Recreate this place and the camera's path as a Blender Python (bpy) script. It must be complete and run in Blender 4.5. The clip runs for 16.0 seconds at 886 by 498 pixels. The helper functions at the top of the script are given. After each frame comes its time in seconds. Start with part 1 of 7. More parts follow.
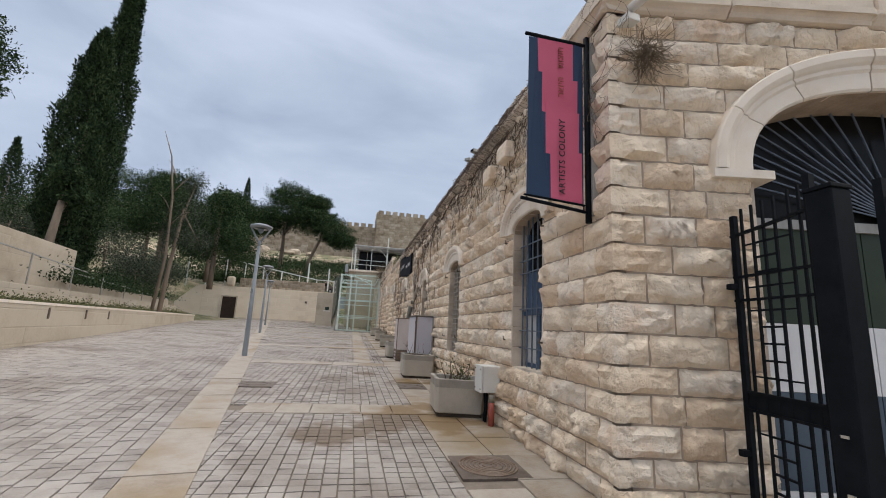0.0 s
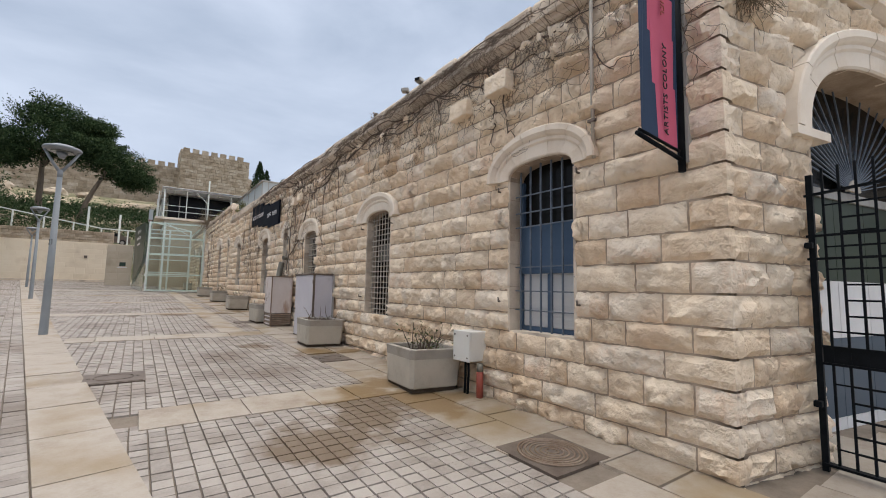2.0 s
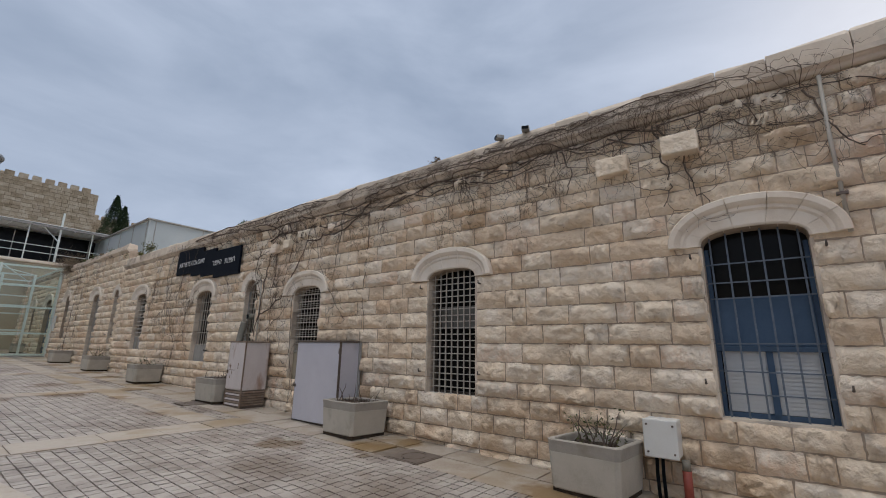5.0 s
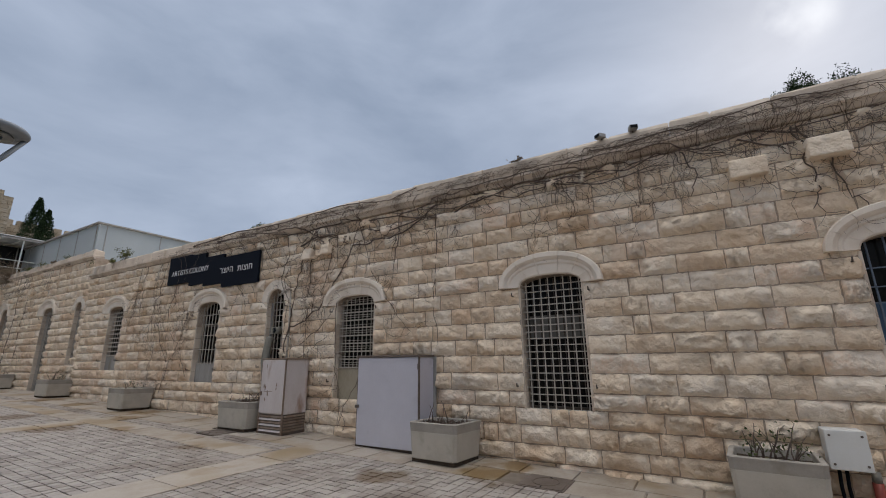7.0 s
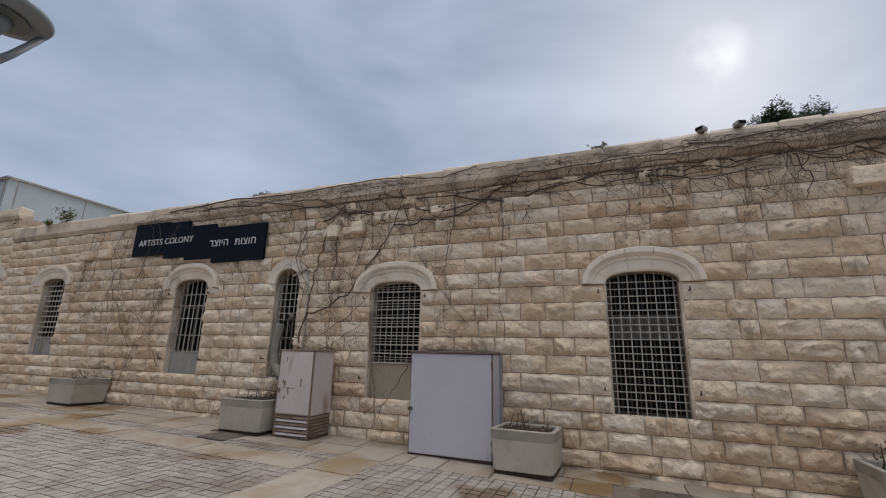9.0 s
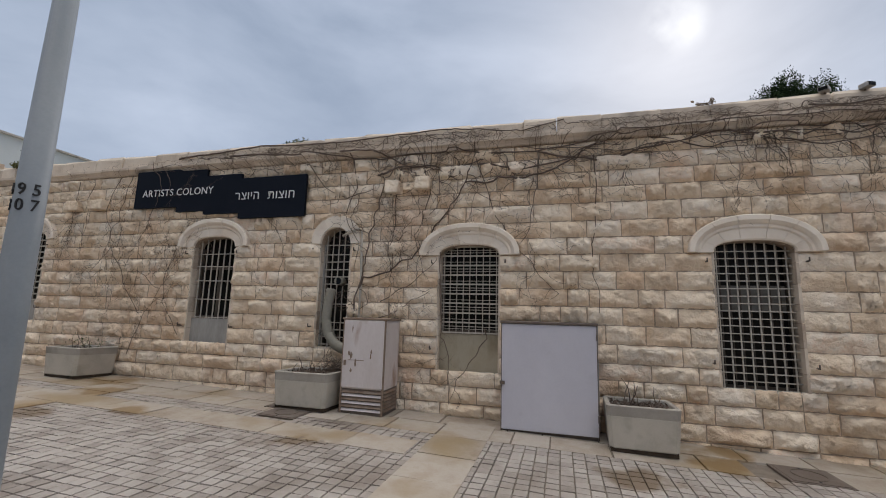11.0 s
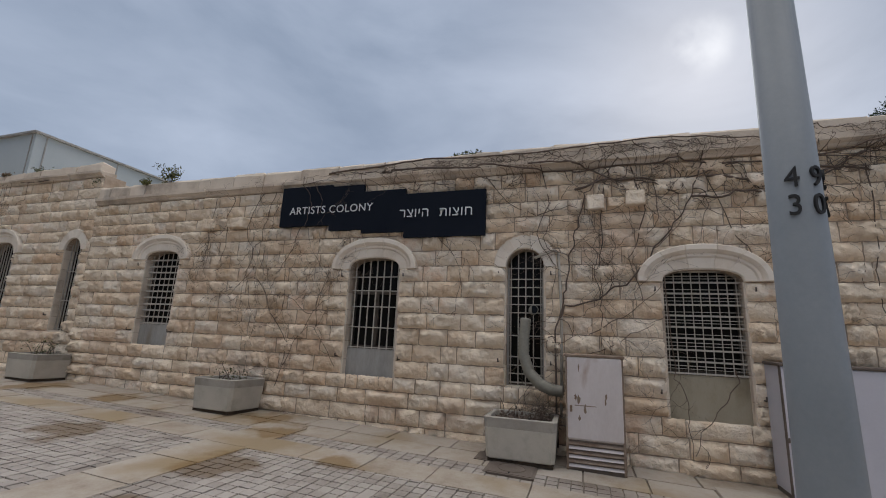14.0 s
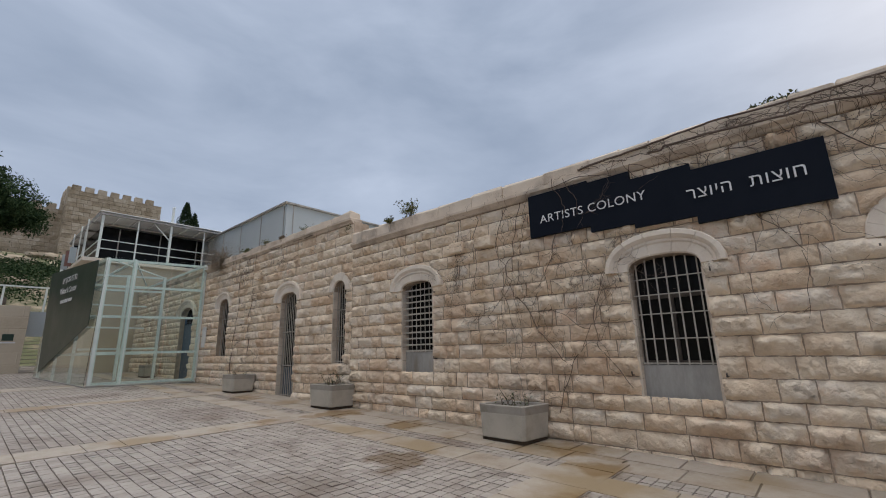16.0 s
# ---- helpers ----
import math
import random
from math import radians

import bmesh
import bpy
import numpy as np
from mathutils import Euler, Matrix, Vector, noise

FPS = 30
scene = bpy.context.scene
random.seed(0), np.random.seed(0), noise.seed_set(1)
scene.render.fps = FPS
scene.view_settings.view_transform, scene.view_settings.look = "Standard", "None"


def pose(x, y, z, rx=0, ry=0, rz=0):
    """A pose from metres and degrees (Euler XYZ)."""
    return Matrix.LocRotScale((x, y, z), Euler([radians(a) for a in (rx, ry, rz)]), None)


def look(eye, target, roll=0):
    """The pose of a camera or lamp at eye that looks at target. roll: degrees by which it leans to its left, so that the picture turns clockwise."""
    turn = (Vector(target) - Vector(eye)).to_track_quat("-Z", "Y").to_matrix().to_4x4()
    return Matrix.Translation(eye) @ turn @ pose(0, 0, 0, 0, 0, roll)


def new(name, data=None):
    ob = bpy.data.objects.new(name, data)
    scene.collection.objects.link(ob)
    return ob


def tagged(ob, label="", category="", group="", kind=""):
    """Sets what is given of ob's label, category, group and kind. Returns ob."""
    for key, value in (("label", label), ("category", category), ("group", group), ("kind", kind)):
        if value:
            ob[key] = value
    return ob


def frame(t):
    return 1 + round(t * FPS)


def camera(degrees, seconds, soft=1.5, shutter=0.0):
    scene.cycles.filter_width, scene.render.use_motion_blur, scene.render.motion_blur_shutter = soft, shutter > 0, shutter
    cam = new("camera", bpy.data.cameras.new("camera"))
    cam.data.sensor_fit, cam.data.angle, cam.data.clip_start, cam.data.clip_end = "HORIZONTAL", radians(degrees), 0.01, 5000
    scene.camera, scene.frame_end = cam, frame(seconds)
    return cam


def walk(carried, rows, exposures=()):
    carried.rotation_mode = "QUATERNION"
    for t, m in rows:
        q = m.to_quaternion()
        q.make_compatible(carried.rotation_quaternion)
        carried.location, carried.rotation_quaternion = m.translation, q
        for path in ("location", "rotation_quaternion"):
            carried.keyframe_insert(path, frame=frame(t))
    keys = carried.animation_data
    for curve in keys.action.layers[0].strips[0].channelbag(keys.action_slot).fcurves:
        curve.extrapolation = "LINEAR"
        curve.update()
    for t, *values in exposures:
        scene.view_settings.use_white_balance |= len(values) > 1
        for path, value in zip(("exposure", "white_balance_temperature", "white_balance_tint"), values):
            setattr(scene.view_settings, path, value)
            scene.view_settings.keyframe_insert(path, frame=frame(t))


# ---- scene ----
cam = camera(92.5, 16.0, soft=1.0)
METRES, EYE, TILT, LEAN, TURN = 18.0, 1.49, 0.0, 0.0, -11.6
ROWS = [
    (0.0, 0.0, 0.0, 0.0, -0.55, 10.78, -2.89),
    (0.5, -0.0238, 0.0226, 0.0003, -7.61, 8.57, -4.01),
    (1.0, -0.0479, 0.0422, 0.0016, -17.47, 5.13, -4.32),
    (1.5, -0.0757, 0.0629, 0.0026, -21.68, 5.65, -2.23),
    (2.0, -0.1049, 0.0869, 0.0027, -24.12, 5.38, -1.14),
    (2.5, -0.1314, 0.1103, 0.0047, -25.8, 6.58, -1.25),
    (3.0, -0.1582, 0.1343, 0.0062, -27.43, 7.86, 0.8),
    (3.5, -0.1824, 0.1623, 0.0084, -30.12, 10.8, -2.31),
    (6.0, -0.2803, 0.298, 0.0139, -44.7, 12.9, 1.0),
    (6.5, -0.2986, 0.3273, 0.0145, -45.69, 13.76, 0.17),
    (7.0, -0.315, 0.3584, 0.015, -47.76, 14.56, 0.57),
    (7.5, -0.3268, 0.3896, 0.0147, -50.58, 15.26, -0.01),
    (8.0, -0.3389, 0.4217, 0.0153, -54.23, 16.42, -1.15),
    (10.5, -0.3726, 0.5721, 0.0213, -61.77, 9.16, -1.19),
    (11.0, -0.3756, 0.5992, 0.0224, -63.07, 8.82, -1.61),
    (11.5, -0.3833, 0.6281, 0.0234, -62.63, 9.05, -0.5),
    (12.0, -0.3884, 0.6572, 0.0239, -61.36, 9.77, -0.43),
    (12.5, -0.3951, 0.6852, 0.0252, -59.33, 11.0, -0.83),
    (13.0, -0.3999, 0.7126, 0.0255, -59.17, 11.62, -3.49),
    (13.5, -0.4021, 0.7375, 0.0269, -59.2, 11.47, -3.25),
    (14.0, -0.4067, 0.7611, 0.0268, -60.21, 11.58, -2.5),
    (14.5, -0.4114, 0.7869, 0.026, -53.06, 12.08, 0.9),
    (15.0, -0.4165, 0.8125, 0.0261, -43.85, 12.83, 0.64),
    (15.5, -0.4234, 0.8365, 0.0263, -40.61, 13.06, 0.62),
    (16.0, -0.4298, 0.8616, 0.0269, -36.53, 13.41, 1.31),
]
EXPOSURES = [(0.0, 0.85, 6500, 10), (0.5, 0.99, 6580, 10), (1.0, 1.06, 6650, 10), (2.0, 1.03, 6650, 10), (3.0, 0.85, 6550, 10), (3.7, 0.73, 6500, 10), (5.8, 0.49, 6350, 10), (8.2, 0.41, 6350, 10),
             (10.3, 0.62, 6500, 10), (12.0, 0.51, 6400, 10), (13.0, 0.37, 6350, 10), (13.5, 0.37, 6350, 10), (14.5, 0.43, 6350, 10), (16.0, 0.53, 6400, 10)]
walk(cam, [(t, pose(0, 0, EYE, TILT, LEAN, TURN) @ pose(METRES * x, METRES * y, METRES * z, 90 + pitch, roll, yaw)) for t, x, y, z, yaw, pitch, roll in ROWS], EXPOSURES)

# ---- world, sun, exposure ----
world = bpy.data.worlds.new("overcast")
scene.world = world
world.use_nodes = True


def overcast_sky():
    nt = world.node_tree
    n, l = nt.nodes, nt.links
    n.clear()
    out = n.new("ShaderNodeOutputWorld")
    bg = n.new("ShaderNodeBackground")
    sky = n.new("ShaderNodeTexSky")
    sky.sky_type = "NISHITA"
    sky.sun_disc = False
    sky.sun_elevation = radians(33)
    sky.sun_rotation = radians(105)
    sky.air_density, sky.dust_density, sky.ozone_density = 1.0, 3.0, 1.5
    co = n.new("ShaderNodeTexCoord")
    mp = n.new("ShaderNodeMapping")
    mp.inputs["Scale"].default_value = (1.0, 1.0, 2.6)
    l.new(co.outputs["Generated"], mp.inputs["Vector"])
    cloud = n.new("ShaderNodeTexNoise")
    cloud.inputs["Scale"].default_value = 1.9
    cloud.inputs["Detail"].default_value = 7.0
    cloud.inputs["Roughness"].default_value = 0.52
    cloud.inputs["Distortion"].default_value = 0.35
    l.new(mp.outputs["Vector"], cloud.inputs["Vector"])
    ramp = n.new("ShaderNodeValToRGB")
    ramp.color_ramp.elements[0].position, ramp.color_ramp.elements[0].color = 0.34, (2.17, 2.62, 3.42, 1)
    ramp.color_ramp.elements[1].position, ramp.color_ramp.elements[1].color = 0.68, (3.48, 3.96, 4.86, 1)
    l.new(cloud.outputs["Fac"], ramp.inputs["Fac"])
    # thin cloud glows round the hidden sun
    dot = n.new("ShaderNodeVectorMath")
    dot.operation = "DOT_PRODUCT"
    nrm = n.new("ShaderNodeVectorMath")
    nrm.operation = "NORMALIZE"
    l.new(co.outputs["Generated"], nrm.inputs[0])
    l.new(nrm.outputs["Vector"], dot.inputs[0])
    dot.inputs[1].default_value = SUN_DIR
    glow = n.new("ShaderNodeMapRange")
    glow.inputs["From Min"].default_value, glow.inputs["From Max"].default_value = 0.9975, 1.0
    glow.inputs["To Min"].default_value, glow.inputs["To Max"].default_value = 0.0, 1.0
    glow.interpolation_type = "SMOOTHSTEP"
    l.new(dot.outputs["Value"], glow.inputs["Value"])
    torn = n.new("ShaderNodeTexNoise")
    torn.inputs["Scale"].default_value = 7.0
    torn.inputs["Detail"].default_value = 5.0
    l.new(co.outputs["Generated"], torn.inputs["Vector"])
    tr = n.new("ShaderNodeMapRange")
    tr.inputs["From Min"].default_value, tr.inputs["From Max"].default_value = 0.45, 0.7
    l.new(torn.outputs["Fac"], tr.inputs["Value"])
    mul = n.new("ShaderNodeMath")
    mul.operation = "MULTIPLY"
    l.new(glow.outputs["Result"], mul.inputs[0])
    l.new(tr.outputs["Result"], mul.inputs[1])
    add = n.new("ShaderNodeMix")
    add.data_type = "RGBA"
    add.inputs["B"].default_value = (5.3, 5.7, 6.3, 1)
    l.new(mul.outputs["Value"], add.inputs["Factor"])
    l.new(ramp.outputs["Color"], add.inputs["A"])
    mix = n.new("ShaderNodeMix")
    mix.data_type = "RGBA"
    mix.inputs["Factor"].default_value = 0.95
    l.new(sky.outputs["Color"], mix.inputs["A"])
    l.new(add.outputs["Result"], mix.inputs["B"])
    # an overcast sky is brightest overhead
    sep = n.new("ShaderNodeSeparateXYZ")
    l.new(nrm.outputs["Vector"], sep.inputs["Vector"])
    zen = n.new("ShaderNodeMapRange")
    zen.inputs["From Min"].default_value, zen.inputs["From Max"].default_value = 0.74, 1.0
    zen.inputs["To Min"].default_value, zen.inputs["To Max"].default_value = 0.0, 1.0
    l.new(sep.outputs["Z"], zen.inputs["Value"])
    sc = n.new("ShaderNodeMix")
    sc.data_type = "RGBA"
    sc.inputs["B"].default_value = (25.0, 23.9, 22.7, 1)
    l.new(mix.outputs["Result"], sc.inputs["A"])
    l.new(zen.outputs["Result"], sc.inputs["Factor"])
    l.new(sc.outputs["Result"], bg.inputs["Color"])
    bg.inputs["Strength"].default_value = 0.1
    l.new(bg.outputs["Background"], out.inputs["Surface"])


SUN_DIR = Vector((1.03, -0.27, 0.70)).normalized()
overcast_sky()
sun_data = bpy.data.lights.new("sun", "SUN")
sun_data.energy, sun_data.angle, sun_data.color = 0.5, radians(25), (1.0, 0.96, 0.9)
sun = new("sun", sun_data)
sun.matrix_world = look(SUN_DIR * 100, (0, 0, 0))


# ---- materials ----
def material(name, stops, scale=3.0, fine=40.0, bump=0.3, bump_dist=0.01, rough=0.85, metal=0.0, vary=0.0,
             stain=None, stain_scale=0.6, stain_cut=0.58, detail=6.0, spec=0.35, piece=0.0, stretch=(1, 1, 1), chip=0.0, chip_scale=8.0, spots=(), spot=(0.2, 0.13, 0.06), spot_mix=0.85):
    """Colour stops mixed by noise at two scales, with grain bump, stains and a per-piece shift."""
    m = bpy.data.materials.new(name)
    m.use_nodes = True
    nt = m.node_tree
    n, l = nt.nodes, nt.links
    bsdf = n["Principled BSDF"]
    geo = n.new("ShaderNodeNewGeometry")
    mp = n.new("ShaderNodeMapping")
    mp.inputs["Scale"].default_value = stretch
    l.new(geo.outputs["Position"], mp.inputs["Vector"])
    pos = mp.outputs["Vector"]
    a = n.new("ShaderNodeTexNoise")
    a.inputs["Scale"].default_value, a.inputs["Detail"].default_value, a.inputs["Roughness"].default_value = scale, detail, 0.62
    b = n.new("ShaderNodeTexNoise")
    b.inputs["Scale"].default_value, b.inputs["Detail"].default_value, b.inputs["Roughness"].default_value = fine, 5.0, 0.7
    l.new(pos, a.inputs["Vector"])
    l.new(pos, b.inputs["Vector"])
    fac = n.new("ShaderNodeMath")
    fac.operation = "MULTIPLY_ADD"
    l.new(b.outputs["Fac"], fac.inputs[0])
    fac.inputs[1].default_value = 0.35
    sub = n.new("ShaderNodeMath")
    sub.operation = "SUBTRACT"
    l.new(a.outputs["Fac"], sub.inputs[0])
    sub.inputs[1].default_value = 0.175
    l.new(sub.outputs["Value"], fac.inputs[2])
    val = fac.outputs["Value"]
    if piece:
        oi = n.new("ShaderNodeObjectInfo")
        s = n.new("ShaderNodeMath")
        s.operation = "ADD"
        l.new(oi.outputs["Random"], s.inputs[0])
        l.new(geo.outputs["Random Per Island"], s.inputs[1])
        fr = n.new("ShaderNodeMath")
        fr.operation = "FRACT"
        l.new(s.outputs["Value"], fr.inputs[0])
        ce = n.new("ShaderNodeMath")
        ce.operation = "SUBTRACT"
        l.new(fr.outputs["Value"], ce.inputs[0])
        ce.inputs[1].default_value = 0.5
        ad = n.new("ShaderNodeMath")
        ad.operation = "MULTIPLY_ADD"
        l.new(ce.outputs["Value"], ad.inputs[0])
        ad.inputs[1].default_value = piece
        l.new(val, ad.inputs[2])
        val = ad.outputs["Value"]
    ramp = n.new("ShaderNodeValToRGB")
    els = ramp.color_ramp.elements
    while len(els) < len(stops):
        els.new(0.5)
    for e, (p, c) in zip(els, stops):
        e.position, e.color = p, (*c, 1)
    l.new(val, ramp.inputs["Fac"])
    col = ramp.outputs["Color"]
    if stain:
        st = n.new("ShaderNodeTexNoise")
        st.inputs["Scale"].default_value, st.inputs["Detail"].default_value = stain_scale, 6.0
        off = n.new("ShaderNodeVectorMath")
        off.inputs[1].default_value = (17.3, 4.1, 9.7)
        l.new(pos, off.inputs[0])
        l.new(off.outputs["Vector"], st.inputs["Vector"])
        mr = n.new("ShaderNodeMapRange")
        mr.inputs["From Min"].default_value, mr.inputs["From Max"].default_value = stain_cut, stain_cut + 0.14
        mr.inputs["To Max"].default_value = 0.75
        l.new(st.outputs["Fac"], mr.inputs["Value"])
        mx = n.new("ShaderNodeMix")
        mx.data_type = "RGBA"
        l.new(mr.outputs["Result"], mx.inputs["Factor"])
        l.new(col, mx.inputs["A"])
        mx.inputs["B"].default_value = (*stain, 1)
        col = mx.outputs["Result"]
    wet = None
    if spots:
        # rust-brown wet patches where the planters drain
        last = None
        for x, y, z, r in spots:
            d = n.new("ShaderNodeVectorMath")
            d.operation = "DISTANCE"
            l.new(geo.outputs["Position"], d.inputs[0])
            d.inputs[1].default_value = (x, y, z)
            k = n.new("ShaderNodeMath")
            k.operation = "DIVIDE"
            l.new(d.outputs["Value"], k.inputs[0])
            k.inputs[1].default_value = r
            if last is not None:
                mn = n.new("ShaderNodeMath")
                mn.operation = "MINIMUM"
                l.new(last, mn.inputs[0])
                l.new(k.outputs["Value"], mn.inputs[1])
                last = mn.outputs["Value"]
            else:
                last = k.outputs["Value"]
        tn = n.new("ShaderNodeTexNoise")
        tn.inputs["Scale"].default_value, tn.inputs["Detail"].default_value = 2.6, 6.0
        l.new(geo.outputs["Position"], tn.inputs["Vector"])
        ma = n.new("ShaderNodeMath")
        ma.operation = "MULTIPLY_ADD"
        l.new(tn.outputs["Fac"], ma.inputs[0])
        ma.inputs[1].default_value = 2.6
        l.new(last, ma.inputs[2])
        mr = n.new("ShaderNodeMapRange")
        mr.inputs["From Min"].default_value, mr.inputs["From Max"].default_value = 1.75, 2.2
        mr.inputs["To Min"].default_value, mr.inputs["To Max"].default_value = spot_mix, 0.0
        l.new(ma.outputs["Value"], mr.inputs["Value"])
        mx = n.new("ShaderNodeMix")
        mx.data_type = "RGBA"
        wet = mr.outputs["Result"]
        l.new(wet, mx.inputs["Factor"])
        l.new(col, mx.inputs["A"])
        mx.inputs["B"].default_value = (*spot, 1)
        col = mx.outputs["Result"]
    l.new(col, bsdf.inputs["Base Color"])
    rr = n.new("ShaderNodeMapRange")
    rr.inputs["To Min"].default_value, rr.inputs["To Max"].default_value = max(0.03, rough - 0.12), min(1.0, rough + 0.1)
    l.new(a.outputs["Fac"], rr.inputs["Value"])
    l.new(rr.outputs["Result"], bsdf.inputs["Roughness"])
    bsdf.inputs["Metallic"].default_value = metal
    bsdf.inputs["Specular IOR Level"].default_value = spec
    if bump:
        bp = n.new("ShaderNodeBump")
        bp.inputs["Strength"].default_value, bp.inputs["Distance"].default_value = bump, bump_dist
        l.new(fac.outputs["Value"], bp.inputs["Height"])
        if chip:
            ch = n.new("ShaderNodeTexNoise")
            ch.inputs["Scale"].default_value, ch.inputs["Detail"].default_value, ch.inputs["Roughness"].default_value = chip_scale, 5.0, 0.6
            ch.inputs["Distortion"].default_value = 0.2
            l.new(pos, ch.inputs["Vector"])
            cb = n.new("ShaderNodeBump")
            cb.inputs["Strength"].default_value, cb.inputs["Distance"].default_value = 1.0, chip
            # broken facets: cells of a warped voronoi laid over the noise
            vo = n.new("ShaderNodeTexVoronoi")
            vo.inputs["Scale"].default_value = chip_scale * 0.8
            wp = n.new("ShaderNodeVectorMath")
            wp.operation = "MULTIPLY_ADD"
            l.new(ch.outputs["Color"], wp.inputs[0])
            wp.inputs[1].default_value = (0.12, 0.12, 0.12)
            l.new(pos, wp.inputs[2])
            l.new(wp.outputs["Vector"], vo.inputs["Vector"])
            hs = n.new("ShaderNodeMath")
            hs.operation = "MULTIPLY_ADD"
            l.new(vo.outputs["Distance"], hs.inputs[0])
            hs.inputs[1].default_value = -0.55
            l.new(ch.outputs["Fac"], hs.inputs[2])
            l.new(hs.outputs["Value"], cb.inputs["Height"])
            l.new(cb.outputs["Normal"], bp.inputs["Normal"])
        l.new(bp.outputs["Normal"], bsdf.inputs["Normal"])
    return m


def glass_material(name, tint, rough=0.03):
    m = bpy.data.materials.new(name)
    m.use_nodes = True
    bsdf = m.node_tree.nodes["Principled BSDF"]
    bsdf.inputs["Base Color"].default_value = (*tint, 1)
    bsdf.inputs["Roughness"].default_value = rough
    bsdf.inputs["Transmission Weight"].default_value = 1.0
    bsdf.inputs["IOR"].default_value = 1.25
    return m


SPOTS = [(x, y, 0.03 + 0.025 * y, r) for x, y, r in ((1.5, 6.35, 0.75), (1.35, 7.3, 0.5), (0.95, 7.05, 0.45), (1.85, 6.2, 0.4), (0.95, 6.55, 0.6), (1.4, 10.1, 0.5), (1.9, 10.0, 0.35), (0.5, 11.15, 0.42), (0.12, 14.92, 0.3), (1.66, 19.8, 0.55), (1.1, 19.15, 0.5),
         (-0.45, 18.77, 0.5), (0.28, 17.65, 0.3), (-0.33, 21.4, 0.55), (-1.55, 18.6, 0.3), (1.35, 25.2, 0.7), (1.42, 23.1, 0.5), (-0.2, 25.4, 0.4), (1.3, 29.5, 0.6), (0.5, 6.2, 0.8), (0.0, 5.7, 0.7))]
RUST_SPOTS = [(2.2, y, z, r) for y, z, r in ((20.3, 1.5, 0.9), (21.6, 1.15, 0.8), (16.9, 0.8, 0.5), (19.6, 2.0, 0.6), (24.6, 1.3, 0.9), (27.2, 1.6, 1.0), (11.6, 1.0, 0.4), (30.4, 2.0, 1.0), (3.9, 1.2, 0.3), (22.4, 2.6, 0.7), (18.0, 0.75, 0.5), (8.1, 3.3, 0.5), (14.4, 3.5, 0.8))]
STONE = material("rock_faced_limestone", [(0.0, (0.68, 0.49, 0.33)), (0.2, (0.77, 0.605, 0.44)), (0.45, (0.83, 0.685, 0.52)), (0.62, (0.87, 0.735, 0.575)), (0.80, (0.83, 0.72, 0.59)), (1.0, (0.80, 0.60, 0.44))],
                 scale=2.2, fine=30, bump=0.9, bump_dist=0.016, chip=0.055, chip_scale=10.0, spots=RUST_SPOTS, spot=(0.68, 0.485, 0.335), spot_mix=0.45, rough=0.92, piece=0.75, stain=(0.56, 0.39, 0.24), stain_scale=1.3, stain_cut=0.60, detail=5.0)
MORTAR = material("wall_mortar", [(0.3, (0.29, 0.22, 0.16)), (0.7, (0.50, 0.40, 0.31))], scale=4, fine=60, bump=0.5, rough=0.95)
DRESSED = material("dressed_limestone", [(0.25, (0.66, 0.56, 0.455)), (0.5, (0.77, 0.68, 0.575)), (0.8, (0.82, 0.745, 0.65))], scale=3, fine=70, bump=0.25, rough=0.85, piece=0.2)
COPING = material("weathered_coping_stone", [(0.2, (0.40, 0.32, 0.25)), (0.5, (0.62, 0.525, 0.425)), (0.8, (0.72, 0.625, 0.52))], scale=2.2, fine=40, bump=0.5, rough=0.92, piece=0.3, stain=(0.22, 0.19, 0.16), stain_scale=1.2, stain_cut=0.56)
SETT = material("grey_paving_sett", [(0.15, (0.155, 0.129, 0.112)), (0.40, (0.270, 0.237, 0.210)), (0.52, (0.328, 0.293, 0.263)), (0.75, (0.366, 0.331, 0.298))], scale=2.6, fine=45, bump=0.35, rough=0.58, piece=0.24, stain=(0.145, 0.11, 0.085), stain_scale=0.5, stain_cut=0.53, spec=0.4, spots=SPOTS, spot=(0.135, 0.092, 0.055))
SLAB = material("cream_paving_slab", [(0.2, (0.23, 0.18, 0.135)), (0.42, (0.33, 0.283, 0.232)), (0.58, (0.38, 0.335, 0.288)), (0.78, (0.33, 0.275, 0.215))], scale=3.2, fine=40, bump=0.4, rough=0.55, piece=0.26, stain=(0.235, 0.165, 0.082), stain_scale=0.8, stain_cut=0.52, spec=0.4, spots=SPOTS, spot=(0.18, 0.11, 0.042))
JOINT = material("paving_joint", [(0.3, (0.145, 0.118, 0.094)), (0.7, (0.245, 0.205, 0.165))], scale=5, fine=60, rough=0.9)
EARTH = material("dry_hillside", [(0.25, (0.16, 0.13, 0.09)), (0.45, (0.10, 0.11, 0.05)), (0.6, (0.34, 0.28, 0.20)), (0.85, (0.45, 0.39, 0.30))], scale=0.35, fine=6, bump=0.6, bump_dist=0.1, rough=0.95)
IRON = material("black_wrought_iron", [(0.3, (0.005, 0.007, 0.009)), (0.8, (0.012, 0.014, 0.018))], scale=8, fine=80, bump=0.15, bump_dist=0.002, rough=0.6, spec=0.06)
BARS = material("grey_painted_bars", [(0.3, (0.36, 0.325, 0.275)), (0.6, (0.47, 0.435, 0.38)), (0.85, (0.29, 0.215, 0.155))], scale=12, fine=90, bump=0.2, bump_dist=0.002, rough=0.65)
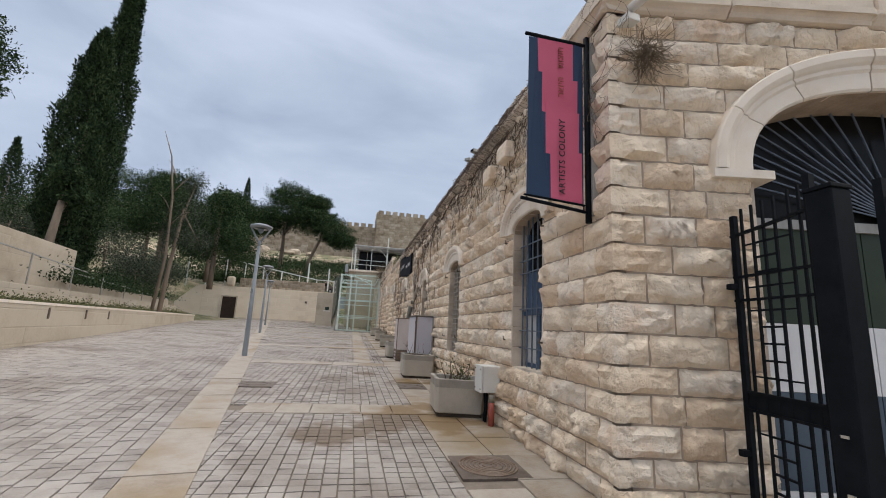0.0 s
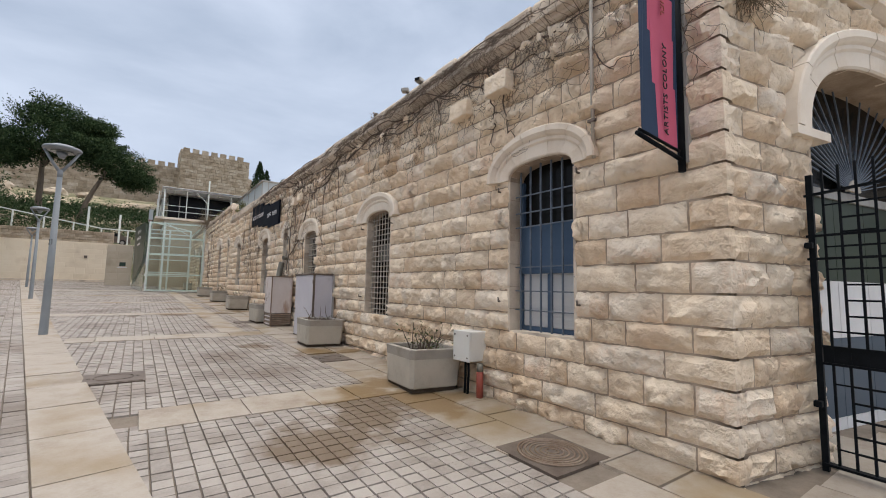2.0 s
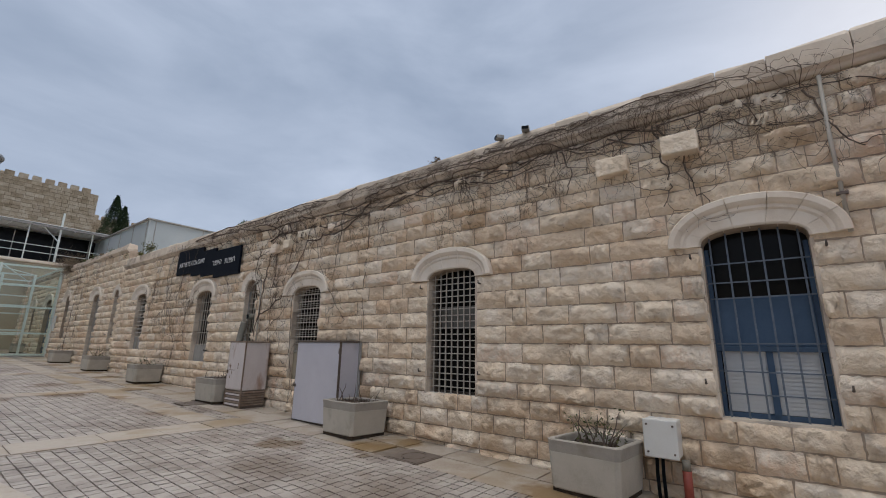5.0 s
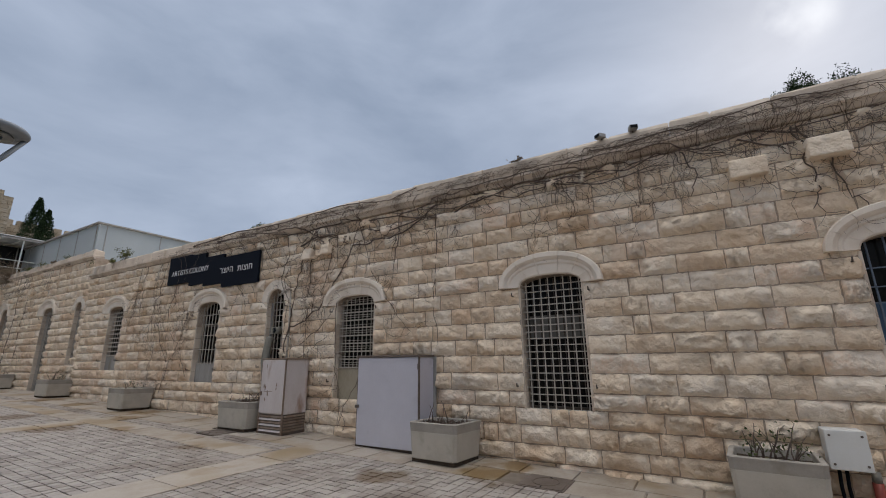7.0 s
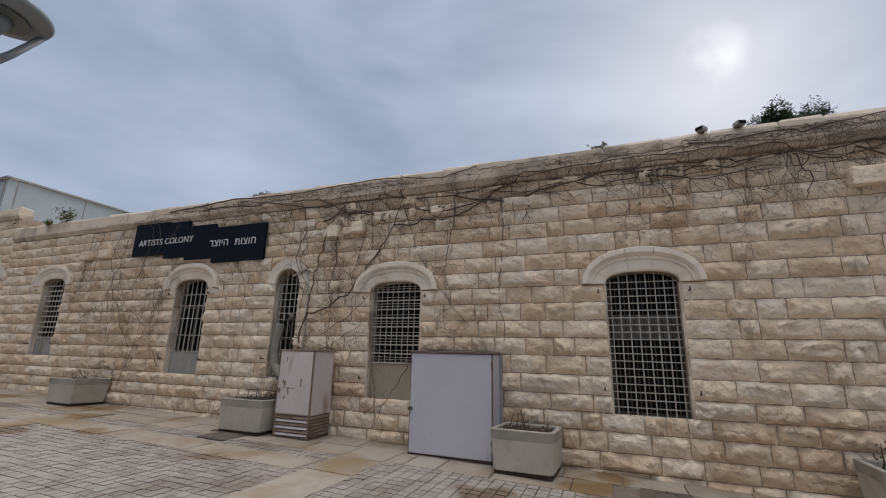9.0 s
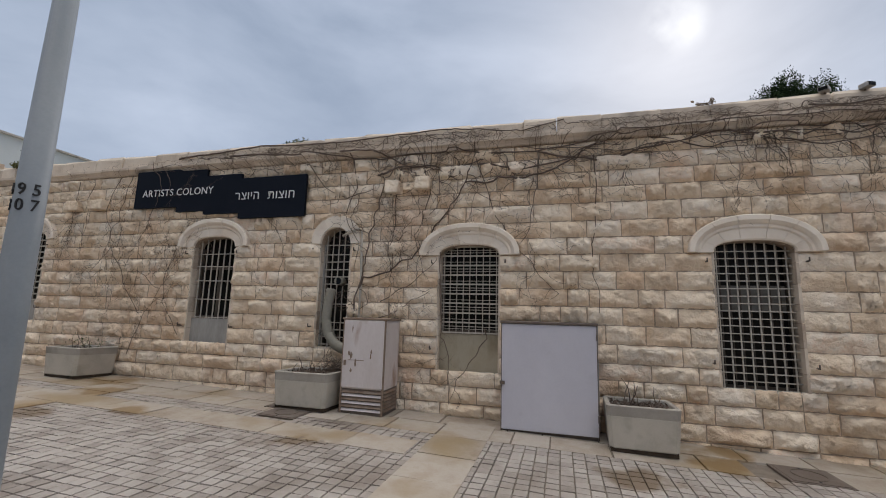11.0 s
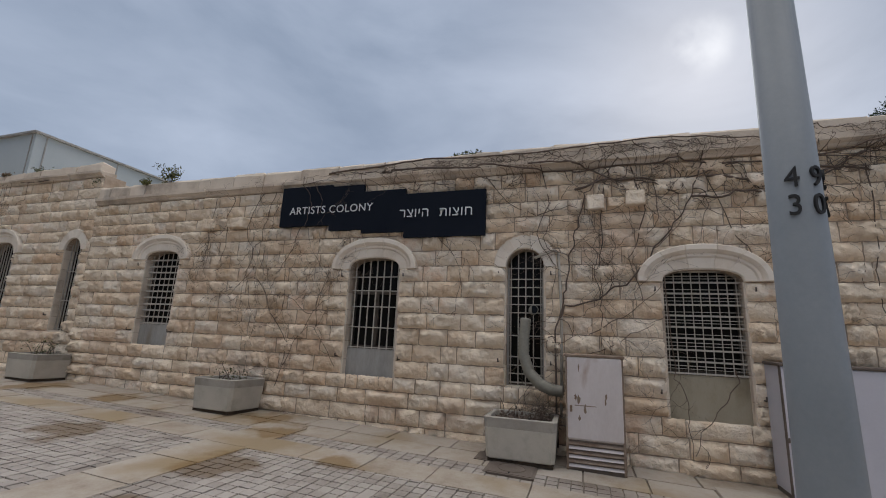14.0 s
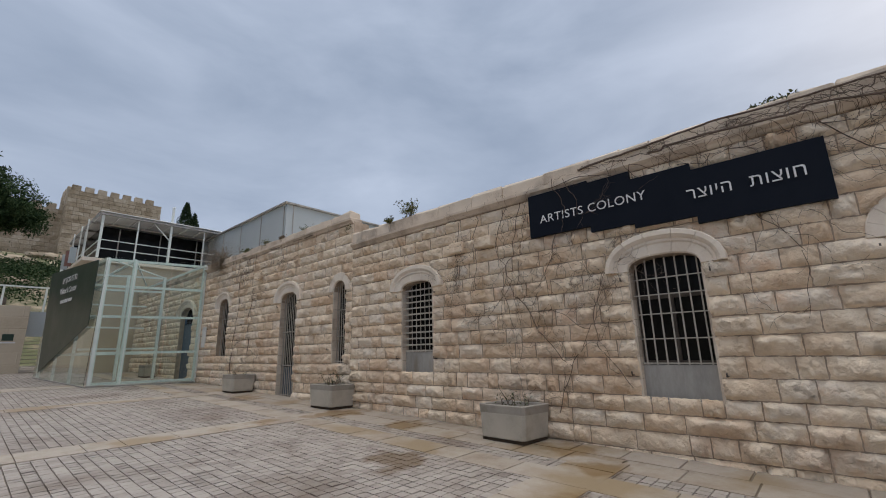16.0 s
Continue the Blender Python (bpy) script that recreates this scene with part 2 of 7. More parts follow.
BARS_DARK = material("blue_black_bars", [(0.3, (0.085, 0.11, 0.145)), (0.8, (0.16, 0.19, 0.235))], scale=12, fine=90, bump=0.2, bump_dist=0.002, rough=0.55)
DARK_GLASS = material("dark_window_glass", [(0.3, (0.006, 0.006, 0.006)), (0.8, (0.014, 0.014, 0.013))], scale=1.5, fine=20, bump=0, rough=0.2, spec=0.12)
FROST = material("dusty_frosted_glass", [(0.3, (0.10, 0.095, 0.085)), (0.8, (0.17, 0.165, 0.15))], scale=4, fine=30, bump=0, rough=0.5)
FRAME = material("dark_weathered_window_frame", [(0.3, (0.05, 0.04, 0.032)), (0.8, (0.12, 0.10, 0.08))], scale=5, fine=50, bump=0.2, bump_dist=0.003, rough=0.75)
OLIVE_PANEL = material("olive_grey_cement_panel", [(0.25, (0.25, 0.215, 0.155)), (0.5, (0.34, 0.30, 0.225)), (0.8, (0.40, 0.36, 0.285))], scale=3, fine=50, bump=0.3, rough=0.9, stain=(0.19, 0.155, 0.10), stain_scale=2.2, stretch=(1, 1, 0.5))
TUB_RIM = material("damp_stained_concrete_rim", [(0.25, (0.26, 0.235, 0.20)), (0.5, (0.33, 0.30, 0.26)), (0.8, (0.40, 0.37, 0.32))], scale=3, fine=60, bump=0.3, rough=0.85, stain=(0.19, 0.165, 0.12), stain_scale=2.4)
# near-black stands for the lack of light indoors
INTERIOR = material("dark_unlit_interior", [(0.3, (0.05, 0.045, 0.04)), (0.8, (0.09, 0.085, 0.08))], scale=1.5, fine=20, bump=0.1, rough=0.9)
BLUE_PANEL = material("blue_painted_panel", [(0.3, (0.045, 0.085, 0.15)), (0.8, (0.07, 0.12, 0.20))], scale=1.5, fine=30, bump=0.1, rough=0.55)
WHITE_SLAT = material("white_shutter", [(0.3, (0.50, 0.52, 0.54)), (0.8, (0.62, 0.63, 0.64))], scale=2, fine=40, bump=0.1, rough=0.5)
SHEET_GREY = material("galvanised_sheet", [(0.3, (0.26, 0.25, 0.23)), (0.6, (0.36, 0.35, 0.33)), (0.85, (0.42, 0.41, 0.39))], scale=4, fine=30, bump=0.1, rough=0.6, metal=0.15, stain=(0.24, 0.20, 0.15), stain_scale=3, stretch=(1, 1, 0.3))
CONCRETE = material("planter_concrete", [(0.25, (0.37, 0.335, 0.28)), (0.5, (0.46, 0.42, 0.355)), (0.8, (0.52, 0.48, 0.41))], scale=2.5, fine=60, bump=0.25, rough=0.85, stain=(0.23, 0.20, 0.155), stain_scale=1.6)
SOIL = material("planter_soil", [(0.3, (0.03, 0.022, 0.015)), (0.8, (0.09, 0.065, 0.045))], scale=9, fine=60, bump=0.9, bump_dist=0.03, rough=0.95)
PAINT_LILAC = material("pale_lilac_painted_steel", [(0.3, (0.49, 0.48, 0.53)), (0.8, (0.58, 0.57, 0.62))], scale=1.2, fine=30, bump=0.06, rough=0.5, stain=(0.36, 0.35, 0.38), stain_scale=1.5)
PAINT_WORN = material("worn_painted_steel", [(0.3, (0.54, 0.485, 0.465)), (0.8, (0.66, 0.61, 0.60))], scale=2.5, fine=40, bump=0.15, rough=0.6, stain=(0.28, 0.15, 0.08), stain_scale=3.2, stain_cut=0.6, stretch=(1, 1, 0.4))
FADED_RED = material("faded_red_cloth", [(0.3, (0.20, 0.10, 0.085)), (0.8, (0.30, 0.17, 0.15))], scale=3, fine=60, bump=0.1, rough=0.85)
PALE_WALL = material("pale_limestone_end_wall", [(0.25, (0.66, 0.56, 0.43)), (0.5, (0.75, 0.65, 0.51)), (0.8, (0.80, 0.71, 0.58))], scale=0.5, fine=12, bump=0.2, rough=0.85, piece=0.2, stain=(0.50, 0.40, 0.29), stain_scale=0.4)
RUST = material("rusty_louvre", [(0.3, (0.16, 0.10, 0.065)), (0.7, (0.30, 0.24, 0.19))], scale=5, fine=50, bump=0.3, rough=0.8)
WHITE_BOX = material("white_plastic_box", [(0.3, (0.66, 0.65, 0.61)), (0.8, (0.74, 0.73, 0.70))], scale=3, fine=50, bump=0.05, rough=0.45)
POLE = material("grey_painted_pole", [(0.3, (0.19, 0.21, 0.23)), (0.8, (0.26, 0.28, 0.30))], scale=2, fine=60, bump=0.05, rough=0.5, stain=(0.33, 0.34, 0.35), stain_scale=2.3, stain_cut=0.66)
SIGN = material("black_sign_board", [(0.3, (0.006, 0.009, 0.016)), (0.8, (0.010, 0.013, 0.021))], scale=2, fine=40, bump=0.05, rough=0.6, spec=0.1)
LETTER = material("white_sign_lettering", [(0.3, (0.66, 0.67, 0.68)), (0.8, (0.74, 0.74, 0.74))], scale=6, fine=50, bump=0, rough=0.5)
STENCIL = material("black_stencil_paint", [(0.3, (0.015, 0.015, 0.018)), (0.8, (0.03, 0.03, 0.03))], scale=6, fine=50, bump=0, rough=0.7)
BANNER_PINK = material("pink_banner_cloth", [(0.3, (0.52, 0.10, 0.17)), (0.8, (0.60, 0.13, 0.21))], scale=2, fine=200, bump=0.1, rough=0.8)
BANNER_NAVY = material("navy_banner_cloth", [(0.3, (0.018, 0.04, 0.085)), (0.8, (0.03, 0.055, 0.11))], scale=2, fine=200, bump=0.1, rough=0.8)
VINE = material("bare_vine_wood", [(0.3, (0.085, 0.06, 0.045)), (0.8, (0.20, 0.15, 0.12))], scale=6, fine=60, bump=0.4, rough=0.9)
BARK = material("tree_bark", [(0.3, (0.13, 0.10, 0.075)), (0.8, (0.26, 0.20, 0.15))], scale=3, fine=25, bump=0.6, bump_dist=0.03, rough=0.95, stretch=(1, 1, 0.25))
CYPRESS = material("cypress_foliage", [(0.2, (0.012, 0.022, 0.012)), (0.5, (0.028, 0.048, 0.022)), (0.8, (0.06, 0.085, 0.04))], scale=1.2, fine=8, bump=0, rough=0.9, piece=0.5, spec=0.08)
PINE = material("pine_foliage", [(0.2, (0.016, 0.032, 0.016)), (0.5, (0.04, 0.068, 0.03)), (0.8, (0.08, 0.11, 0.05))], scale=0.8, fine=8, bump=0, rough=0.9, piece=0.5, spec=0.08)
OLIVE = material("olive_foliage", [(0.2, (0.03, 0.04, 0.028)), (0.5, (0.06, 0.073, 0.05)), (0.8, (0.105, 0.12, 0.085))], scale=0.8, fine=8, bump=0, rough=0.9, piece=0.5, spec=0.08)
SHRUB = material("shrub_leaves", [(0.2, (0.045, 0.06, 0.018)), (0.5, (0.09, 0.10, 0.035)), (0.8, (0.16, 0.15, 0.05))], scale=1.5, fine=8, bump=0, rough=0.75, piece=0.5)
DRY = material("dry_twigs", [(0.2, (0.12, 0.09, 0.06)), (0.8, (0.24, 0.18, 0.12))], scale=3, fine=30, bump=0.2, rough=0.9)
FORT = material("old_city_wall_stone", [(0.2, (0.20, 0.155, 0.105)), (0.45, (0.34, 0.275, 0.20)), (0.62, (0.42, 0.35, 0.27)), (0.8, (0.52, 0.45, 0.365))], scale=0.7, fine=3.0, bump=0.8, bump_dist=0.15, rough=0.95, piece=0.3)
RENDERED = material("sawn_limestone_cladding", [(0.25, (0.40, 0.33, 0.245)), (0.5, (0.49, 0.42, 0.325)), (0.8, (0.55, 0.485, 0.39))], scale=0.5, fine=12, bump=0.2, rough=0.85, piece=0.15, stain=(0.34, 0.275, 0.20), stain_scale=0.5)
WHITE_STEEL = material("white_painted_steel", [(0.3, (0.66, 0.70, 0.67)), (0.8, (0.76, 0.79, 0.77))], scale=2, fine=40, bump=0.05, rough=0.4)
CANVAS = material("white_canopy_cloth", [(0.3, (0.58, 0.58, 0.58)), (0.8, (0.68, 0.68, 0.68))], scale=1, fine=80, bump=0.1, rough=0.8)
SHED = material("grey_translucent_cladding", [(0.3, (0.36, 0.40, 0.42)), (0.8, (0.44, 0.48, 0.50))], scale=0.4, fine=12, bump=0.05, rough=0.5)
DUCT = material("olive_grey_flexible_duct", [(0.3, (0.17, 0.16, 0.13)), (0.8, (0.27, 0.255, 0.215))], scale=5, fine=40, bump=0.1, rough=0.65)
RED_PIPE = material("red_painted_pipe", [(0.3, (0.24, 0.05, 0.035)), (0.8, (0.34, 0.09, 0.06))], scale=5, fine=40, bump=0.1, rough=0.5)
CAST = material("cast_iron_cover", [(0.3, (0.11, 0.085, 0.07)), (0.8, (0.20, 0.165, 0.14))], scale=6, fine=60, bump=0.4, rough=0.6, metal=0.3)
GREEN_DOOR = material("dark_green_door_paint", [(0.3, (0.018, 0.032, 0.018)), (0.8, (0.03, 0.048, 0.026))], scale=2, fine=40, bump=0.05, rough=0.55)
SLATE_DOOR = material("slate_blue_door_paint", [(0.3, (0.06, 0.085, 0.115)), (0.8, (0.085, 0.115, 0.15))], scale=2, fine=40, bump=0.05, rough=0.55)
WHITE_PAINT = material("white_door_paint", [(0.3, (0.66, 0.66, 0.66)), (0.8, (0.76, 0.76, 0.76))], scale=2, fine=40, bump=0.05, rough=0.5)
PVC = material("cream_plastic_pipe", [(0.3, (0.42, 0.38, 0.32)), (0.8, (0.52, 0.48, 0.42))], scale=4, fine=40, bump=0.05, rough=0.5)
LENS = material("lamp_lens", [(0.3, (0.10, 0.11, 0.10)), (0.8, (0.15, 0.16, 0.15))], scale=4, fine=40, bump=0, rough=0.25)
GLASS = glass_material("greenish_glass", (0.86, 0.945, 0.905))


# ---- mesh helpers ----
def mesh_of(name, verts, faces, mat, smooth=False):
    me = bpy.data.meshes.new(name)
    me.from_pydata([tuple(v) for v in verts], [], faces)
    me.materials.append(mat)
    if smooth:
        me.polygons.foreach_set("use_smooth", [True] * len(me.polygons))
    me.update()
    return me


def part(name, bm, mat, parent=None, label=""):
    """Link a bmesh or a mesh as ONE object under a thing."""
    if isinstance(bm, bmesh.types.BMesh):
        me = bpy.data.meshes.new(name)
        bmesh.ops.recalc_face_normals(bm, faces=bm.faces)
        bm.to_mesh(me)
        bm.free()
        me.materials.append(mat)
    else:
        me = bm
    ob = new(name, me)
    ob.parent = parent
    return tagged(ob, label)


def empty(name, m, label="", category="", group="", kind=""):
    ob = new(name)
    ob.matrix_world = m
    return tagged(ob, label, category, group, kind)


def add_box(bm, x0, x1, y0, y1, z0, z1, m=None):
    vs = [bm.verts.new((x, y, z)) for x in (x0, x1) for y in (y0, y1) for z in (z0, z1)]
    for f in ((0, 1, 3, 2), (4, 6, 7, 5), (0, 4, 5, 1), (2, 3, 7, 6), (0, 2, 6, 4), (1, 5, 7, 3)):
        bm.faces.new([vs[i] for i in f])
    if m is not None:
        bmesh.ops.transform(bm, matrix=m, verts=vs)
    return vs


def box(x0, x1, y0, y1, z0, z1, bevel=0.0, segments=2):
    bm = bmesh.new()
    add_box(bm, x0, x1, y0, y1, z0, z1)
    if bevel:
        bmesh.ops.recalc_face_normals(bm, faces=bm.faces)
        bmesh.ops.bevel(bm, geom=bm.edges[:], offset=bevel, segments=segments, profile=0.5, affect="EDGES")
    return bm


def tube(points, radii, sides=8):
    """A swept tube through points, with a radius for each point."""
    bm = bmesh.new()
    pts = [Vector(p) for p in points]
    if not isinstance(radii, (list, tuple)):
        radii = [radii] * len(pts)
    rings, up = [], None
    for i, p in enumerate(pts):
        d = (pts[min(i + 1, len(pts) - 1)] - pts[max(i - 1, 0)]).normalized()
        if up is None:
            up = d.orthogonal().normalized()
        up = (up - d * up.dot(d)).normalized()
        s = d.cross(up)
        rings.append([bm.verts.new(p + (up * math.cos(2 * math.pi * k / sides) + s * math.sin(2 * math.pi * k / sides)) * radii[i]) for k in range(sides)])
    for a, b in zip(rings, rings[1:]):
        for k in range(sides):
            f = bm.faces.new((a[k], a[(k + 1) % sides], b[(k + 1) % sides], b[k]))
            f.smooth = True
    bm.faces.new(rings[0][::-1])
    bm.faces.new(rings[-1])
    return bm


def prism(outline, d0, d1, put):
    """An outline of (u, w) pairs carried from depth d0 to d1; put(u, w, d) gives the place."""
    bm = bmesh.new()
    a = [bm.verts.new(put(u, w, d0)) for u, w in outline]
    b = [bm.verts.new(put(u, w, d1)) for u, w in outline]
    bm.faces.new(a)
    bm.faces.new(b[::-1])
    k = len(outline)
    for i in range(k):
        bm.faces.new((a[i], b[i], b[(i + 1) % k], a[(i + 1) % k]))
    return bm


def ground_z(x, y):
    return 0.03 + 0.025 * min(max(y, -30.0), 75.0)


UNIT_BOX = {}


def unit_box(mat):
    """One shared 1 m box for each material, for bars and rails that only differ in size."""
    if mat.name not in UNIT_BOX:
        b = box(-0.5, 0.5, -0.5, 0.5, -0.5, 0.5)
        me = bpy.data.meshes.new("bar")
        bmesh.ops.recalc_face_normals(b, faces=b.faces)
        b.to_mesh(me)
        b.free()
        me.materials.append(mat)
        UNIT_BOX[mat.name] = me
    return UNIT_BOX[mat.name]


def bar(name, p, q, w, mat, parent=None, d=None):
    """A straight bar from p to q, w wide and d deep."""
    p, q = Vector(p), Vector(q)
    ob = new(name, unit_box(mat))
    v = q - p
    turn = v.to_track_quat("Z", "Y").to_matrix().to_4x4()
    ob.parent = parent
    ob.matrix_basis = Matrix.Translation((p + q) / 2) @ turn @ Matrix.Diagonal((w, d or w, v.length, 1))
    return ob


# ---- the ground ----
def terrain_z(x, y):
    """Plaza slope, then the hillside that climbs to the old city wall."""
    z = ground_z(x, y) - 0.06
    left = -9.6 - 0.165 * (y - 15)
    if x < left - 1.0:
        z += min((left - 1.0 - x) * 0.22, 9.0) * min(max((y + 20) / 30, 0.0), 1.0)
    if y > 61.0:
        z += min((y - 61.0) * 0.5, 4.2) + max(y - 74.0, 0.0) * 0.33 * (1.0 if y < 112 else 112 / y)
    return z


def build_ground():
    xs = [-900, -500, -250, -140] + list(range(-90, -20, 6)) + [-20, -17, -15, -13, -12, -11, -10, -8, -4, 0, 4, 8, 14, 22, 32, 45, 60, 90, 140, 250, 500, 900]
    ys = [-900, -500, -250, -120, -60, -30, -15, -5, 0, 5, 10, 15, 20, 26, 32, 38, 44, 50, 55, 60, 60.9, 61.6, 64, 68, 72, 78, 86, 94, 102, 110, 116, 125, 150, 200, 400, 900]
    vs = []
    for y in ys:
        for x in xs:
            far = 0.0 if (abs(x) < 14 and y < 61) or y < 0 else 0.35
            vs.append((x, y, min(terrain_z(x, y), 22.0) + far * noise.noise((x * 0.11, y * 0.11, 3.0))))
    k = len(xs)
    fs = [(j * k + i, j * k + i + 1, (j + 1) * k + i + 1, (j + 1) * k + i) for j in range(len(ys) - 1) for i in range(k - 1)]
    ob = new("ground", mesh_of("ground", vs, fs, EARTH, True))
    tagged(ob, "dry earth and rock hillside with scrub", "ground", kind="structure")


build_ground()


def lean(v):
    """How far the plaza's lamp line has drifted at y = v."""
    return -3.12 - 0.164 * (v - 14.35)


def slope_sheet(name, x0, x1, y0, y1, dz, mat):
    vs = []
    for x, y in ((x0, y0), (x1, y0), (x1, y1), (x0, y1)):
        vs.append((x, y, ground_z(x, y) + dz))
    return new(name, mesh_of(name, vs, [(0, 1, 2, 3)], mat))


pavement = slope_sheet("pavement", -22, 12, -28, 61, -0.022, JOINT)
tagged(pavement, "plaza of grey stone setts with cream limestone bands", "pavement", kind="structure")


# ---- the long building: wall with openings ----
WALL_X = 2.24
SW = Vector((math.cos(radians(10.8)), -math.sin(radians(10.8)), 0))     # along the gate wall
SN = Vector((-math.sin(radians(10.8)), -math.cos(radians(10.8)), 0))    # out of the gate wall
CORNER = Vector((WALL_X, 3.32, 0))
BACK = 0.5


class Opening:
    def __init__(self, c, w, sill, spring, apex, power=2.5, ring=0.33, rise=0.5, plain=False):
        self.c, self.h, self.sill, self.spring, self.apex, self.power = c, w / 2, sill, spring, apex, power
        self.ring, self.rise, self.plain = ring, rise, plain

    def top(self, u):
        s = min(abs(u - self.c) / self.h, 1.0)
        return self.spring + (self.apex - self.spring) * (1 - s ** self.power) ** (1 / self.power)

    def half(self, z):
        """Half width of the opening at height z."""
        if z <= self.spring:
            return self.h
        if z >= self.apex:
            return 0.0
        return self.h * (1 - ((z - self.spring) / (self.apex - self.spring)) ** self.power) ** (1 / self.power)

    def under_hood(self, u, z):
        """Whether a place on the wall lies behind the hood moulding."""
        s, r = abs(u - self.c) / (self.h + self.ring), (z - self.spring) / (self.apex - self.spring + self.ring + 0.02)
        return r >= -0.02 and s < 1 and s ** 2.15 + max(r, 0.0) ** 2.15 < 1.0

    def outline(self, grow=0.0, n=14):
        """The opening's outline from its lower left, over the arch, to its lower right."""
        pts = [(self.c - self.h, self.sill)]
        for i in range(n + 1):
            a = math.pi - math.pi * i / n
            cu, su = math.cos(a), math.sin(a)
            pu = math.copysign(abs(cu) ** (2 / self.power), cu)
            pw = abs(su) ** (2 / self.power)
            pts.append((self.c + self.h * pu, self.spring + (self.apex - self.spring) * pw))
        pts.append((self.c + self.h, self.sill))
        return pts


OPENINGS = [
    Opening(5.25, 0.97, 1.05, 2.92, 3.10),
    Opening(9.36, 0.97, 1.00, 2.86, 3.03),
    Opening(13.35, 0.98, 1.00, 2.86, 3.03),
    Opening(15.77, 0.58, 1.28, 3.09, 3.38, 2.0, 0.20, 0.50, True),
    Opening(18.40, 0.97, 1.21, 3.07, 3.27),
    Opening(23.50, 0.95, 1.46, 3.32, 3.50),
    Opening(26.45, 0.57, 1.70, 3.60, 3.88, 2.0, 0.20, 0.48, True),
    Opening(29.15, 0.97, 0.73, 3.56, 3.84),
    Opening(34.10, 0.88, 1.93, 3.77, 4.10, 2.2, 0.25, 0.55),
    Opening(38.20, 1.60, 0.96, 3.70, 4.10, 2.2),
    Opening(42.00, 0.80, 2.00, 3.80, 4.10, 2.2, 0.25, 0.55),
]
GATE = Opening(3.05, 3.50, 0.07, 3.05, 3.98, 2.5, 0.40, 1.32)


def facade(u, z, d):
    return Vector((WALL_X - d, u, z))


def gate_wall(u, z, d):
    return CORNER + SW * u + SN * d + Vector((0, 0, z))


def wall_slab(name, put, u0, u1, z0, z1, holes, depth, label):
    """A thick wall: cut into strips between and over the openings, with arched heads."""
    vs, fs = [], []

    def quad_prism(pts):
        b = len(vs)
        k = len(pts)
        vs.extend(put(u, z, 0.0) for u, z in pts)
        vs.extend(put(u, z, -depth) for u, z in pts)
        fs.append(tuple(range(b, b + k)))
        fs.append(tuple(range(b + 2 * k - 1, b + k - 1, -1)))
        for i in range(k):
            j = (i + 1) % k
            fs.append((b + i, b + k + i, b + k + j, b + j))

    cut = u0
    for o in sorted(holes, key=lambda q: q.c):
        quad_prism([(cut, z0), (o.c - o.h, z0), (o.c - o.h, z1), (cut, z1)])
        if o.sill > z0 + 0.02:
            quad_prism([(o.c - o.h, z0), (o.c + o.h, z0), (o.c + o.h, o.sill), (o.c - o.h, o.sill)])
        arch = o.outline()[1:-1]
        for a, b in zip(arch, arch[1:]):
            if b[0] - a[0] > 1e-4:
                quad_prism([a, b, (b[0], z1), (a[0], z1)])
        cut = o.c + o.h
    quad_prism([(cut, z0), (u1, z0), (u1, z1), (cut, z1)])
    ob = new(name, mesh_of(name, vs, fs, MORTAR))
    return tagged(ob, label, "wall", kind="structure")


wall_west = wall_slab("wall_west", facade, 3.32, 25.9, -0.4, 4.72, [o for o in OPENINGS if o.c < 25], BACK, "long wall of rock-faced cream limestone blocks")
wall_west_far = wall_slab("wall_west_far", facade, 25.9, 52.0, -0.2, 5.45, [o for o in OPENINGS if o.c > 25.9], BACK, "higher stretch of rock-faced cream limestone wall")
wall_south = wall_slab("wall_south", gate_wall, 0.1, 9.0, -0.6, 4.72, [GATE], BACK, "end wall of rock-faced limestone with an arched gateway")


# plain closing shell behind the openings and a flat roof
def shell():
    # inner wall and floor are unseen and coloured dark as unlit rooms
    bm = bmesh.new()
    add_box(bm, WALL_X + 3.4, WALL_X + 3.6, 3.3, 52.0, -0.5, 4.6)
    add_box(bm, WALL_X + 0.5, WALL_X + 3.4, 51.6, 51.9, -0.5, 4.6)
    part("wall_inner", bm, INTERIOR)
    tagged(bpy.data.objects["wall_inner"], "unseen inner wall behind the windows, coloured dark for unlit rooms", "wall", kind="structure")
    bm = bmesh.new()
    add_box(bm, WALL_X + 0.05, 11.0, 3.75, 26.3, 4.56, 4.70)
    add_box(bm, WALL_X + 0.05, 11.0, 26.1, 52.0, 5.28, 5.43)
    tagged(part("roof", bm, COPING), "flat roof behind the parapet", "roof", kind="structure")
    tagged(part("floor_inner", box(WALL_X + 0.5, WALL_X + 3.4, 3.6, 51.6, 0.2, 0.3), INTERIOR), "unseen inner floor, coloured dark for unlit rooms", "floor", kind="structure")


shell()


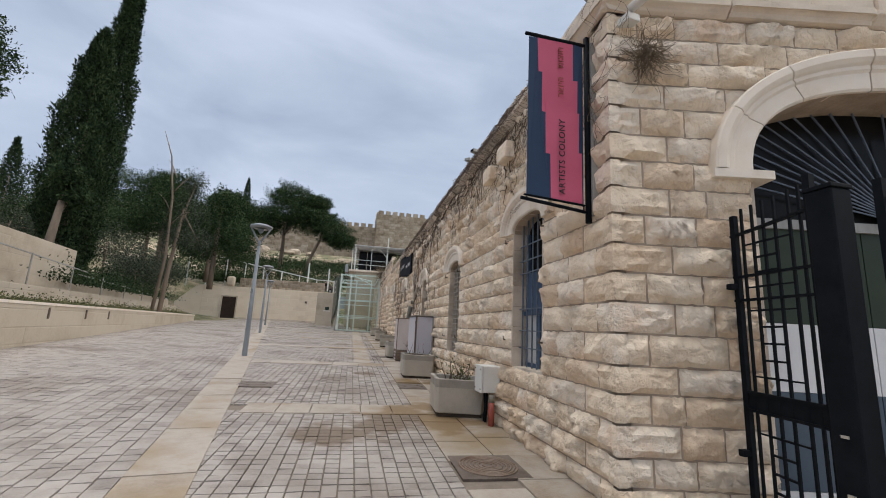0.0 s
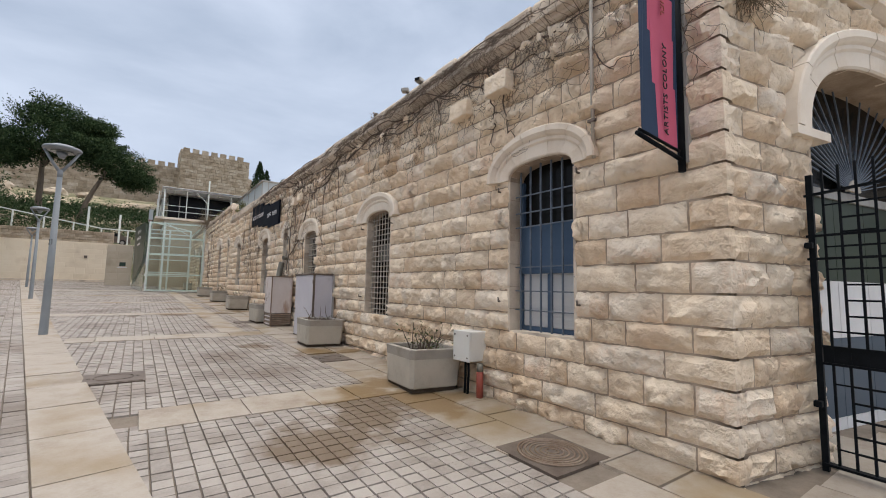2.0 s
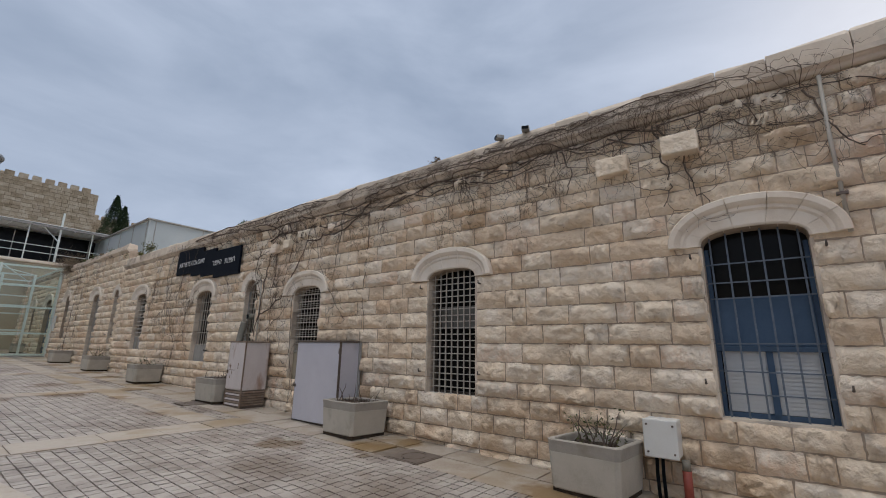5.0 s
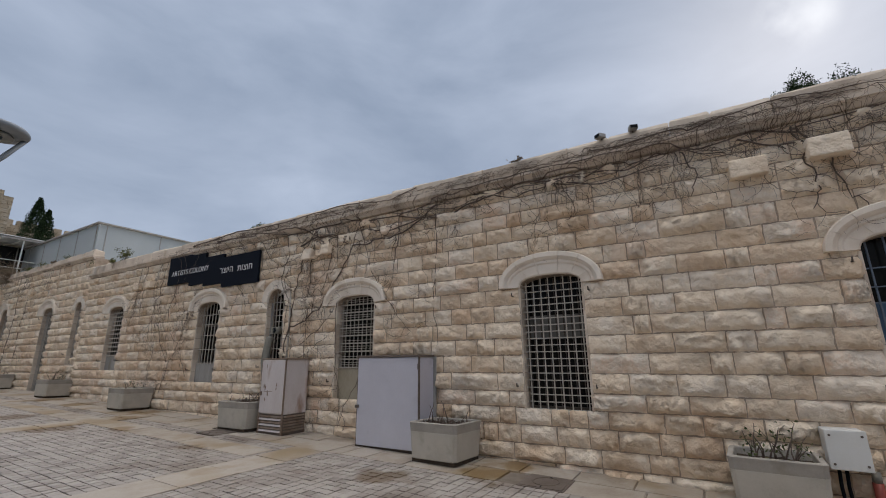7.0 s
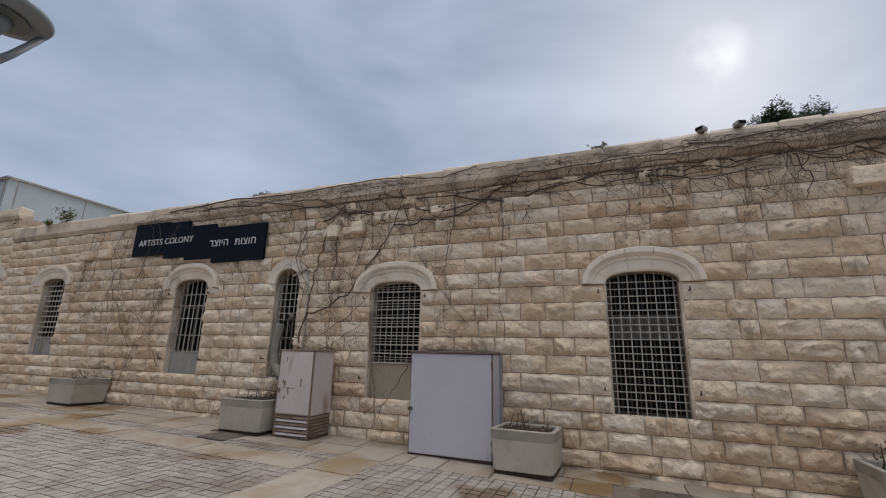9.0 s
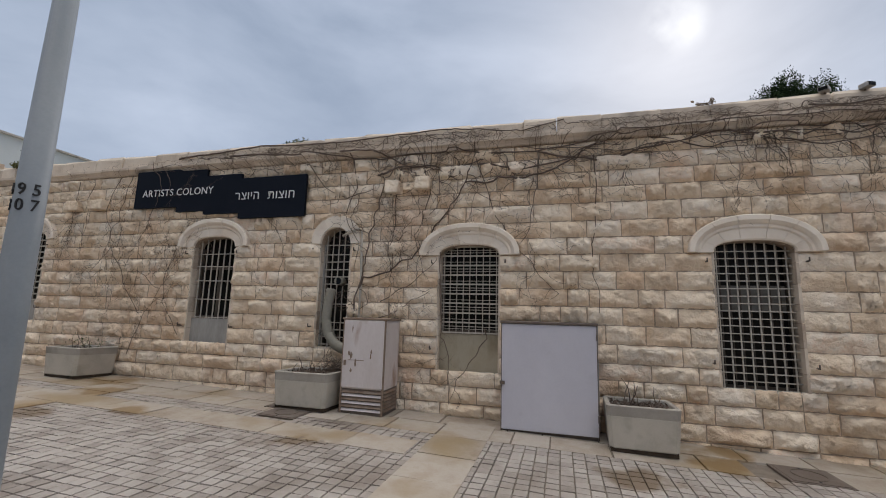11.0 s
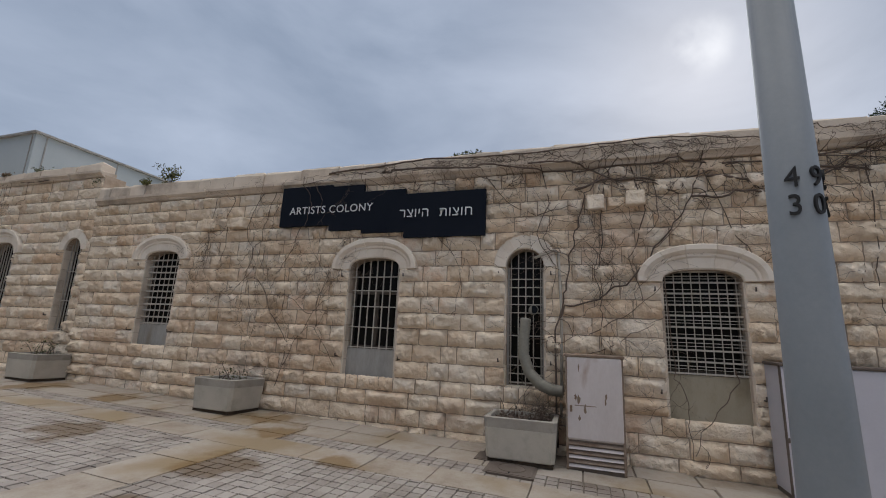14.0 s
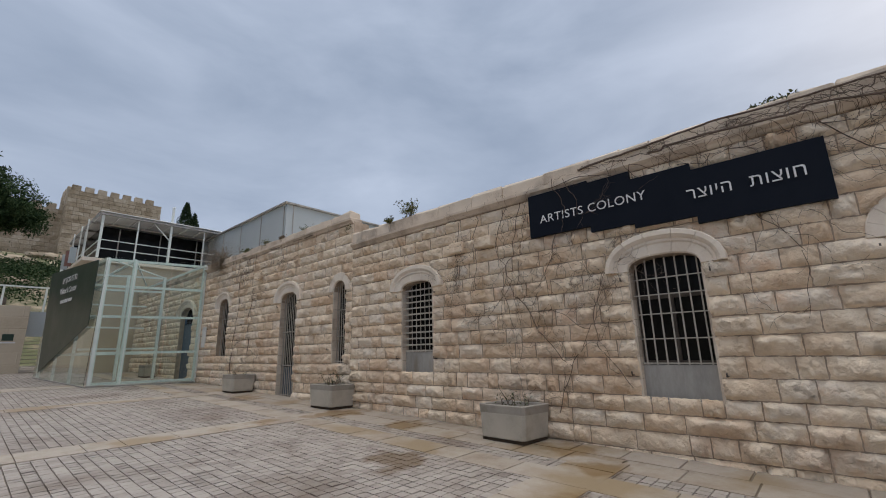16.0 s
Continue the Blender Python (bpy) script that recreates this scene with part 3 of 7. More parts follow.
# ---- stone blocks ----
def stone_shape(seed, nu=10, nw=5):
    """A unit rock-faced block: u, w in -0.5..0.5, a pillowed broken face standing out along d."""
    rnd = random.Random(seed)
    off = Vector((rnd.uniform(0, 50), rnd.uniform(0, 50), rnd.uniform(0, 50)))
    tu, tw = rnd.uniform(-0.22, 0.22), rnd.uniform(-0.22, 0.22)
    grid = []
    for j in range(nw + 1):
        for i in range(nu + 1):
            u, w = i / nu - 0.5, j / nw - 0.5
            edge = i in (0, nu) or j in (0, nw)
            if edge:
                d = 0.0
                u += rnd.uniform(-0.012, 0.012)
                w += rnd.uniform(-0.032, 0.026)
            else:
                near = min(0.5 - abs(u), 0.5 - abs(w)) * 2
                q = Vector((u * 2.6, w * 1.8, 0)) + off
                d = (0.6 + 0.4 * min(near * 2.4, 1.0)) * (0.78 + tu * u * 2 + tw * w * 2) + 0.5 * noise.noise(q) + 0.5 * noise.noise(q * 2.7) + 0.35 * noise.noise(q * 5.3)
                d = min(max(d, 0.12), 1.2)
                u += rnd.uniform(-0.3, 0.3) / nu
                w += rnd.uniform(-0.3, 0.3) / nw
            grid.append((u, w, d))
    k = nu + 1
    faces = [(j * k + i, j * k + i + 1, (j + 1) * k + i + 1, (j + 1) * k + i) for j in range(nw) for i in range(nu)]
    return grid, faces


SHAPES = [stone_shape(100 + i) for i in range(28)]


def beds_between(zs):
    """Course beds from their joint heights: bottom and height of each."""
    return [(a, b - a) for a, b in zip(zs, zs[1:])]


def course_stones(beds, u0, u1, holes, seed, toothed=None):
    """Places of the blocks of a wall, course by course: centre u, centre w, length, height."""
    rnd = random.Random(seed)
    out, below = [], []
    for i, (z, h) in enumerate(beds):
        mid, joints = z + h / 2, []
        spans, cut = [], u0 + (toothed[i % 2] if toothed else 0.0)
        for o in sorted(holes, key=lambda q: q.c):
            if mid < o.sill - 0.02 or z + 0.02 > o.apex:
                continue
            hw = o.half(max(z + 0.01, o.sill))
            spans.append((cut, o.c - hw))
            cut = o.c + hw
        spans.append((cut, u1))
        for a, b in spans:
            # of several layouts take the one whose upright joints break best with the course below
            best = None
            for _ in range(7):
                n = max(1, round((b - a) / rnd.uniform(0.43, 0.53)))
                cuts = [rnd.choice((0.5, 0.65, 0.85, 1.0, 1.0, 1.25, 1.55)) * rnd.uniform(0.9, 1.1) for _ in range(n)]
                tot, u, ends = sum(cuts), a, []
                for c in cuts:
                    u += (b - a) * c / tot
                    ends.append(u)
                clash = sum(1 for e in ends[:-1] if any(abs(e - q) < 0.09 for q in below))
                if best is None or clash < best[0]:
                    best = (clash, ends)
            u = a
            for e in best[1]:
                out.append(((u + e) / 2, mid, e - u, h))
                u = e
            joints += best[1][:-1]
        below = joints
    return out


def lay_stones(stones, put, parent, holes, near, seed, joint=0.015, relief=0.085):
    """The near blocks become objects of their own; the others are joined."""
    rnd = random.Random(seed)
    meshes = {}
    o0 = put(0, 0, 0)
    eu, ew, ed = put(1, 0, 0) - o0, put(0, 1, 0) - o0, put(0, 0, 1) - o0
    axes = Matrix((eu, ew, ed)).transposed()
    vs, fs, count = [], [], 0
    for u, w, ln, h in stones:
        k = rnd.randrange(len(SHAPES))
        r = relief * rnd.uniform(0.5, 1.35)
        flip = rnd.choice((-1, 1))
        grid, faces = SHAPES[k]
        hooded = any(o.under_hood(u + a * ln, w + b * h) for o in holes for a in (-0.5, 0, 0.5) for b in (-0.5, 0.5))
        if near(u, w) and count < 300 and not hooded:
            if k not in meshes:
                meshes[k] = mesh_of("stone_block", grid, faces, STONE, True)
            ob = new("stone_block", meshes[k])
            ob.parent = parent
            m = (axes @ Matrix.Diagonal((ln - joint, h - joint, r))).to_4x4()
            m.translation = put(u, w, 0.001)
            ob.matrix_basis = m
            count += 1
        else:
            b = len(vs)
            for gu, gw, gd in grid:
                pu, pw, pd = u + flip * gu * (ln - joint), w + gw * (h - joint), 0.001 + gd * r
                if hooded and any(o.under_hood(pu, pw) for o in holes):
                    pd = min(pd, 0.015)
                vs.append(put(pu, pw, pd))
            fs.extend(tuple(b + i for i in (f if flip > 0 else f[::-1])) for f in faces)
    ob = new("stone_blocks", mesh_of("stone_blocks", vs, fs, STONE, True))
    ob.parent = parent
    tagged(ob, "many rock-faced cream limestone blocks", kind="stuff")


# ---- cornice, parapet and hood mouldings ----
def coping_row(name, label, u0, u1, put, profile, lo, hi, seed, mat, wob=0.012):
    """A row of coping stones, each with the given (d, z) profile, as parts of one course."""
    rnd = random.Random(seed)
    base = new(name)
    tagged(base, label, "cornice", kind="structure")
    u = u0
    while u < u1 - 0.05:
        ln = min(rnd.uniform(lo, hi), u1 - u)
        if u1 - u - ln < 0.3:
            ln = u1 - u
        bm = bmesh.new()
        j = rnd.uniform(-wob, wob)
        rings = []
        for uu in (u + 0.004, u + 0.03, u + ln - 0.03, u + ln - 0.004):
            sh = 0.008 if uu in (u + 0.004, u + ln - 0.004) else 0.0
            rings.append([bm.verts.new(put(uu, z + (rnd.uniform(-wob, wob) if i > 1 else 0) - (sh if i > 1 else 0), d + j - (sh if d > 0 else 0))) for i, (d, z) in enumerate(profile)])
        k = len(profile)
        for a, b in zip(rings, rings[1:]):
            for i in range(k):
                bm.faces.new((a[i], a[(i + 1) % k], b[(i + 1) % k], b[i]))
        bm.faces.new(rings[0])
        bm.faces.new(rings[-1][::-1])
        part("coping_stone", bm, mat, base)
        u += ln
    return base


CORNICE = [(-0.25, 4.655), (0.035, 4.655), (0.06, 4.67), (0.075, 4.70), (0.11, 4.735), (0.13, 4.745), (0.13, 4.80), (-0.25, 4.81)]
PARAPET = [(-0.30, 4.80), (0.045, 4.80), (0.035, 5.05), (0.0, 5.09), (-0.30, 5.10)]
CORNICE_FAR = [(d, z + 0.74) for d, z in CORNICE]
PARAPET_FAR = [(d, 5.54 + (z - 4.80) * 0.75) for d, z in PARAPET]
coping_row("cornice", "moulded limestone cornice, weathered grey", 3.24, 25.9, facade, CORNICE, 0.9, 1.7, 5, COPING)
coping_row("parapet", "low parapet of worn limestone blocks", 3.3, 25.9, facade, PARAPET, 0.45, 0.95, 6, COPING, 0.02)
coping_row("cornice", "moulded limestone cornice, weathered grey", 25.9, 52.0, facade, CORNICE_FAR, 0.9, 1.7, 7, COPING)
coping_row("parapet", "low parapet of worn, broken limestone blocks", 26.0, 52.0, facade, PARAPET_FAR, 0.4, 0.9, 8, COPING, 0.035)
coping_row("cornice", "moulded limestone cornice, weathered grey", -0.1, 9.0, gate_wall, CORNICE, 0.9, 1.7, 9, COPING)
coping_row("parapet", "low parapet of worn limestone blocks", 0.0, 9.0, gate_wall, PARAPET, 0.45, 0.95, 10, COPING, 0.02)


def hood(o, put, parent_label):
    """The arched surround over an opening, cut into voussoirs, with a moulded outer edge."""
    base = new("window_hood")
    tagged(base, parent_label, "window hood", kind="structure")
    cuts = 9 if o.plain else 7
    ow, orise = o.h + o.ring, (o.apex - o.spring) + o.ring + 0.02
    bot = o.spring - 0.0

    def inner(a):
        cu, su = math.cos(a), math.sin(a)
        return (o.c + o.h * math.copysign(abs(cu) ** (2 / o.power), cu), o.spring + (o.apex - o.spring) * abs(su) ** (2 / o.power))

    def outer(a):
        cu, su = math.cos(a), math.sin(a)
        p = 2.15
        return (o.c + ow * math.copysign(abs(cu) ** (2 / p), cu), bot + orise * abs(su) ** (2 / p))

    # depth of the moulding across the ring, from the inner edge (0) to the outer (1)
    prof = [(0.0, -0.10), (0.0, 0.035), (0.06, 0.05), (0.45, 0.055), (0.52, 0.075), (0.62, 0.075), (0.68, 0.10), (0.78, 0.125), (0.96, 0.125), (1.0, 0.11), (1.0, -0.02)]
    if o.plain:
        prof = [(0.0, -0.10), (0.0, 0.03), (0.06, 0.05), (0.94, 0.05), (1.0, 0.035), (1.0, -0.02)]
    for c in range(cuts):
        bm = bmesh.new()
        rings = []
        steps = 5
        a0, a1 = math.pi * (1 - c / cuts), math.pi * (1 - (c + 1) / cuts)
        gap = 0.004
        for s in range(steps + 1):
            a = a0 + (a1 - a0) * s / steps
            if s == 0:
                a -= gap
            if s == steps:
                a += gap
            pi_, po = inner(a), outer(a)
            rings.append([bm.verts.new(put(pi_[0] + (po[0] - pi_[0]) * f, pi_[1] + (po[1] - pi_[1]) * f, d)) for f, d in prof])
        k = len(prof)
        for a, b in zip(rings, rings[1:]):
            for i in range(k - 1):
                f = bm.faces.new((a[i], a[i + 1], b[i + 1], b[i]))
        bm.faces.new(rings[0])
        bm.faces.new(rings[-1][::-1])
        part("voussoir", bm, DRESSED, base)
    return base


for o in OPENINGS:
    hood(o, facade, "plain arch of pale limestone voussoirs" if o.plain else "moulded pale limestone hood over the window")
gate_hood = hood(GATE, gate_wall, "wide moulded limestone arch over the gateway")


# ---- paving ----
def paving(region, near, u0, u1, v0, v1, cu, cv, mat, name, label, seed, turn=0.0, origin=(0, 0), vary=0.35, proud=0.0, stacked=False):
    """Setts or slabs in columns; those in near() are objects of their own, the others joined."""
    rnd = random.Random(seed)
    ca, sa = math.cos(turn), math.sin(turn)
    ox, oy = origin
    vs, fs, count = [], [], 0
    e = 0.475 if cu < 0.3 else 0.488
    unit = mesh_of(name, [(-0.5, -0.5, -1), (0.5, -0.5, -1), (0.5, 0.5, -1), (-0.5, 0.5, -1), (-e, -e, 0), (e, -e, 0), (e, e, 0), (-e, e, 0)],
                   [(4, 5, 6, 7), (0, 1, 5, 4), (1, 2, 6, 5), (2, 3, 7, 6), (3, 0, 4, 7)], mat)
    u = u0
    while u < u1:
        v = v0 - (0.0 if stacked else rnd.uniform(0, cv))
        while v < v1:
            ln = cv if stacked else cv * rnd.choice((1.0, 1.0, 1.0 - vary, 1.0 + vary))
            uc, vc = u + cu / 2, v + ln / 2
            x, y = ox + ca * uc - sa * vc, oy + sa * uc + ca * vc
            v += ln
            if not region(x, y):
                continue
            z = ground_z(x, y) + proud + rnd.uniform(-0.003, 0.003)
            w, h = cu - 0.005 - rnd.uniform(0, 0.003), ln - 0.005 - rnd.uniform(0, 0.004)
            if near(x, y) and count < 290:
                ob = new(name, unit)
                ob.parent = pavement
                m = Matrix.Translation((x, y, z)) @ Matrix.Rotation(math.atan(0.025), 4, "X") @ Matrix.Rotation(turn, 4, "Z")
                ob.matrix_basis = m @ Matrix.Diagonal((w, h, 0.03, 1))
                count += 1
            else:
                b = len(vs)
                t1, t2 = rnd.uniform(-0.002, 0.002), rnd.uniform(-0.002, 0.002)
                for s, dz in ((1.0, -0.03), (0.94, 0.0)):
                    for du, dv in ((-1, -1), (1, -1), (1, 1), (-1, 1)):
                        px, py = uc + du * (w / 2 - (0.004 if s < 1 else 0)), vc + dv * (h / 2 - (0.004 if s < 1 else 0))
                        X, Y = ox + ca * px - sa * py, oy + sa * px + ca * py
                        vs.append((X, Y, ground_z(X, Y) + z - ground_z(x, y) + dz + t1 * du + t2 * dv))
                fs.extend((b + p, b + q, b + r, b + s) for p, q, r, s in ((4, 5, 6, 7), (0, 1, 5, 4), (1, 2, 6, 5), (2, 3, 7, 6), (3, 0, 4, 7)))
        u += cu
    ob = new(name + "s", mesh_of(name + "s", vs, fs, mat))
    ob.parent = pavement
    tagged(ob, label, kind="stuff")


COVERS = [(-2.05, -1.35, 8.88, 9.52), (1.1, 1.68, 9.05, 9.62), (0.90, 1.44, 15.48, 16.08)]
CROSS = (0.98, 7.07, 13.16, 19.25, 25.34, 31.43, 37.52)


def is_cover(x, y):
    return any(a < x < b and c < y < d for a, b, c, d in COVERS) or (abs(x - 1.50) < 0.36 and abs(y - 4.46) < 0.34)


def cross_band(y, m=0.0):
    return any(abs(y - c) < 0.34 + m for c in CROSS)


TURN_L = math.atan(0.164)


def low_wall_x(y):
    """The street face of the low planter wall across the plaza."""
    return -9.0 - 0.172 * (y - 13.3)


# ---- windows ----
def window(i, o, style, label):
    """A barred window set back in its opening: frame, panes, grille bars and lower panel."""
    thing = new("door_%d" % i if style in ("door", "blue_door") else "window_%d" % i)
    tagged(thing, label, "door" if "door" in style else "window", kind="structure")
    y0, y1, c, h = o.c - o.h, o.c + o.h, o.c, o.h
    gx, bx = WALL_X + 0.24, WALL_X + 0.11
    arch = o.outline()
    # lining of the reveal
    low = o.sill
    if style in ("panel", "panel_bold", "panel_mesh"):
        low = o.sill + 0.49 if i != 3 else 1.60
        pan = part("panel", box(bx - 0.01, bx + 0.02, y0 + 0.004, y1 - 0.004, o.sill + 0.004, low, 0.004), SHEET_GREY if i != 3 else OLIVE_PANEL, thing, "dull grey sheet panel" if i != 3 else "stained olive-grey cement panel")
        if i != 3:
            part("panel_seam", box(bx - 0.014, bx - 0.011, c - 0.012, c + 0.012, o.sill + 0.01, low - 0.01), SHEET_GREY, pan)
    glass = [(u, max(z, low)) for u, z in arch]
    part("pane", prism(glass, 0.0, 0.012, lambda u, z, d: Vector((gx + d, u, z))), DARK_GLASS, thing, "dark glass")
    frame_mat = BLUE_PANEL if style in ("blue", "blue_door") else FRAME
    for a, b in ((y0, y0 + 0.05), (y1 - 0.05, y1)):
        part("frame_stile", box(gx - 0.05, gx - 0.002, a + 0.002, b - 0.002, low + 0.003, o.spring), frame_mat, thing)
    part("frame_rail", box(gx - 0.05, gx - 0.002, y0 + 0.05, y1 - 0.05, low + 0.003, low + 0.055), frame_mat, thing)
    top_arc = arch[1:-1]
    grille = new("grille")
    grille.parent = thing
    rnd = random.Random(i)

    def vertical(n, z0, x, w, mat):
        for k in range(n):
            u = y0 + (k + 0.5) * (y1 - y0) / n
            bar("bar", (x, u + rnd.uniform(-0.004, 0.004), z0), (x, u, o.top(u) - 0.01), w, mat, grille)

    def level(zs, x, w, mat, d=None):
        for z in zs:
            hw = o.half(z) - 0.002
            if hw > 0.05:
                bar("bar", (x, c - hw, z), (x, c + hw, z + rnd.uniform(-0.006, 0.006)), w, mat, grille, d if style == "panel_bold" else w)

    if style == "blue":
        part("shutter_panel", box(gx - 0.06, gx - 0.03, y0 + 0.05, y1 - 0.05, 1.80, 2.34, 0.004), BLUE_PANEL, thing, "blue painted metal panel")
        part("middle_rail", box(gx - 0.085, gx - 0.03, y0 + 0.01, y1 - 0.01, 1.745, 1.80, 0.006), BLUE_PANEL, thing)
        for a, b in ((y0 + 0.06, c - 0.03), (c + 0.03, y1 - 0.06)):
            sh = part("shutter", box(gx - 0.04, gx - 0.02, a, b, low + 0.06, 1.74), WHITE_SLAT, thing, "white slatted roller shutter")
            for s in range(16):
                z = low + 0.075 + s * 0.0405
                bar("slat", (gx - 0.044, a + 0.004, z + 0.014), (gx - 0.044, b - 0.004, z + 0.014), 0.008, WHITE_SLAT, sh, 0.03)
        part("mullion", box(gx - 0.07, gx - 0.02, c - 0.03, c + 0.03, low + 0.05, 1.74), BLUE_PANEL, thing)
        vertical(6, o.sill, bx, 0.018, BARS_DARK)
        level((1.30, 1.53, 1.83, 2.33, 2.50, 2.72), bx - 0.012, 0.014, BARS_DARK, 0.03)
    elif style == "mesh":
        vertical(8, o.sill, bx, 0.016, BARS)
        level([o.sill + 0.02 + k * 0.104 for k in range(19)], bx - 0.012, 0.014, BARS, 0.022)
        for k in range(7):
            u = y0 + (k + 1) * (y1 - y0) / 8
            bar("bar", (gx - 0.03, u, o.sill), (gx - 0.03, u, o.top(u) - 0.02), 0.014, FRAME, grille)
        part("frosted_pane", box(gx - 0.022, gx - 0.014, y0 + 0.06, y1 - 0.06, 2.05, 2.42), FROST, thing, "frosted pane")
    elif style == "panel_mesh":
        vertical(9, low, bx, 0.011, BARS)
        level([low + 0.02 + k * 0.155 for k in range(10)], bx - 0.012, 0.024, BARS, 0.026)
        level([low + 0.075 + k * 0.155 for k in range(10)], bx - 0.012, 0.008, BARS, 0.026)
        level([low + 0.115 + k * 0.31 for k in range(5)], bx - 0.012, 0.01, BARS, 0.026)
    elif style == "panel":
        vertical(7, low, bx, 0.018, BARS)
        level((low + 0.02, low + 0.36, low + 0.72, low + 1.0, low + 1.25), bx - 0.012, 0.016, BARS, 0.03)
        part("mullion", box(gx - 0.05, gx - 0.004, c - 0.03, c + 0.03, low + 0.05, low + 0.95), FRAME, thing)
        part("transom", box(gx - 0.05, gx - 0.004, y0 + 0.05, y1 - 0.05, low + 0.95, low + 1.01), FRAME, thing)
    elif style == "panel_bold":
        vertical(7, low, bx, 0.012, BARS)
        level([low + 0.02 + k * 0.135 for k in range(11)], bx - 0.012, 0.018, BARS, 0.032)
    elif style == "slit":
        vertical(5, o.sill, bx, 0.016, BARS)
        level([o.sill + 0.05 + k * 0.125 for k in range(4)] + [o.sill + 0.75] + [o.sill + 1.1, o.sill + 1.23, o.sill + 1.36, o.sill + 1.5, o.sill + 1.63, o.sill + 1.8], bx - 0.012, 0.016, BARS, 0.024)
        part("frame_stile", box(bx - 0.02, bx + 0.02, y0 + 0.003, y0 + 0.035, o.sill + 0.003, o.spring), SHEET_GREY, thing)
        part("frame_stile", box(bx - 0.02, bx + 0.02, y1 - 0.035, y1 - 0.003, o.sill + 0.003, o.spring), SHEET_GREY, thing)
    elif style == "door":
        part("kick_panel", box(gx - 0.06, gx - 0.01, y0 + 0.05, y1 - 0.05, o.sill + 0.06, o.sill + 0.85), SLATE_DOOR, thing, "slate blue lower door panel")
        vertical(9, o.sill + 0.02, bx, 0.018, BARS)
        level((o.sill + 0.05, o.sill + 0.9, o.sill + 1.9), bx - 0.012, 0.02, BARS, 0.035)
    elif style == "blue_door":
        part("door_leaf", box(gx - 0.06, gx - 0.01, y0 + 0.05, c - 0.005, o.sill + 0.03, o.spring - 0.4), SLATE_DOOR, thing, "dark blue door leaf")
        part("door_leaf", box(gx - 0.06, gx - 0.01, c + 0.005, y1 - 0.05, o.sill + 0.03, o.spring - 0.4), SLATE_DOOR, thing, "dark blue door leaf")
        part("transom", box(gx - 0.07, gx - 0.002, y0 + 0.05, y1 - 0.05, o.spring - 0.4, o.spring - 0.32), SLATE_DOOR, thing)
    else:
        vertical(6, o.sill, bx, 0.016, BARS)
        level([o.sill + 0.05, o.sill + 0.7, o.sill + 1.4], bx - 0.012, 0.014, BARS, 0.024)
    if "door" not in style:
        part("window_sill", box(WALL_X - 0.005, gx, y0 + 0.001, y1 - 0.001, o.sill - 0.03, o.sill + 0.003), COPING, thing, "worn limestone sill")
    return thing


STYLES = ["blue", "mesh", "panel_mesh", "slit", "panel", "panel_bold", "bars", "door", "bars", "blue_door", "bars"]
LABELS = ["blue-framed barred window with white slatted shutters", "dark window behind a close grey steel mesh grille", "barred window above a weathered stone-grey panel",
          "narrow arched window with rusty grey grille", "arched window with grey bars above sheet panel", "arched window with bold flat bars above panel",
          "narrow arched window with thin grey bars", "tall arched doorway closed by vertical grey bars", "narrow arched window with thin grey bars",
          "dark blue double door under a stone arch", "narrow arched window with thin grey bars"]
for i, (o, s, lb) in enumerate(zip(OPENINGS, STYLES, LABELS)):
    window(i + 1, o, s, lb)


# jamb stones: smooth dressed margin round each opening
def jambs(o, put, name="jamb"):
    base = new("window_jamb")
    tagged(base, "smooth dressed limestone jamb blocks beside the opening", "jamb", kind="structure")
    rnd = random.Random(int(o.c * 100))
    for side in (-1, 1):
        z = max(o.sill, 0.1)
        while z < o.spring - 0.05:
            hgt = min(rnd.uniform(0.25, 0.33), o.spring - z)
            w = 0.03
            a, b = sorted((o.c + side * (o.h - 0.006), o.c + side * (o.h + w)))
            bm = bmesh.new()
            q = [bm.verts.new(put(u, zz, d)) for u in (a, b) for zz in (z + 0.004, z + hgt - 0.004) for d in (-0.3, 0.012)]
            for f in ((0, 1, 3, 2), (4, 6, 7, 5), (0, 4, 5, 1), (2, 3, 7, 6), (0, 2, 6, 4), (1, 5, 7, 3)):
                bm.faces.new([q[k] for k in f])
            part("jamb_stone", bm, COPING, base)
            z += hgt


for o in OPENINGS[:8]:
    jambs(o, facade)
jambs(GATE, gate_wall)


# corbel stones that stick out of the wall
def corbel(y, z, w, h, d):
    bm = box(WALL_X - d, WALL_X + 0.05, y - w / 2, y + w / 2, z - h / 2, z + h / 2, 0.02)
    for v in bm.verts:
        v.co += Vector((noise.noise(v.co * 6), noise.noise(v.co * 6 + Vector((3, 1, 2))), noise.noise(v.co * 6 + Vector((7, 7, 1))))) * 0.02
    tagged(part("corbel_stone", bm, STONE), "rough limestone corbel block jutting from the wall", "corbel", "corbel stones", "structure")


for y, z, w, h, d in ((6.62, 4.12, 0.42, 0.24, 0.2), (5.82, 4.2, 0.4, 0.26, 0.22), (14.70, 4.05, 0.25, 0.23, 0.18), (14.40, 4.06, 0.24, 0.14, 0.09), (14.15, 4.09, 0.26, 0.22, 0.18), (22.2, 4.02, 0.34, 0.22, 0.18), (21.5, 4.02, 0.4, 0.2, 0.2), (31.2, 4.62, 0.4, 0.24, 0.16), (37.0, 5.0, 0.4, 0.24, 0.18)):
    corbel(y, z, w, h, d)


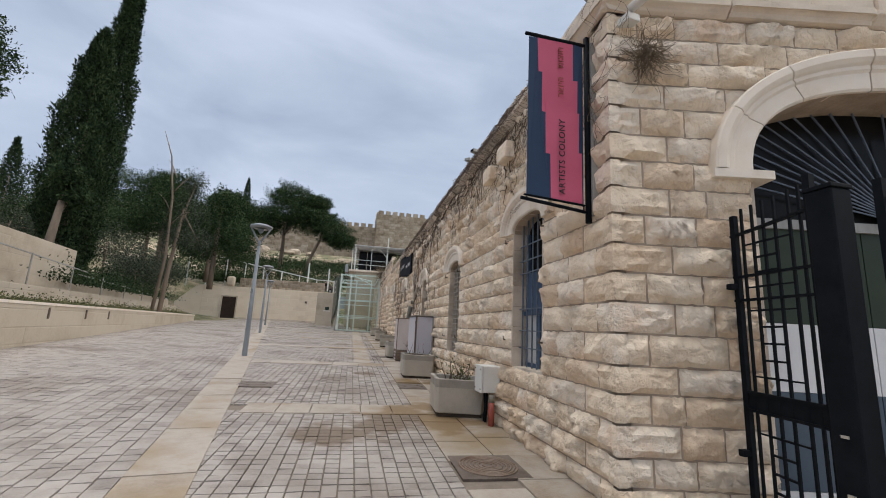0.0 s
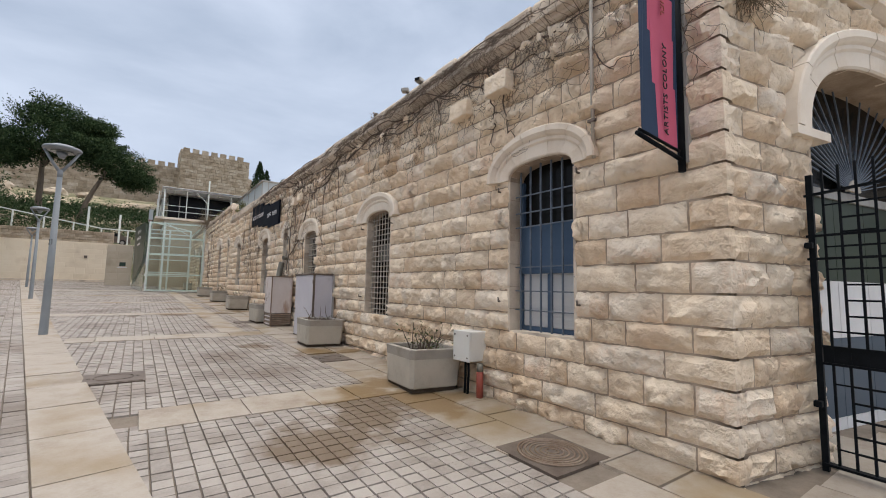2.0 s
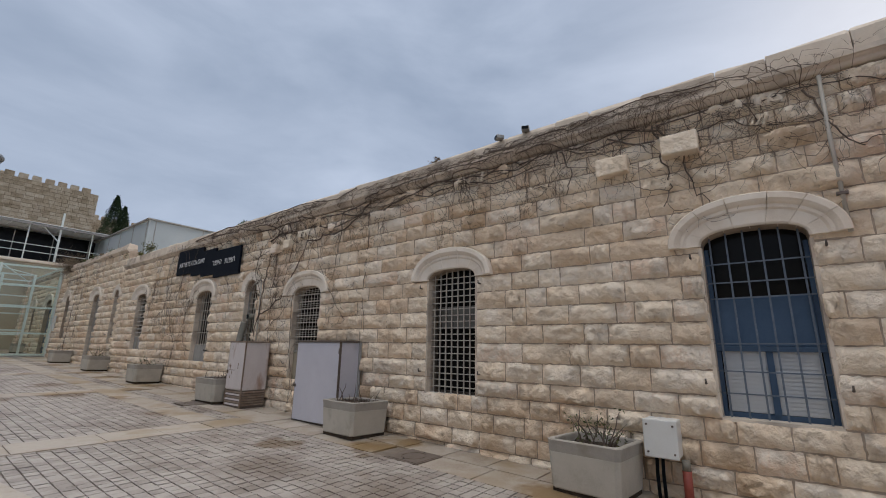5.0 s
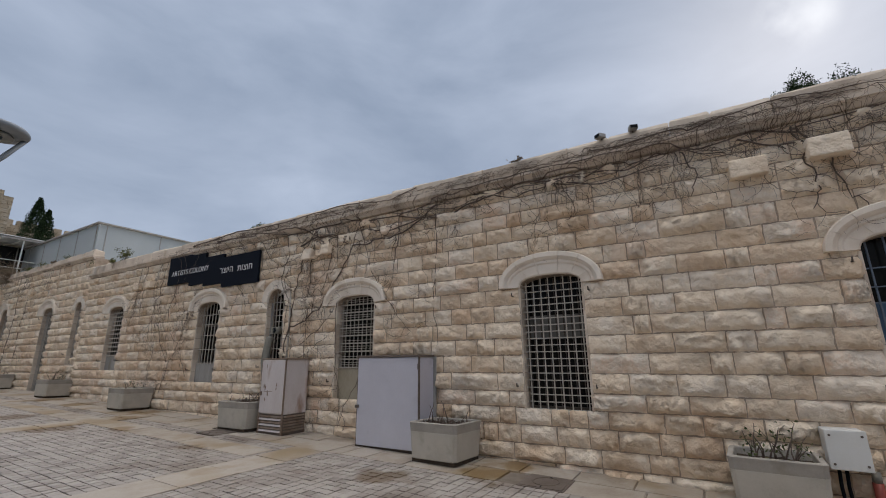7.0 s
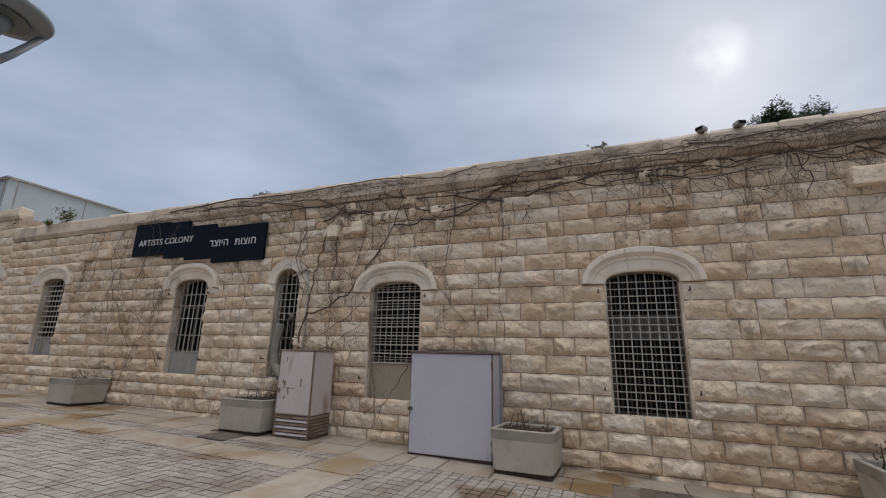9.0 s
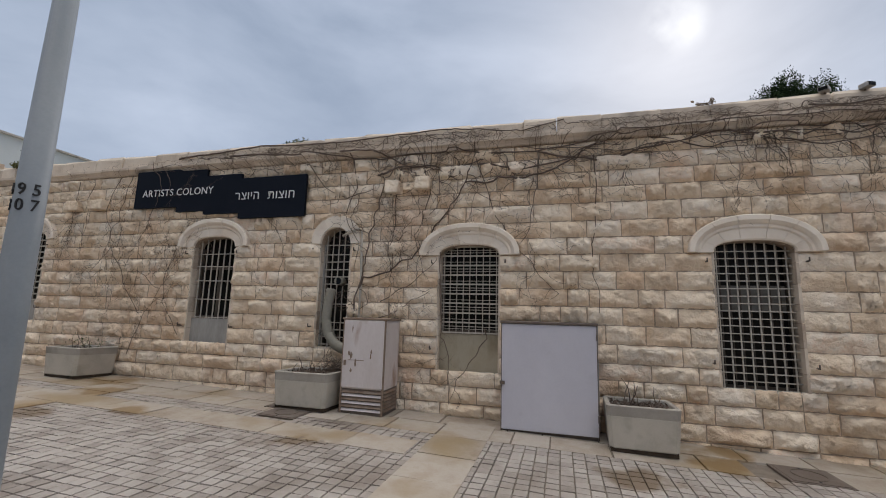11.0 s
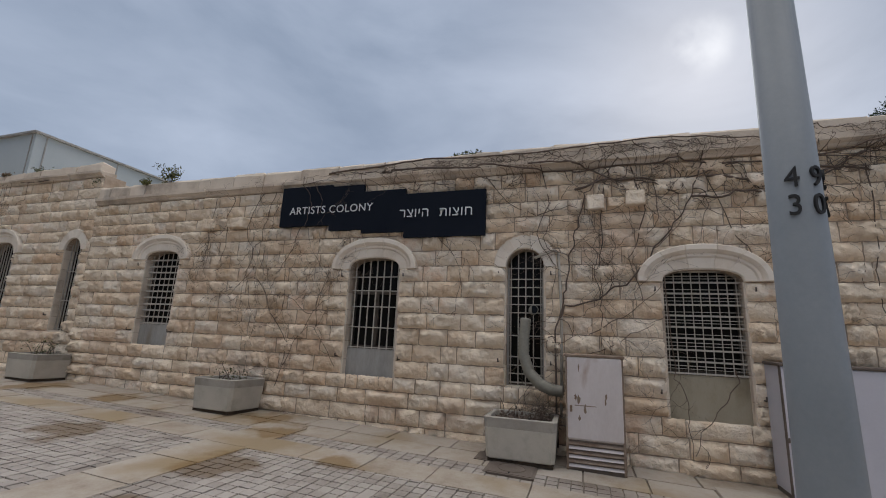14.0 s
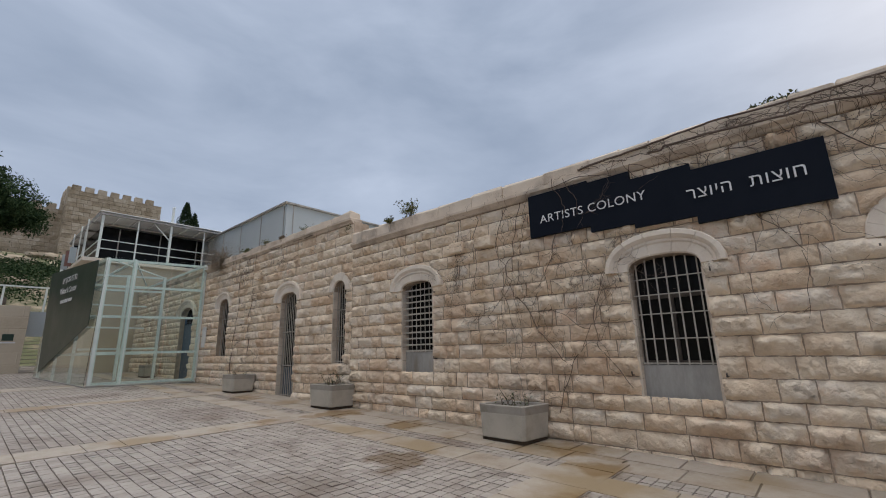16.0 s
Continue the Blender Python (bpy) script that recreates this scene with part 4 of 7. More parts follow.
# ---- planters ----
def planter_body(section):
    """A chamfered square ring swept through (height, half width, half depth) levels."""
    bm = bmesh.new()
    rings = []
    for z, a, b in section:
        c = 0.045
        rings.append([bm.verts.new((x, y, z)) for x, y in ((-a + c, -b), (a - c, -b), (a, -b + c), (a, b - c), (a - c, b), (-a + c, b), (-a, b - c), (-a, -b + c))])
    for a, b in zip(rings, rings[1:]):
        for k in range(8):
            bm.faces.new((a[k], a[(k + 1) % 8], b[(k + 1) % 8], b[k]))
    bm.faces.new(rings[0][::-1])
    bm.faces.new(rings[-1])
    return bm


def soil(w, d, z):
    bm = bmesh.new()
    n = 8
    g = [[bm.verts.new((w * (i / n - 0.5), d * (j / n - 0.5), z + 0.035 * noise.noise((i * 0.7, j * 0.7, z)))) for i in range(n + 1)] for j in range(n + 1)]
    for j in range(n):
        for i in range(n):
            bm.faces.new((g[j][i], g[j][i + 1], g[j + 1][i + 1], g[j + 1][i]))
    return bm


def leaf_cloud(points, size, mat, name, parent=None, label="", flat=0.0, seed=1, long=1.6, up=None):
    """Many small pointed leaves, each an island of its own."""
    rnd = random.Random(seed)
    vs, fs = [], []
    for p in points:
        d = Vector((rnd.gauss(0, 1), rnd.gauss(0, 1), rnd.gauss(0, 1) * (1 - flat)))
        if up is not None:
            d += Vector((0, 0, up))
        d.normalize()
        s = d.orthogonal().normalized()
        s = (Matrix.Rotation(rnd.uniform(0, 6.28), 3, d) @ s)
        L, W = size * rnd.uniform(0.6, 1.35) * long, size * rnd.uniform(0.5, 1.1)
        b = len(vs)
        q = Vector(p)
        bend = d.cross(s) * W * 0.25
        vs.extend((q, q + d * L * 0.45 + s * W * 0.5 + bend, q + d * L, q + d * L * 0.5 - s * W * 0.5 + bend))
        fs.append((b, b + 1, b + 2, b + 3))
    ob = new(name, mesh_of(name, vs, fs, mat))
    ob.parent = parent
    return tagged(ob, label)


def planter(x, y, w, d, h, turn, leaves, twigs, seed, label):
    thing = empty("planter", pose(x, y, ground_z(x, y) + 0.045, math.degrees(math.atan(0.025)), 0, turn), label, "planter", "planters along the wall")
    b = h - 0.13
    part("tub", planter_body(((0.0, w * 0.45, d * 0.45), (0.012, w * 0.46, d * 0.46), (b, w * 0.486, d * 0.486), (b, w * 0.40, d * 0.40), (b - 0.05, w * 0.39, d * 0.39))), CONCRETE, thing)
    part("rim", planter_body(((b + 0.001, w * 0.40, d * 0.40), (b + 0.001, w * 0.4862, d * 0.4862), (h - 0.05, w * 0.493, d * 0.493), (h - 0.01, w * 0.5, d * 0.5), (h, w * 0.49, d * 0.49), (h, w * 0.435, d * 0.43), (h - 0.012, w * 0.425, d * 0.42), (h - 0.10, w * 0.41, d * 0.41))), TUB_RIM, thing, "damp-stained concrete rim")
    # plinth borrows the dark soil colour for the shaded gap under the tub
    part("plinth", box(-w * 0.44, w * 0.44, -d * 0.43, d * 0.43, -0.05, 0.004), SOIL, thing, "plinth coloured dark for the shade under the tub")
    part("soil", soil(w * 0.83, d * 0.82, h - 0.08), SOIL, thing, "dark planting soil")
    rnd = random.Random(seed)
    pts = []
    for k in range(twigs):
        bx_, by_ = rnd.uniform(-0.3, 0.3) * w, rnd.uniform(-0.3, 0.3) * d
        p = Vector((bx_, by_, h - 0.08))
        path, rad = [p.copy()], [0.010]
        dirn = Vector((rnd.uniform(-0.5, 0.5), rnd.uniform(-0.5, 0.5), 1.0))
        n = 5
        hh = rnd.uniform(0.18, 0.42)
        for s in range(n):
            p = p + dirn.normalized() * hh / n
            dirn += Vector((rnd.uniform(-0.4, 0.4), rnd.uniform(-0.4, 0.4), 0))
            path.append(p.copy())
            rad.append(0.010 * (1 - 0.7 * (s + 1) / n))
            if rnd.random() < 0.75:
                for _ in range(leaves):
                    pts.append(p + Vector((rnd.gauss(0, 0.05), rnd.gauss(0, 0.05), rnd.gauss(0, 0.04))))
        part("twig", tube(path, rad, 5), VINE, thing)
    if not leaves:
        dead = [Vector((rnd.uniform(-0.38, 0.38) * w, rnd.uniform(-0.36, 0.36) * d, h - 0.07 + abs(rnd.gauss(0, 0.03)))) for _ in range(420)]
        tagged(leaf_cloud(dead, 0.035, VINE, "leaf_litter", thing, seed=seed), "dead brown leaves and stalks", kind="stuff")
    if pts:
        leaf_cloud(pts, 0.03, SHRUB, "leaves", thing, "small green leaves", seed=seed)


planter(1.76, 6.95, 0.82, 0.80, 0.50, 86, 3, 16, 1, "grey concrete planter with pruned woody stems and few leaves")
planter(1.72, 10.97, 0.84, 0.80, 0.50, 88, 0, 7, 2, "grey concrete planter with bare pruned twigs")
planter(1.71, 15.72, 0.93, 0.80, 0.50, 91, 0, 5, 3, "grey concrete planter full of dead dark stalks")
planter(1.80, 20.83, 0.90, 0.78, 0.50, 88, 3, 7, 4, "grey concrete planter with a few thin leafy twigs")
planter(1.86, 26.10, 0.95, 0.74, 0.50, 90, 3, 9, 5, "grey concrete planter with small shrubs")
planter(1.80, 31.30, 0.86, 0.74, 0.50, 90, 2, 6, 6, "grey concrete planter with thin twigs")
planter(1.70, 41.0, 0.95, 0.56, 0.50, 90, 3, 5, 7, "grey concrete planter with thin twigs inside the glass hall")


# ---- cabinets and boxes on the wall ----
def rusty_cabinet():
    z0 = ground_z(1.7, 14.85)
    thing = empty("utility_cabinet", pose(1.84, 14.80, z0), "rust-streaked pale steel utility cabinet with louvred base", "utility cabinet")
    W, D = 0.35, 0.28
    part("body", box(-D, D, -W, W, 0.36, 1.38, 0.01), PAINT_WORN, thing)
    part("top", box(-D - 0.02, D, -W - 0.02, W + 0.02, 1.38, 1.41, 0.006), RUST, thing, "rusty lid edge")
    door = part("door", box(-D - 0.022, -D - 0.002, -W + 0.02, W - 0.02, 0.38, 1.37, 0.006), PAINT_WORN, thing)
    part("handle", box(-D - 0.05, -D - 0.022, W - 0.08, W - 0.05, 0.70, 0.78, 0.006), RUST, door, "rusty latch")
    rnd = random.Random(3)
    for _ in range(7):
        y, z = rnd.uniform(-0.26, 0.26), rnd.uniform(0.5, 1.25)
        hh, ww = rnd.uniform(0.05, 0.18), rnd.uniform(0.01, 0.035)
        edge = [(y + ww * 0.8 * math.cos(a) * rnd.uniform(0.3, 1.0), z + hh * 0.5 * math.sin(a) * rnd.uniform(0.5, 1.0)) for a in [2 * math.pi * k / 11 for k in range(11)]]
        part("rust_patch", prism(edge, 0.0215, 0.0245, lambda u, w, q: Vector((-D - q, u, w))), RUST, door, "brown rust streak")
    part("scratch", box(-D - 0.0245, -D - 0.0215, -0.02, 0.24, 0.775, 0.785), RUST, door)
    # slanting louvre blades in an angle-iron frame
    for k in range(6):
        z = 0.045 + k * 0.052
        part("louvre", prism([(0.0, z), (0.028, z + 0.036), (0.028, z + 0.041), (0.0, z + 0.005)], -W + 0.03, W - 0.03, lambda u, w, q: Vector((-D - 0.012 + u, q, w))), RUST if k % 2 else PAINT_WORN, thing)
        part("louvre", prism([(0.0, z), (0.028, z + 0.036), (0.028, z + 0.041), (0.0, z + 0.005)], -D + 0.03, D - 0.02, lambda u, w, q: Vector((q, -W - 0.012 + u, w))), RUST, thing)
    for y in (-W, W - 0.03):
        part("corner_post", box(-D - 0.014, -D + 0.016, y, y + 0.03, 0.0, 1.38), RUST, thing, "rust-edged corner angle")
    part("base", box(-D + 0.01, D, -W + 0.01, W - 0.01, -0.02, 0.36), CAST, thing, "dark louvred base")


def white_cabinet():
    thing = empty("equipment_cabinet", pose(1.88, 12.1, 0.30), "large pale lilac steel equipment cabinet with dark lid", "equipment cabinet")
    D0, D1, W = -0.15, 0.30, 0.64
    part("body", box(D0, D1, -W, W, 0.10, 1.50, 0.008), PAINT_LILAC, thing)
    door = part("door", box(D0 - 0.03, D0 - 0.004, -W + 0.005, W - 0.005, 0.07, 1.495, 0.006), PAINT_LILAC, thing, "pale lilac sheet steel door")
    part("latch", box(D0 - 0.06, D0 - 0.03, W - 0.05, W + 0.02, 0.66, 0.71, 0.005), CAST, door, "dark latch")
    for z in (0.25, 1.3):
        part("hinge", box(D0 - 0.04, D0 - 0.0, -W - 0.012, -W + 0.012, z, z + 0.09, 0.004), CAST, door)
    for y in (-W - 0.006, W - 0.008):
        part("edge_strip", box(D0 - 0.026, D0 + 0.02, y, y + 0.014, 0.03, 1.50), CAST, thing, "rusty door edge")
    part("lid", box(D0 - 0.05, D1, -W - 0.02, W + 0.02, 1.50, 1.535, 0.008), CAST, thing, "rusted dark lid")
    # the dark of the gap below the door is put into the base colour
    part("base", box(D0 + 0.02, D1, -W + 0.01, W - 0.01, -0.06, 0.10), CAST, thing, "base coloured dark for the shaded gap below")
    part("side_flange", box(D1 - 0.02, D1 + 0.01, -W - 0.05, -W, 0.05, 1.50), SHEET_GREY, thing)


rusty_cabinet()
white_cabinet()


def meter_box():
    thing = empty("junction_box", pose(2.02, 6.30, 0.62), "white plastic junction box on the wall", "junction box")
    part("body", box(-0.07, 0.2, -0.165, 0.165, 0.0, 0.38, 0.015), WHITE_BOX, thing)
    lid = part("lid", box(-0.095, -0.072, -0.17, 0.17, -0.005, 0.385, 0.01), WHITE_BOX, thing)
    for y in (-0.13, 0.13):
        for z in (0.05, 0.33):
            part("screw", tube([(-0.102, y, z), (-0.094, y, z)], 0.012, 8), CAST, lid)
    for y in (0.08, 0.02):
        part("cable", tube([(0.05, y, 0.02), (0.06, y + 0.01, -0.2), (0.04, y, -0.45)], 0.018, 6), IRON, thing, "black cable")
    pipe = tagged(part("riser_pipe", tube([(2.08, 6.10, 0.12), (2.08, 6.10, 0.5)], 0.045, 12), RED_PIPE), "short red-painted riser pipe by the wall", "pipe")
    part("cap", tube([(2.08, 6.10, 0.5), (2.08, 6.10, 0.6)], 0.04, 12), DUCT, pipe, "dull metal cap")


meter_box()


def duct():
    thing = empty("ventilation_duct", Matrix(), "flexible grey ventilation duct from window to cabinet", "duct")
    pts = []
    ctrl = [(2.12, 15.74, 2.28), (2.08, 15.76, 2.0), (2.05, 15.76, 1.75), (2.02, 15.68, 1.52), (1.98, 15.52, 1.36), (1.95, 15.36, 1.30), (1.94, 15.20, 1.29)]
    for k in range(60):
        f = k / 59 * (len(ctrl) - 1)
        i = min(int(f), len(ctrl) - 2)
        pts.append(Vector(ctrl[i]).lerp(Vector(ctrl[i + 1]), f - i))
    part("hose", tube(pts, [0.085 if k % 2 else 0.075 for k in range(60)], 14), DUCT, thing, "ribbed flexible hose")
    part("collar", tube([(2.12, 15.62, 2.42), (2.36, 15.66, 2.42)], 0.07, 16), DUCT, thing, "open metal spigot")
    # the collar is solid; a black disc paints the shade inside its mouth
    part("spigot_mouth", tube([(2.115, 15.62, 2.42), (2.119, 15.62, 2.42)], 0.058, 16), IRON, thing, "black disc for the shaded inside of the spigot")


duct()
tagged(part("conduit_pipe", tube([(2.19, 15.24, 0.9), (2.19, 15.22, 2.4), (2.19, 15.26, 3.30), (2.19, 15.32, 3.34), (2.18, 15.62, 3.22)], 0.022, 8), PVC), "thin cream conduit pipe up the wall", "conduit")
clip_pipe = tagged(part("conduit_pipe", tube([(2.16, 4.46, 2.90), (2.16, 4.47, 3.9), (2.15, 4.46, 4.62)], 0.02, 8), PVC), "thin cream conduit pipe up the wall", "conduit")
part("pipe_clip", box(2.13, 2.2, 4.42, 4.51, 3.28, 3.31), CAST, clip_pipe)


# ---- lettering ----
def lettering(name, text, m, height, mat, parent, spread=1.0):
    cu = bpy.data.curves.new(name, "FONT")
    cu.body, cu.size, cu.align_x, cu.align_y = text, height, "CENTER", "CENTER"
    cu.space_character = spread
    cu.extrude = 0.003
    cu.materials.append(mat)
    ob = new(name, cu)
    ob.parent = parent
    ob.matrix_basis = m
    return ob


FACING = Matrix(((0, 0, -1), (-1, 0, 0), (0, 1, 0))).to_4x4()      # writing on the long wall
HEB_1, HEB_2 = "\u05d7\u05d5\u05e6\u05d5\u05ea", "\u05d4\u05d9\u05d5\u05e6\u05e8"


def sign():
    thing = empty("wall_sign", pose(2.14, 18.4, 3.6), "stepped black sign board with white bilingual lettering", "sign")
    for a, b, z0, z1 in ((0.95, 2.06, 0.29, 1.07), (0.27, 0.95, 0.18, 1.03), (-0.56, 0.27, 0.11, 0.89), (-2.0, -0.56, 0.0, 0.79)):
        part("board", box(-0.03, 0.03, a, b, z0, z1), SIGN, thing)
    for y in (1.6, 0.5, -0.4, -1.5):
        part("bracket", box(0.03, 0.10, y - 0.03, y + 0.03, 0.35, 0.5), IRON, thing)
    lettering("lettering", "ARTISTS COLONY", Matrix.Translation((-0.045, 0.95, 0.58)) @ FACING, 0.205, LETTER, thing, 1.08)
    lettering("lettering", HEB_1[::-1], Matrix.Translation((-0.045, -1.50, 0.42)) @ FACING, 0.235, LETTER, thing, 1.06)
    lettering("lettering", HEB_2[::-1], Matrix.Translation((-0.045, -0.75, 0.43)) @ FACING, 0.235, LETTER, thing, 1.06)


sign()


def banner():
    thing = empty("street_banner", pose(2.16, 3.6, 2.55), "pink and navy hanging banner on a black bracket", "banner")
    part("post", tube([(0, 0, 0.02), (0, 0, 2.02)], 0.03, 10), IRON, thing)
    part("wall_rail", box(0.02, 0.08, -0.05, 0.05, 0.1, 1.95, 0.004), SHEET_GREY, thing)
    part("top_arm", tube([(0.02, 0, 1.93), (-0.68, 0, 1.95)], 0.018, 8), IRON, thing)
    part("bottom_arm", tube([(0.02, 0, 0.12), (-0.70, 0, 0.20)], 0.018, 8), IRON, thing)
    part("hem_rod", tube([(-0.04, 0, 0.19), (-0.67, 0, 0.235)], 0.012, 8), IRON, thing)
    for y in (-0.05, -0.64):
        part("hanger", tube([(y, 0, 0.12 - y * 0.11), (y, 0, 0.19 - y * 0.07)], 0.008, 6), IRON, thing)

    def cloth(pts, dy):
        bm = bmesh.new()
        a = [bm.verts.new((x, dy + 0.012 * math.sin(z * 3 + x * 4), z)) for x, z in pts]
        b = [bm.verts.new((x, dy + 0.003 + 0.012 * math.sin(z * 3 + x * 4), z)) for x, z in pts]
        k = len(pts)
        bm.faces.new(a)
        bm.faces.new(b[::-1])
        for i in range(k):
            bm.faces.new((a[i], b[i], b[(i + 1) % k], a[(i + 1) % k]))
        return bm

    L = [(-0.64, 1.92), (-0.55, 1.92), (-0.53, 1.55), (-0.49, 1.55), (-0.49, 1.12), (-0.45, 1.12), (-0.45, 0.68), (-0.40, 0.68), (-0.40, 0.225), (-0.65, 0.24)]
    R = [(-0.13, 1.91), (-0.05, 1.90), (-0.05, 0.20), (-0.06, 0.20), (-0.06, 0.73), (-0.09, 0.73), (-0.09, 1.15), (-0.11, 1.15), (-0.11, 1.5), (-0.16, 1.5), (-0.16, 1.91)]
    M = [(-0.55, 1.92), (-0.16, 1.91), (-0.16, 1.5), (-0.11, 1.5), (-0.11, 1.15), (-0.09, 1.15), (-0.09, 0.73), (-0.06, 0.73), (-0.06, 0.205), (-0.40, 0.225), (-0.40, 0.68), (-0.45, 0.68), (-0.45, 1.12), (-0.49, 1.12), (-0.49, 1.55), (-0.53, 1.55)]
    part("cloth_band", cloth(L, 0.0), BANNER_NAVY, thing, "navy banner cloth")
    part("cloth_band", cloth(R, 0.0), BANNER_NAVY, thing, "navy banner cloth")
    mid = part("cloth_middle", cloth(M, 0.0), BANNER_PINK, thing, "pink banner cloth")
    up = Matrix(((0, -1, 0), (0, 0, -1), (1, 0, 0))).to_4x4()         # reads upwards
    lettering("lettering", "ARTISTS COLONY", Matrix.Translation((-0.285, -0.02, 0.66)) @ up, 0.088, STENCIL, mid, 1.1)
    lettering("lettering", HEB_1[::-1], Matrix.Translation((-0.30, -0.02, 1.73)) @ up, 0.092, RED_PIPE, mid, 1.1)
    lettering("lettering", HEB_2[::-1], Matrix.Translation((-0.30, -0.02, 1.40)) @ up, 0.092, RED_PIPE, mid, 1.1)


banner()


# ---- street lamps ----
def street_lamp(x, y, numbers):
    z = ground_z(x, y)
    thing = empty("street_lamp", pose(x, y, z - 0.02), "grey steel street lamp with a forked dish head", "street lamp", "plaza lamps")
    pole = part("pole", tube([(0, 0, 0), (0, 0, 0.02), (0, 0, 1.2), (0, 0, 3.490)], [0.084, 0.08, 0.068, 0.047], 24), POLE, thing)
    part("neck", tube([(0, 0, 3.460), (0, 0, 3.620)], [0.05, 0.05], 16), POLE, thing)
    for s in (-1, 1):
        part("fork", tube([(s * 0.02, 0.0, 3.590), (s * 0.15, 0.0, 3.790), (s * 0.30, 0.0, 4.060)], [0.034, 0.03, 0.026], 8), POLE, thing)
    bm = bmesh.new()
    prof = [(0.0, 4.035), (0.22, 4.040), (0.33, 4.060), (0.345, 4.090), (0.33, 4.120), (0.2, 4.170), (0.0, 4.190)]
    n = 28
    rings = [[bm.verts.new((r * math.cos(2 * math.pi * k / n), r * math.sin(2 * math.pi * k / n), zz)) for k in range(n)] for r, zz in prof[1:-1]]
    for a, b in zip(rings, rings[1:]):
        for k in range(n):
            bm.faces.new((a[k], a[(k + 1) % n], b[(k + 1) % n], b[k])).smooth = True
    bm.faces.new(rings[0][::-1])
    bm.faces.new(rings[-1])
    part("dish", bm, POLE, thing)
    part("lens", tube([(0, 0, 4.015), (0, 0, 4.038)], [0.20, 0.20], 24), LENS, thing, "pale lamp lens")
    part("lamp_cone", tube([(0, 0, 3.890), (0, 0, 4.020)], [0.05, 0.11], 16), POLE, thing)
    if numbers:
        # stencilled digits wrap round the pole
        for row, word in ((2.045, "495"), (1.97, "307")):
            for k, ch in enumerate(word):
                a = radians(208 + (k - 1) * 50)
                r = 0.0625
                nrm = Vector((math.cos(a), math.sin(a), 0))
                right = Vector((0, 0, 1)).cross(nrm)
                m = Matrix((right, Vector((0, 0, 1)), nrm)).transposed().to_4x4()
                m.translation = nrm * r + Vector((0, 0, row))
                lettering("numeral", ch, m @ Matrix.Diagonal((0.9, 1, 1, 1)), 0.078, STENCIL, pole)
    return thing


street_lamp(-3.09, 14.35, True)
street_lamp(-5.35, 28.1, False)
street_lamp(-7.7, 42.4, False)


# ---- manhole and drain covers ----
def manhole():
    z = ground_z(1.50, 4.46)
    thing = empty("manhole_cover", pose(1.50, 4.46, z, math.degrees(math.atan(0.025))), "round cast iron manhole cover with concentric ribs", "manhole cover")
    part("surround", box(-0.35, 0.35, -0.34, 0.34, -0.02, 0.004), CAST, thing, "square iron surround")
    part("plate", tube([(0, 0, 0.0), (0, 0, 0.008)], [0.29, 0.29], 40), CAST, thing)
    for r in (0.295, 0.265, 0.23, 0.19, 0.145, 0.10, 0.055):
        part("rib_ring", tube([(r * math.cos(2 * math.pi * k / 40), r * math.sin(2 * math.pi * k / 40), 0.010) for k in range(41)], 0.009, 5), RUST, thing)
    return thing


manhole()


def drain(x0, x1, y0, y1):
    cx, cy = (x0 + x1) / 2, (y0 + y1) / 2
    thing = empty("drain_cover", pose(cx, cy, ground_z(cx, cy) + 0.004, math.degrees(math.atan(0.025))), "square brown cast iron access cover in the paving", "drain cover", "access covers")
    a, b = (x1 - x0) / 2, (y1 - y0) / 2
    part("frame", box(-a, a, -b, b, -0.02, 0.003), CAST, thing)
    part("plate", box(-a + 0.03, a - 0.03, -b + 0.03, b - 0.03, 0.002, 0.009, 0.003), CAST, thing)
    part("rib_ring", tube([(a * 0.62 * math.cos(2 * math.pi * k / 24), b * 0.55 * math.sin(2 * math.pi * k / 24), 0.010) for k in range(25)], 0.006, 5), CAST, thing)
    for s in (-1, 1):
        part("lifting_slot", box(s * a * 0.75 - 0.02, s * a * 0.75 + 0.02, -0.008, 0.008, 0.009, 0.0115), IRON, thing)


for c in COVERS:
    drain(*c)
drain(1.35, 1.75, 15.55, 16.3)
for x, y in ((-6.6, 37.0), (-4.0, 44.5), (-4.6, 22.0)):
    drain(x, x + 0.7, y, y + 0.35)


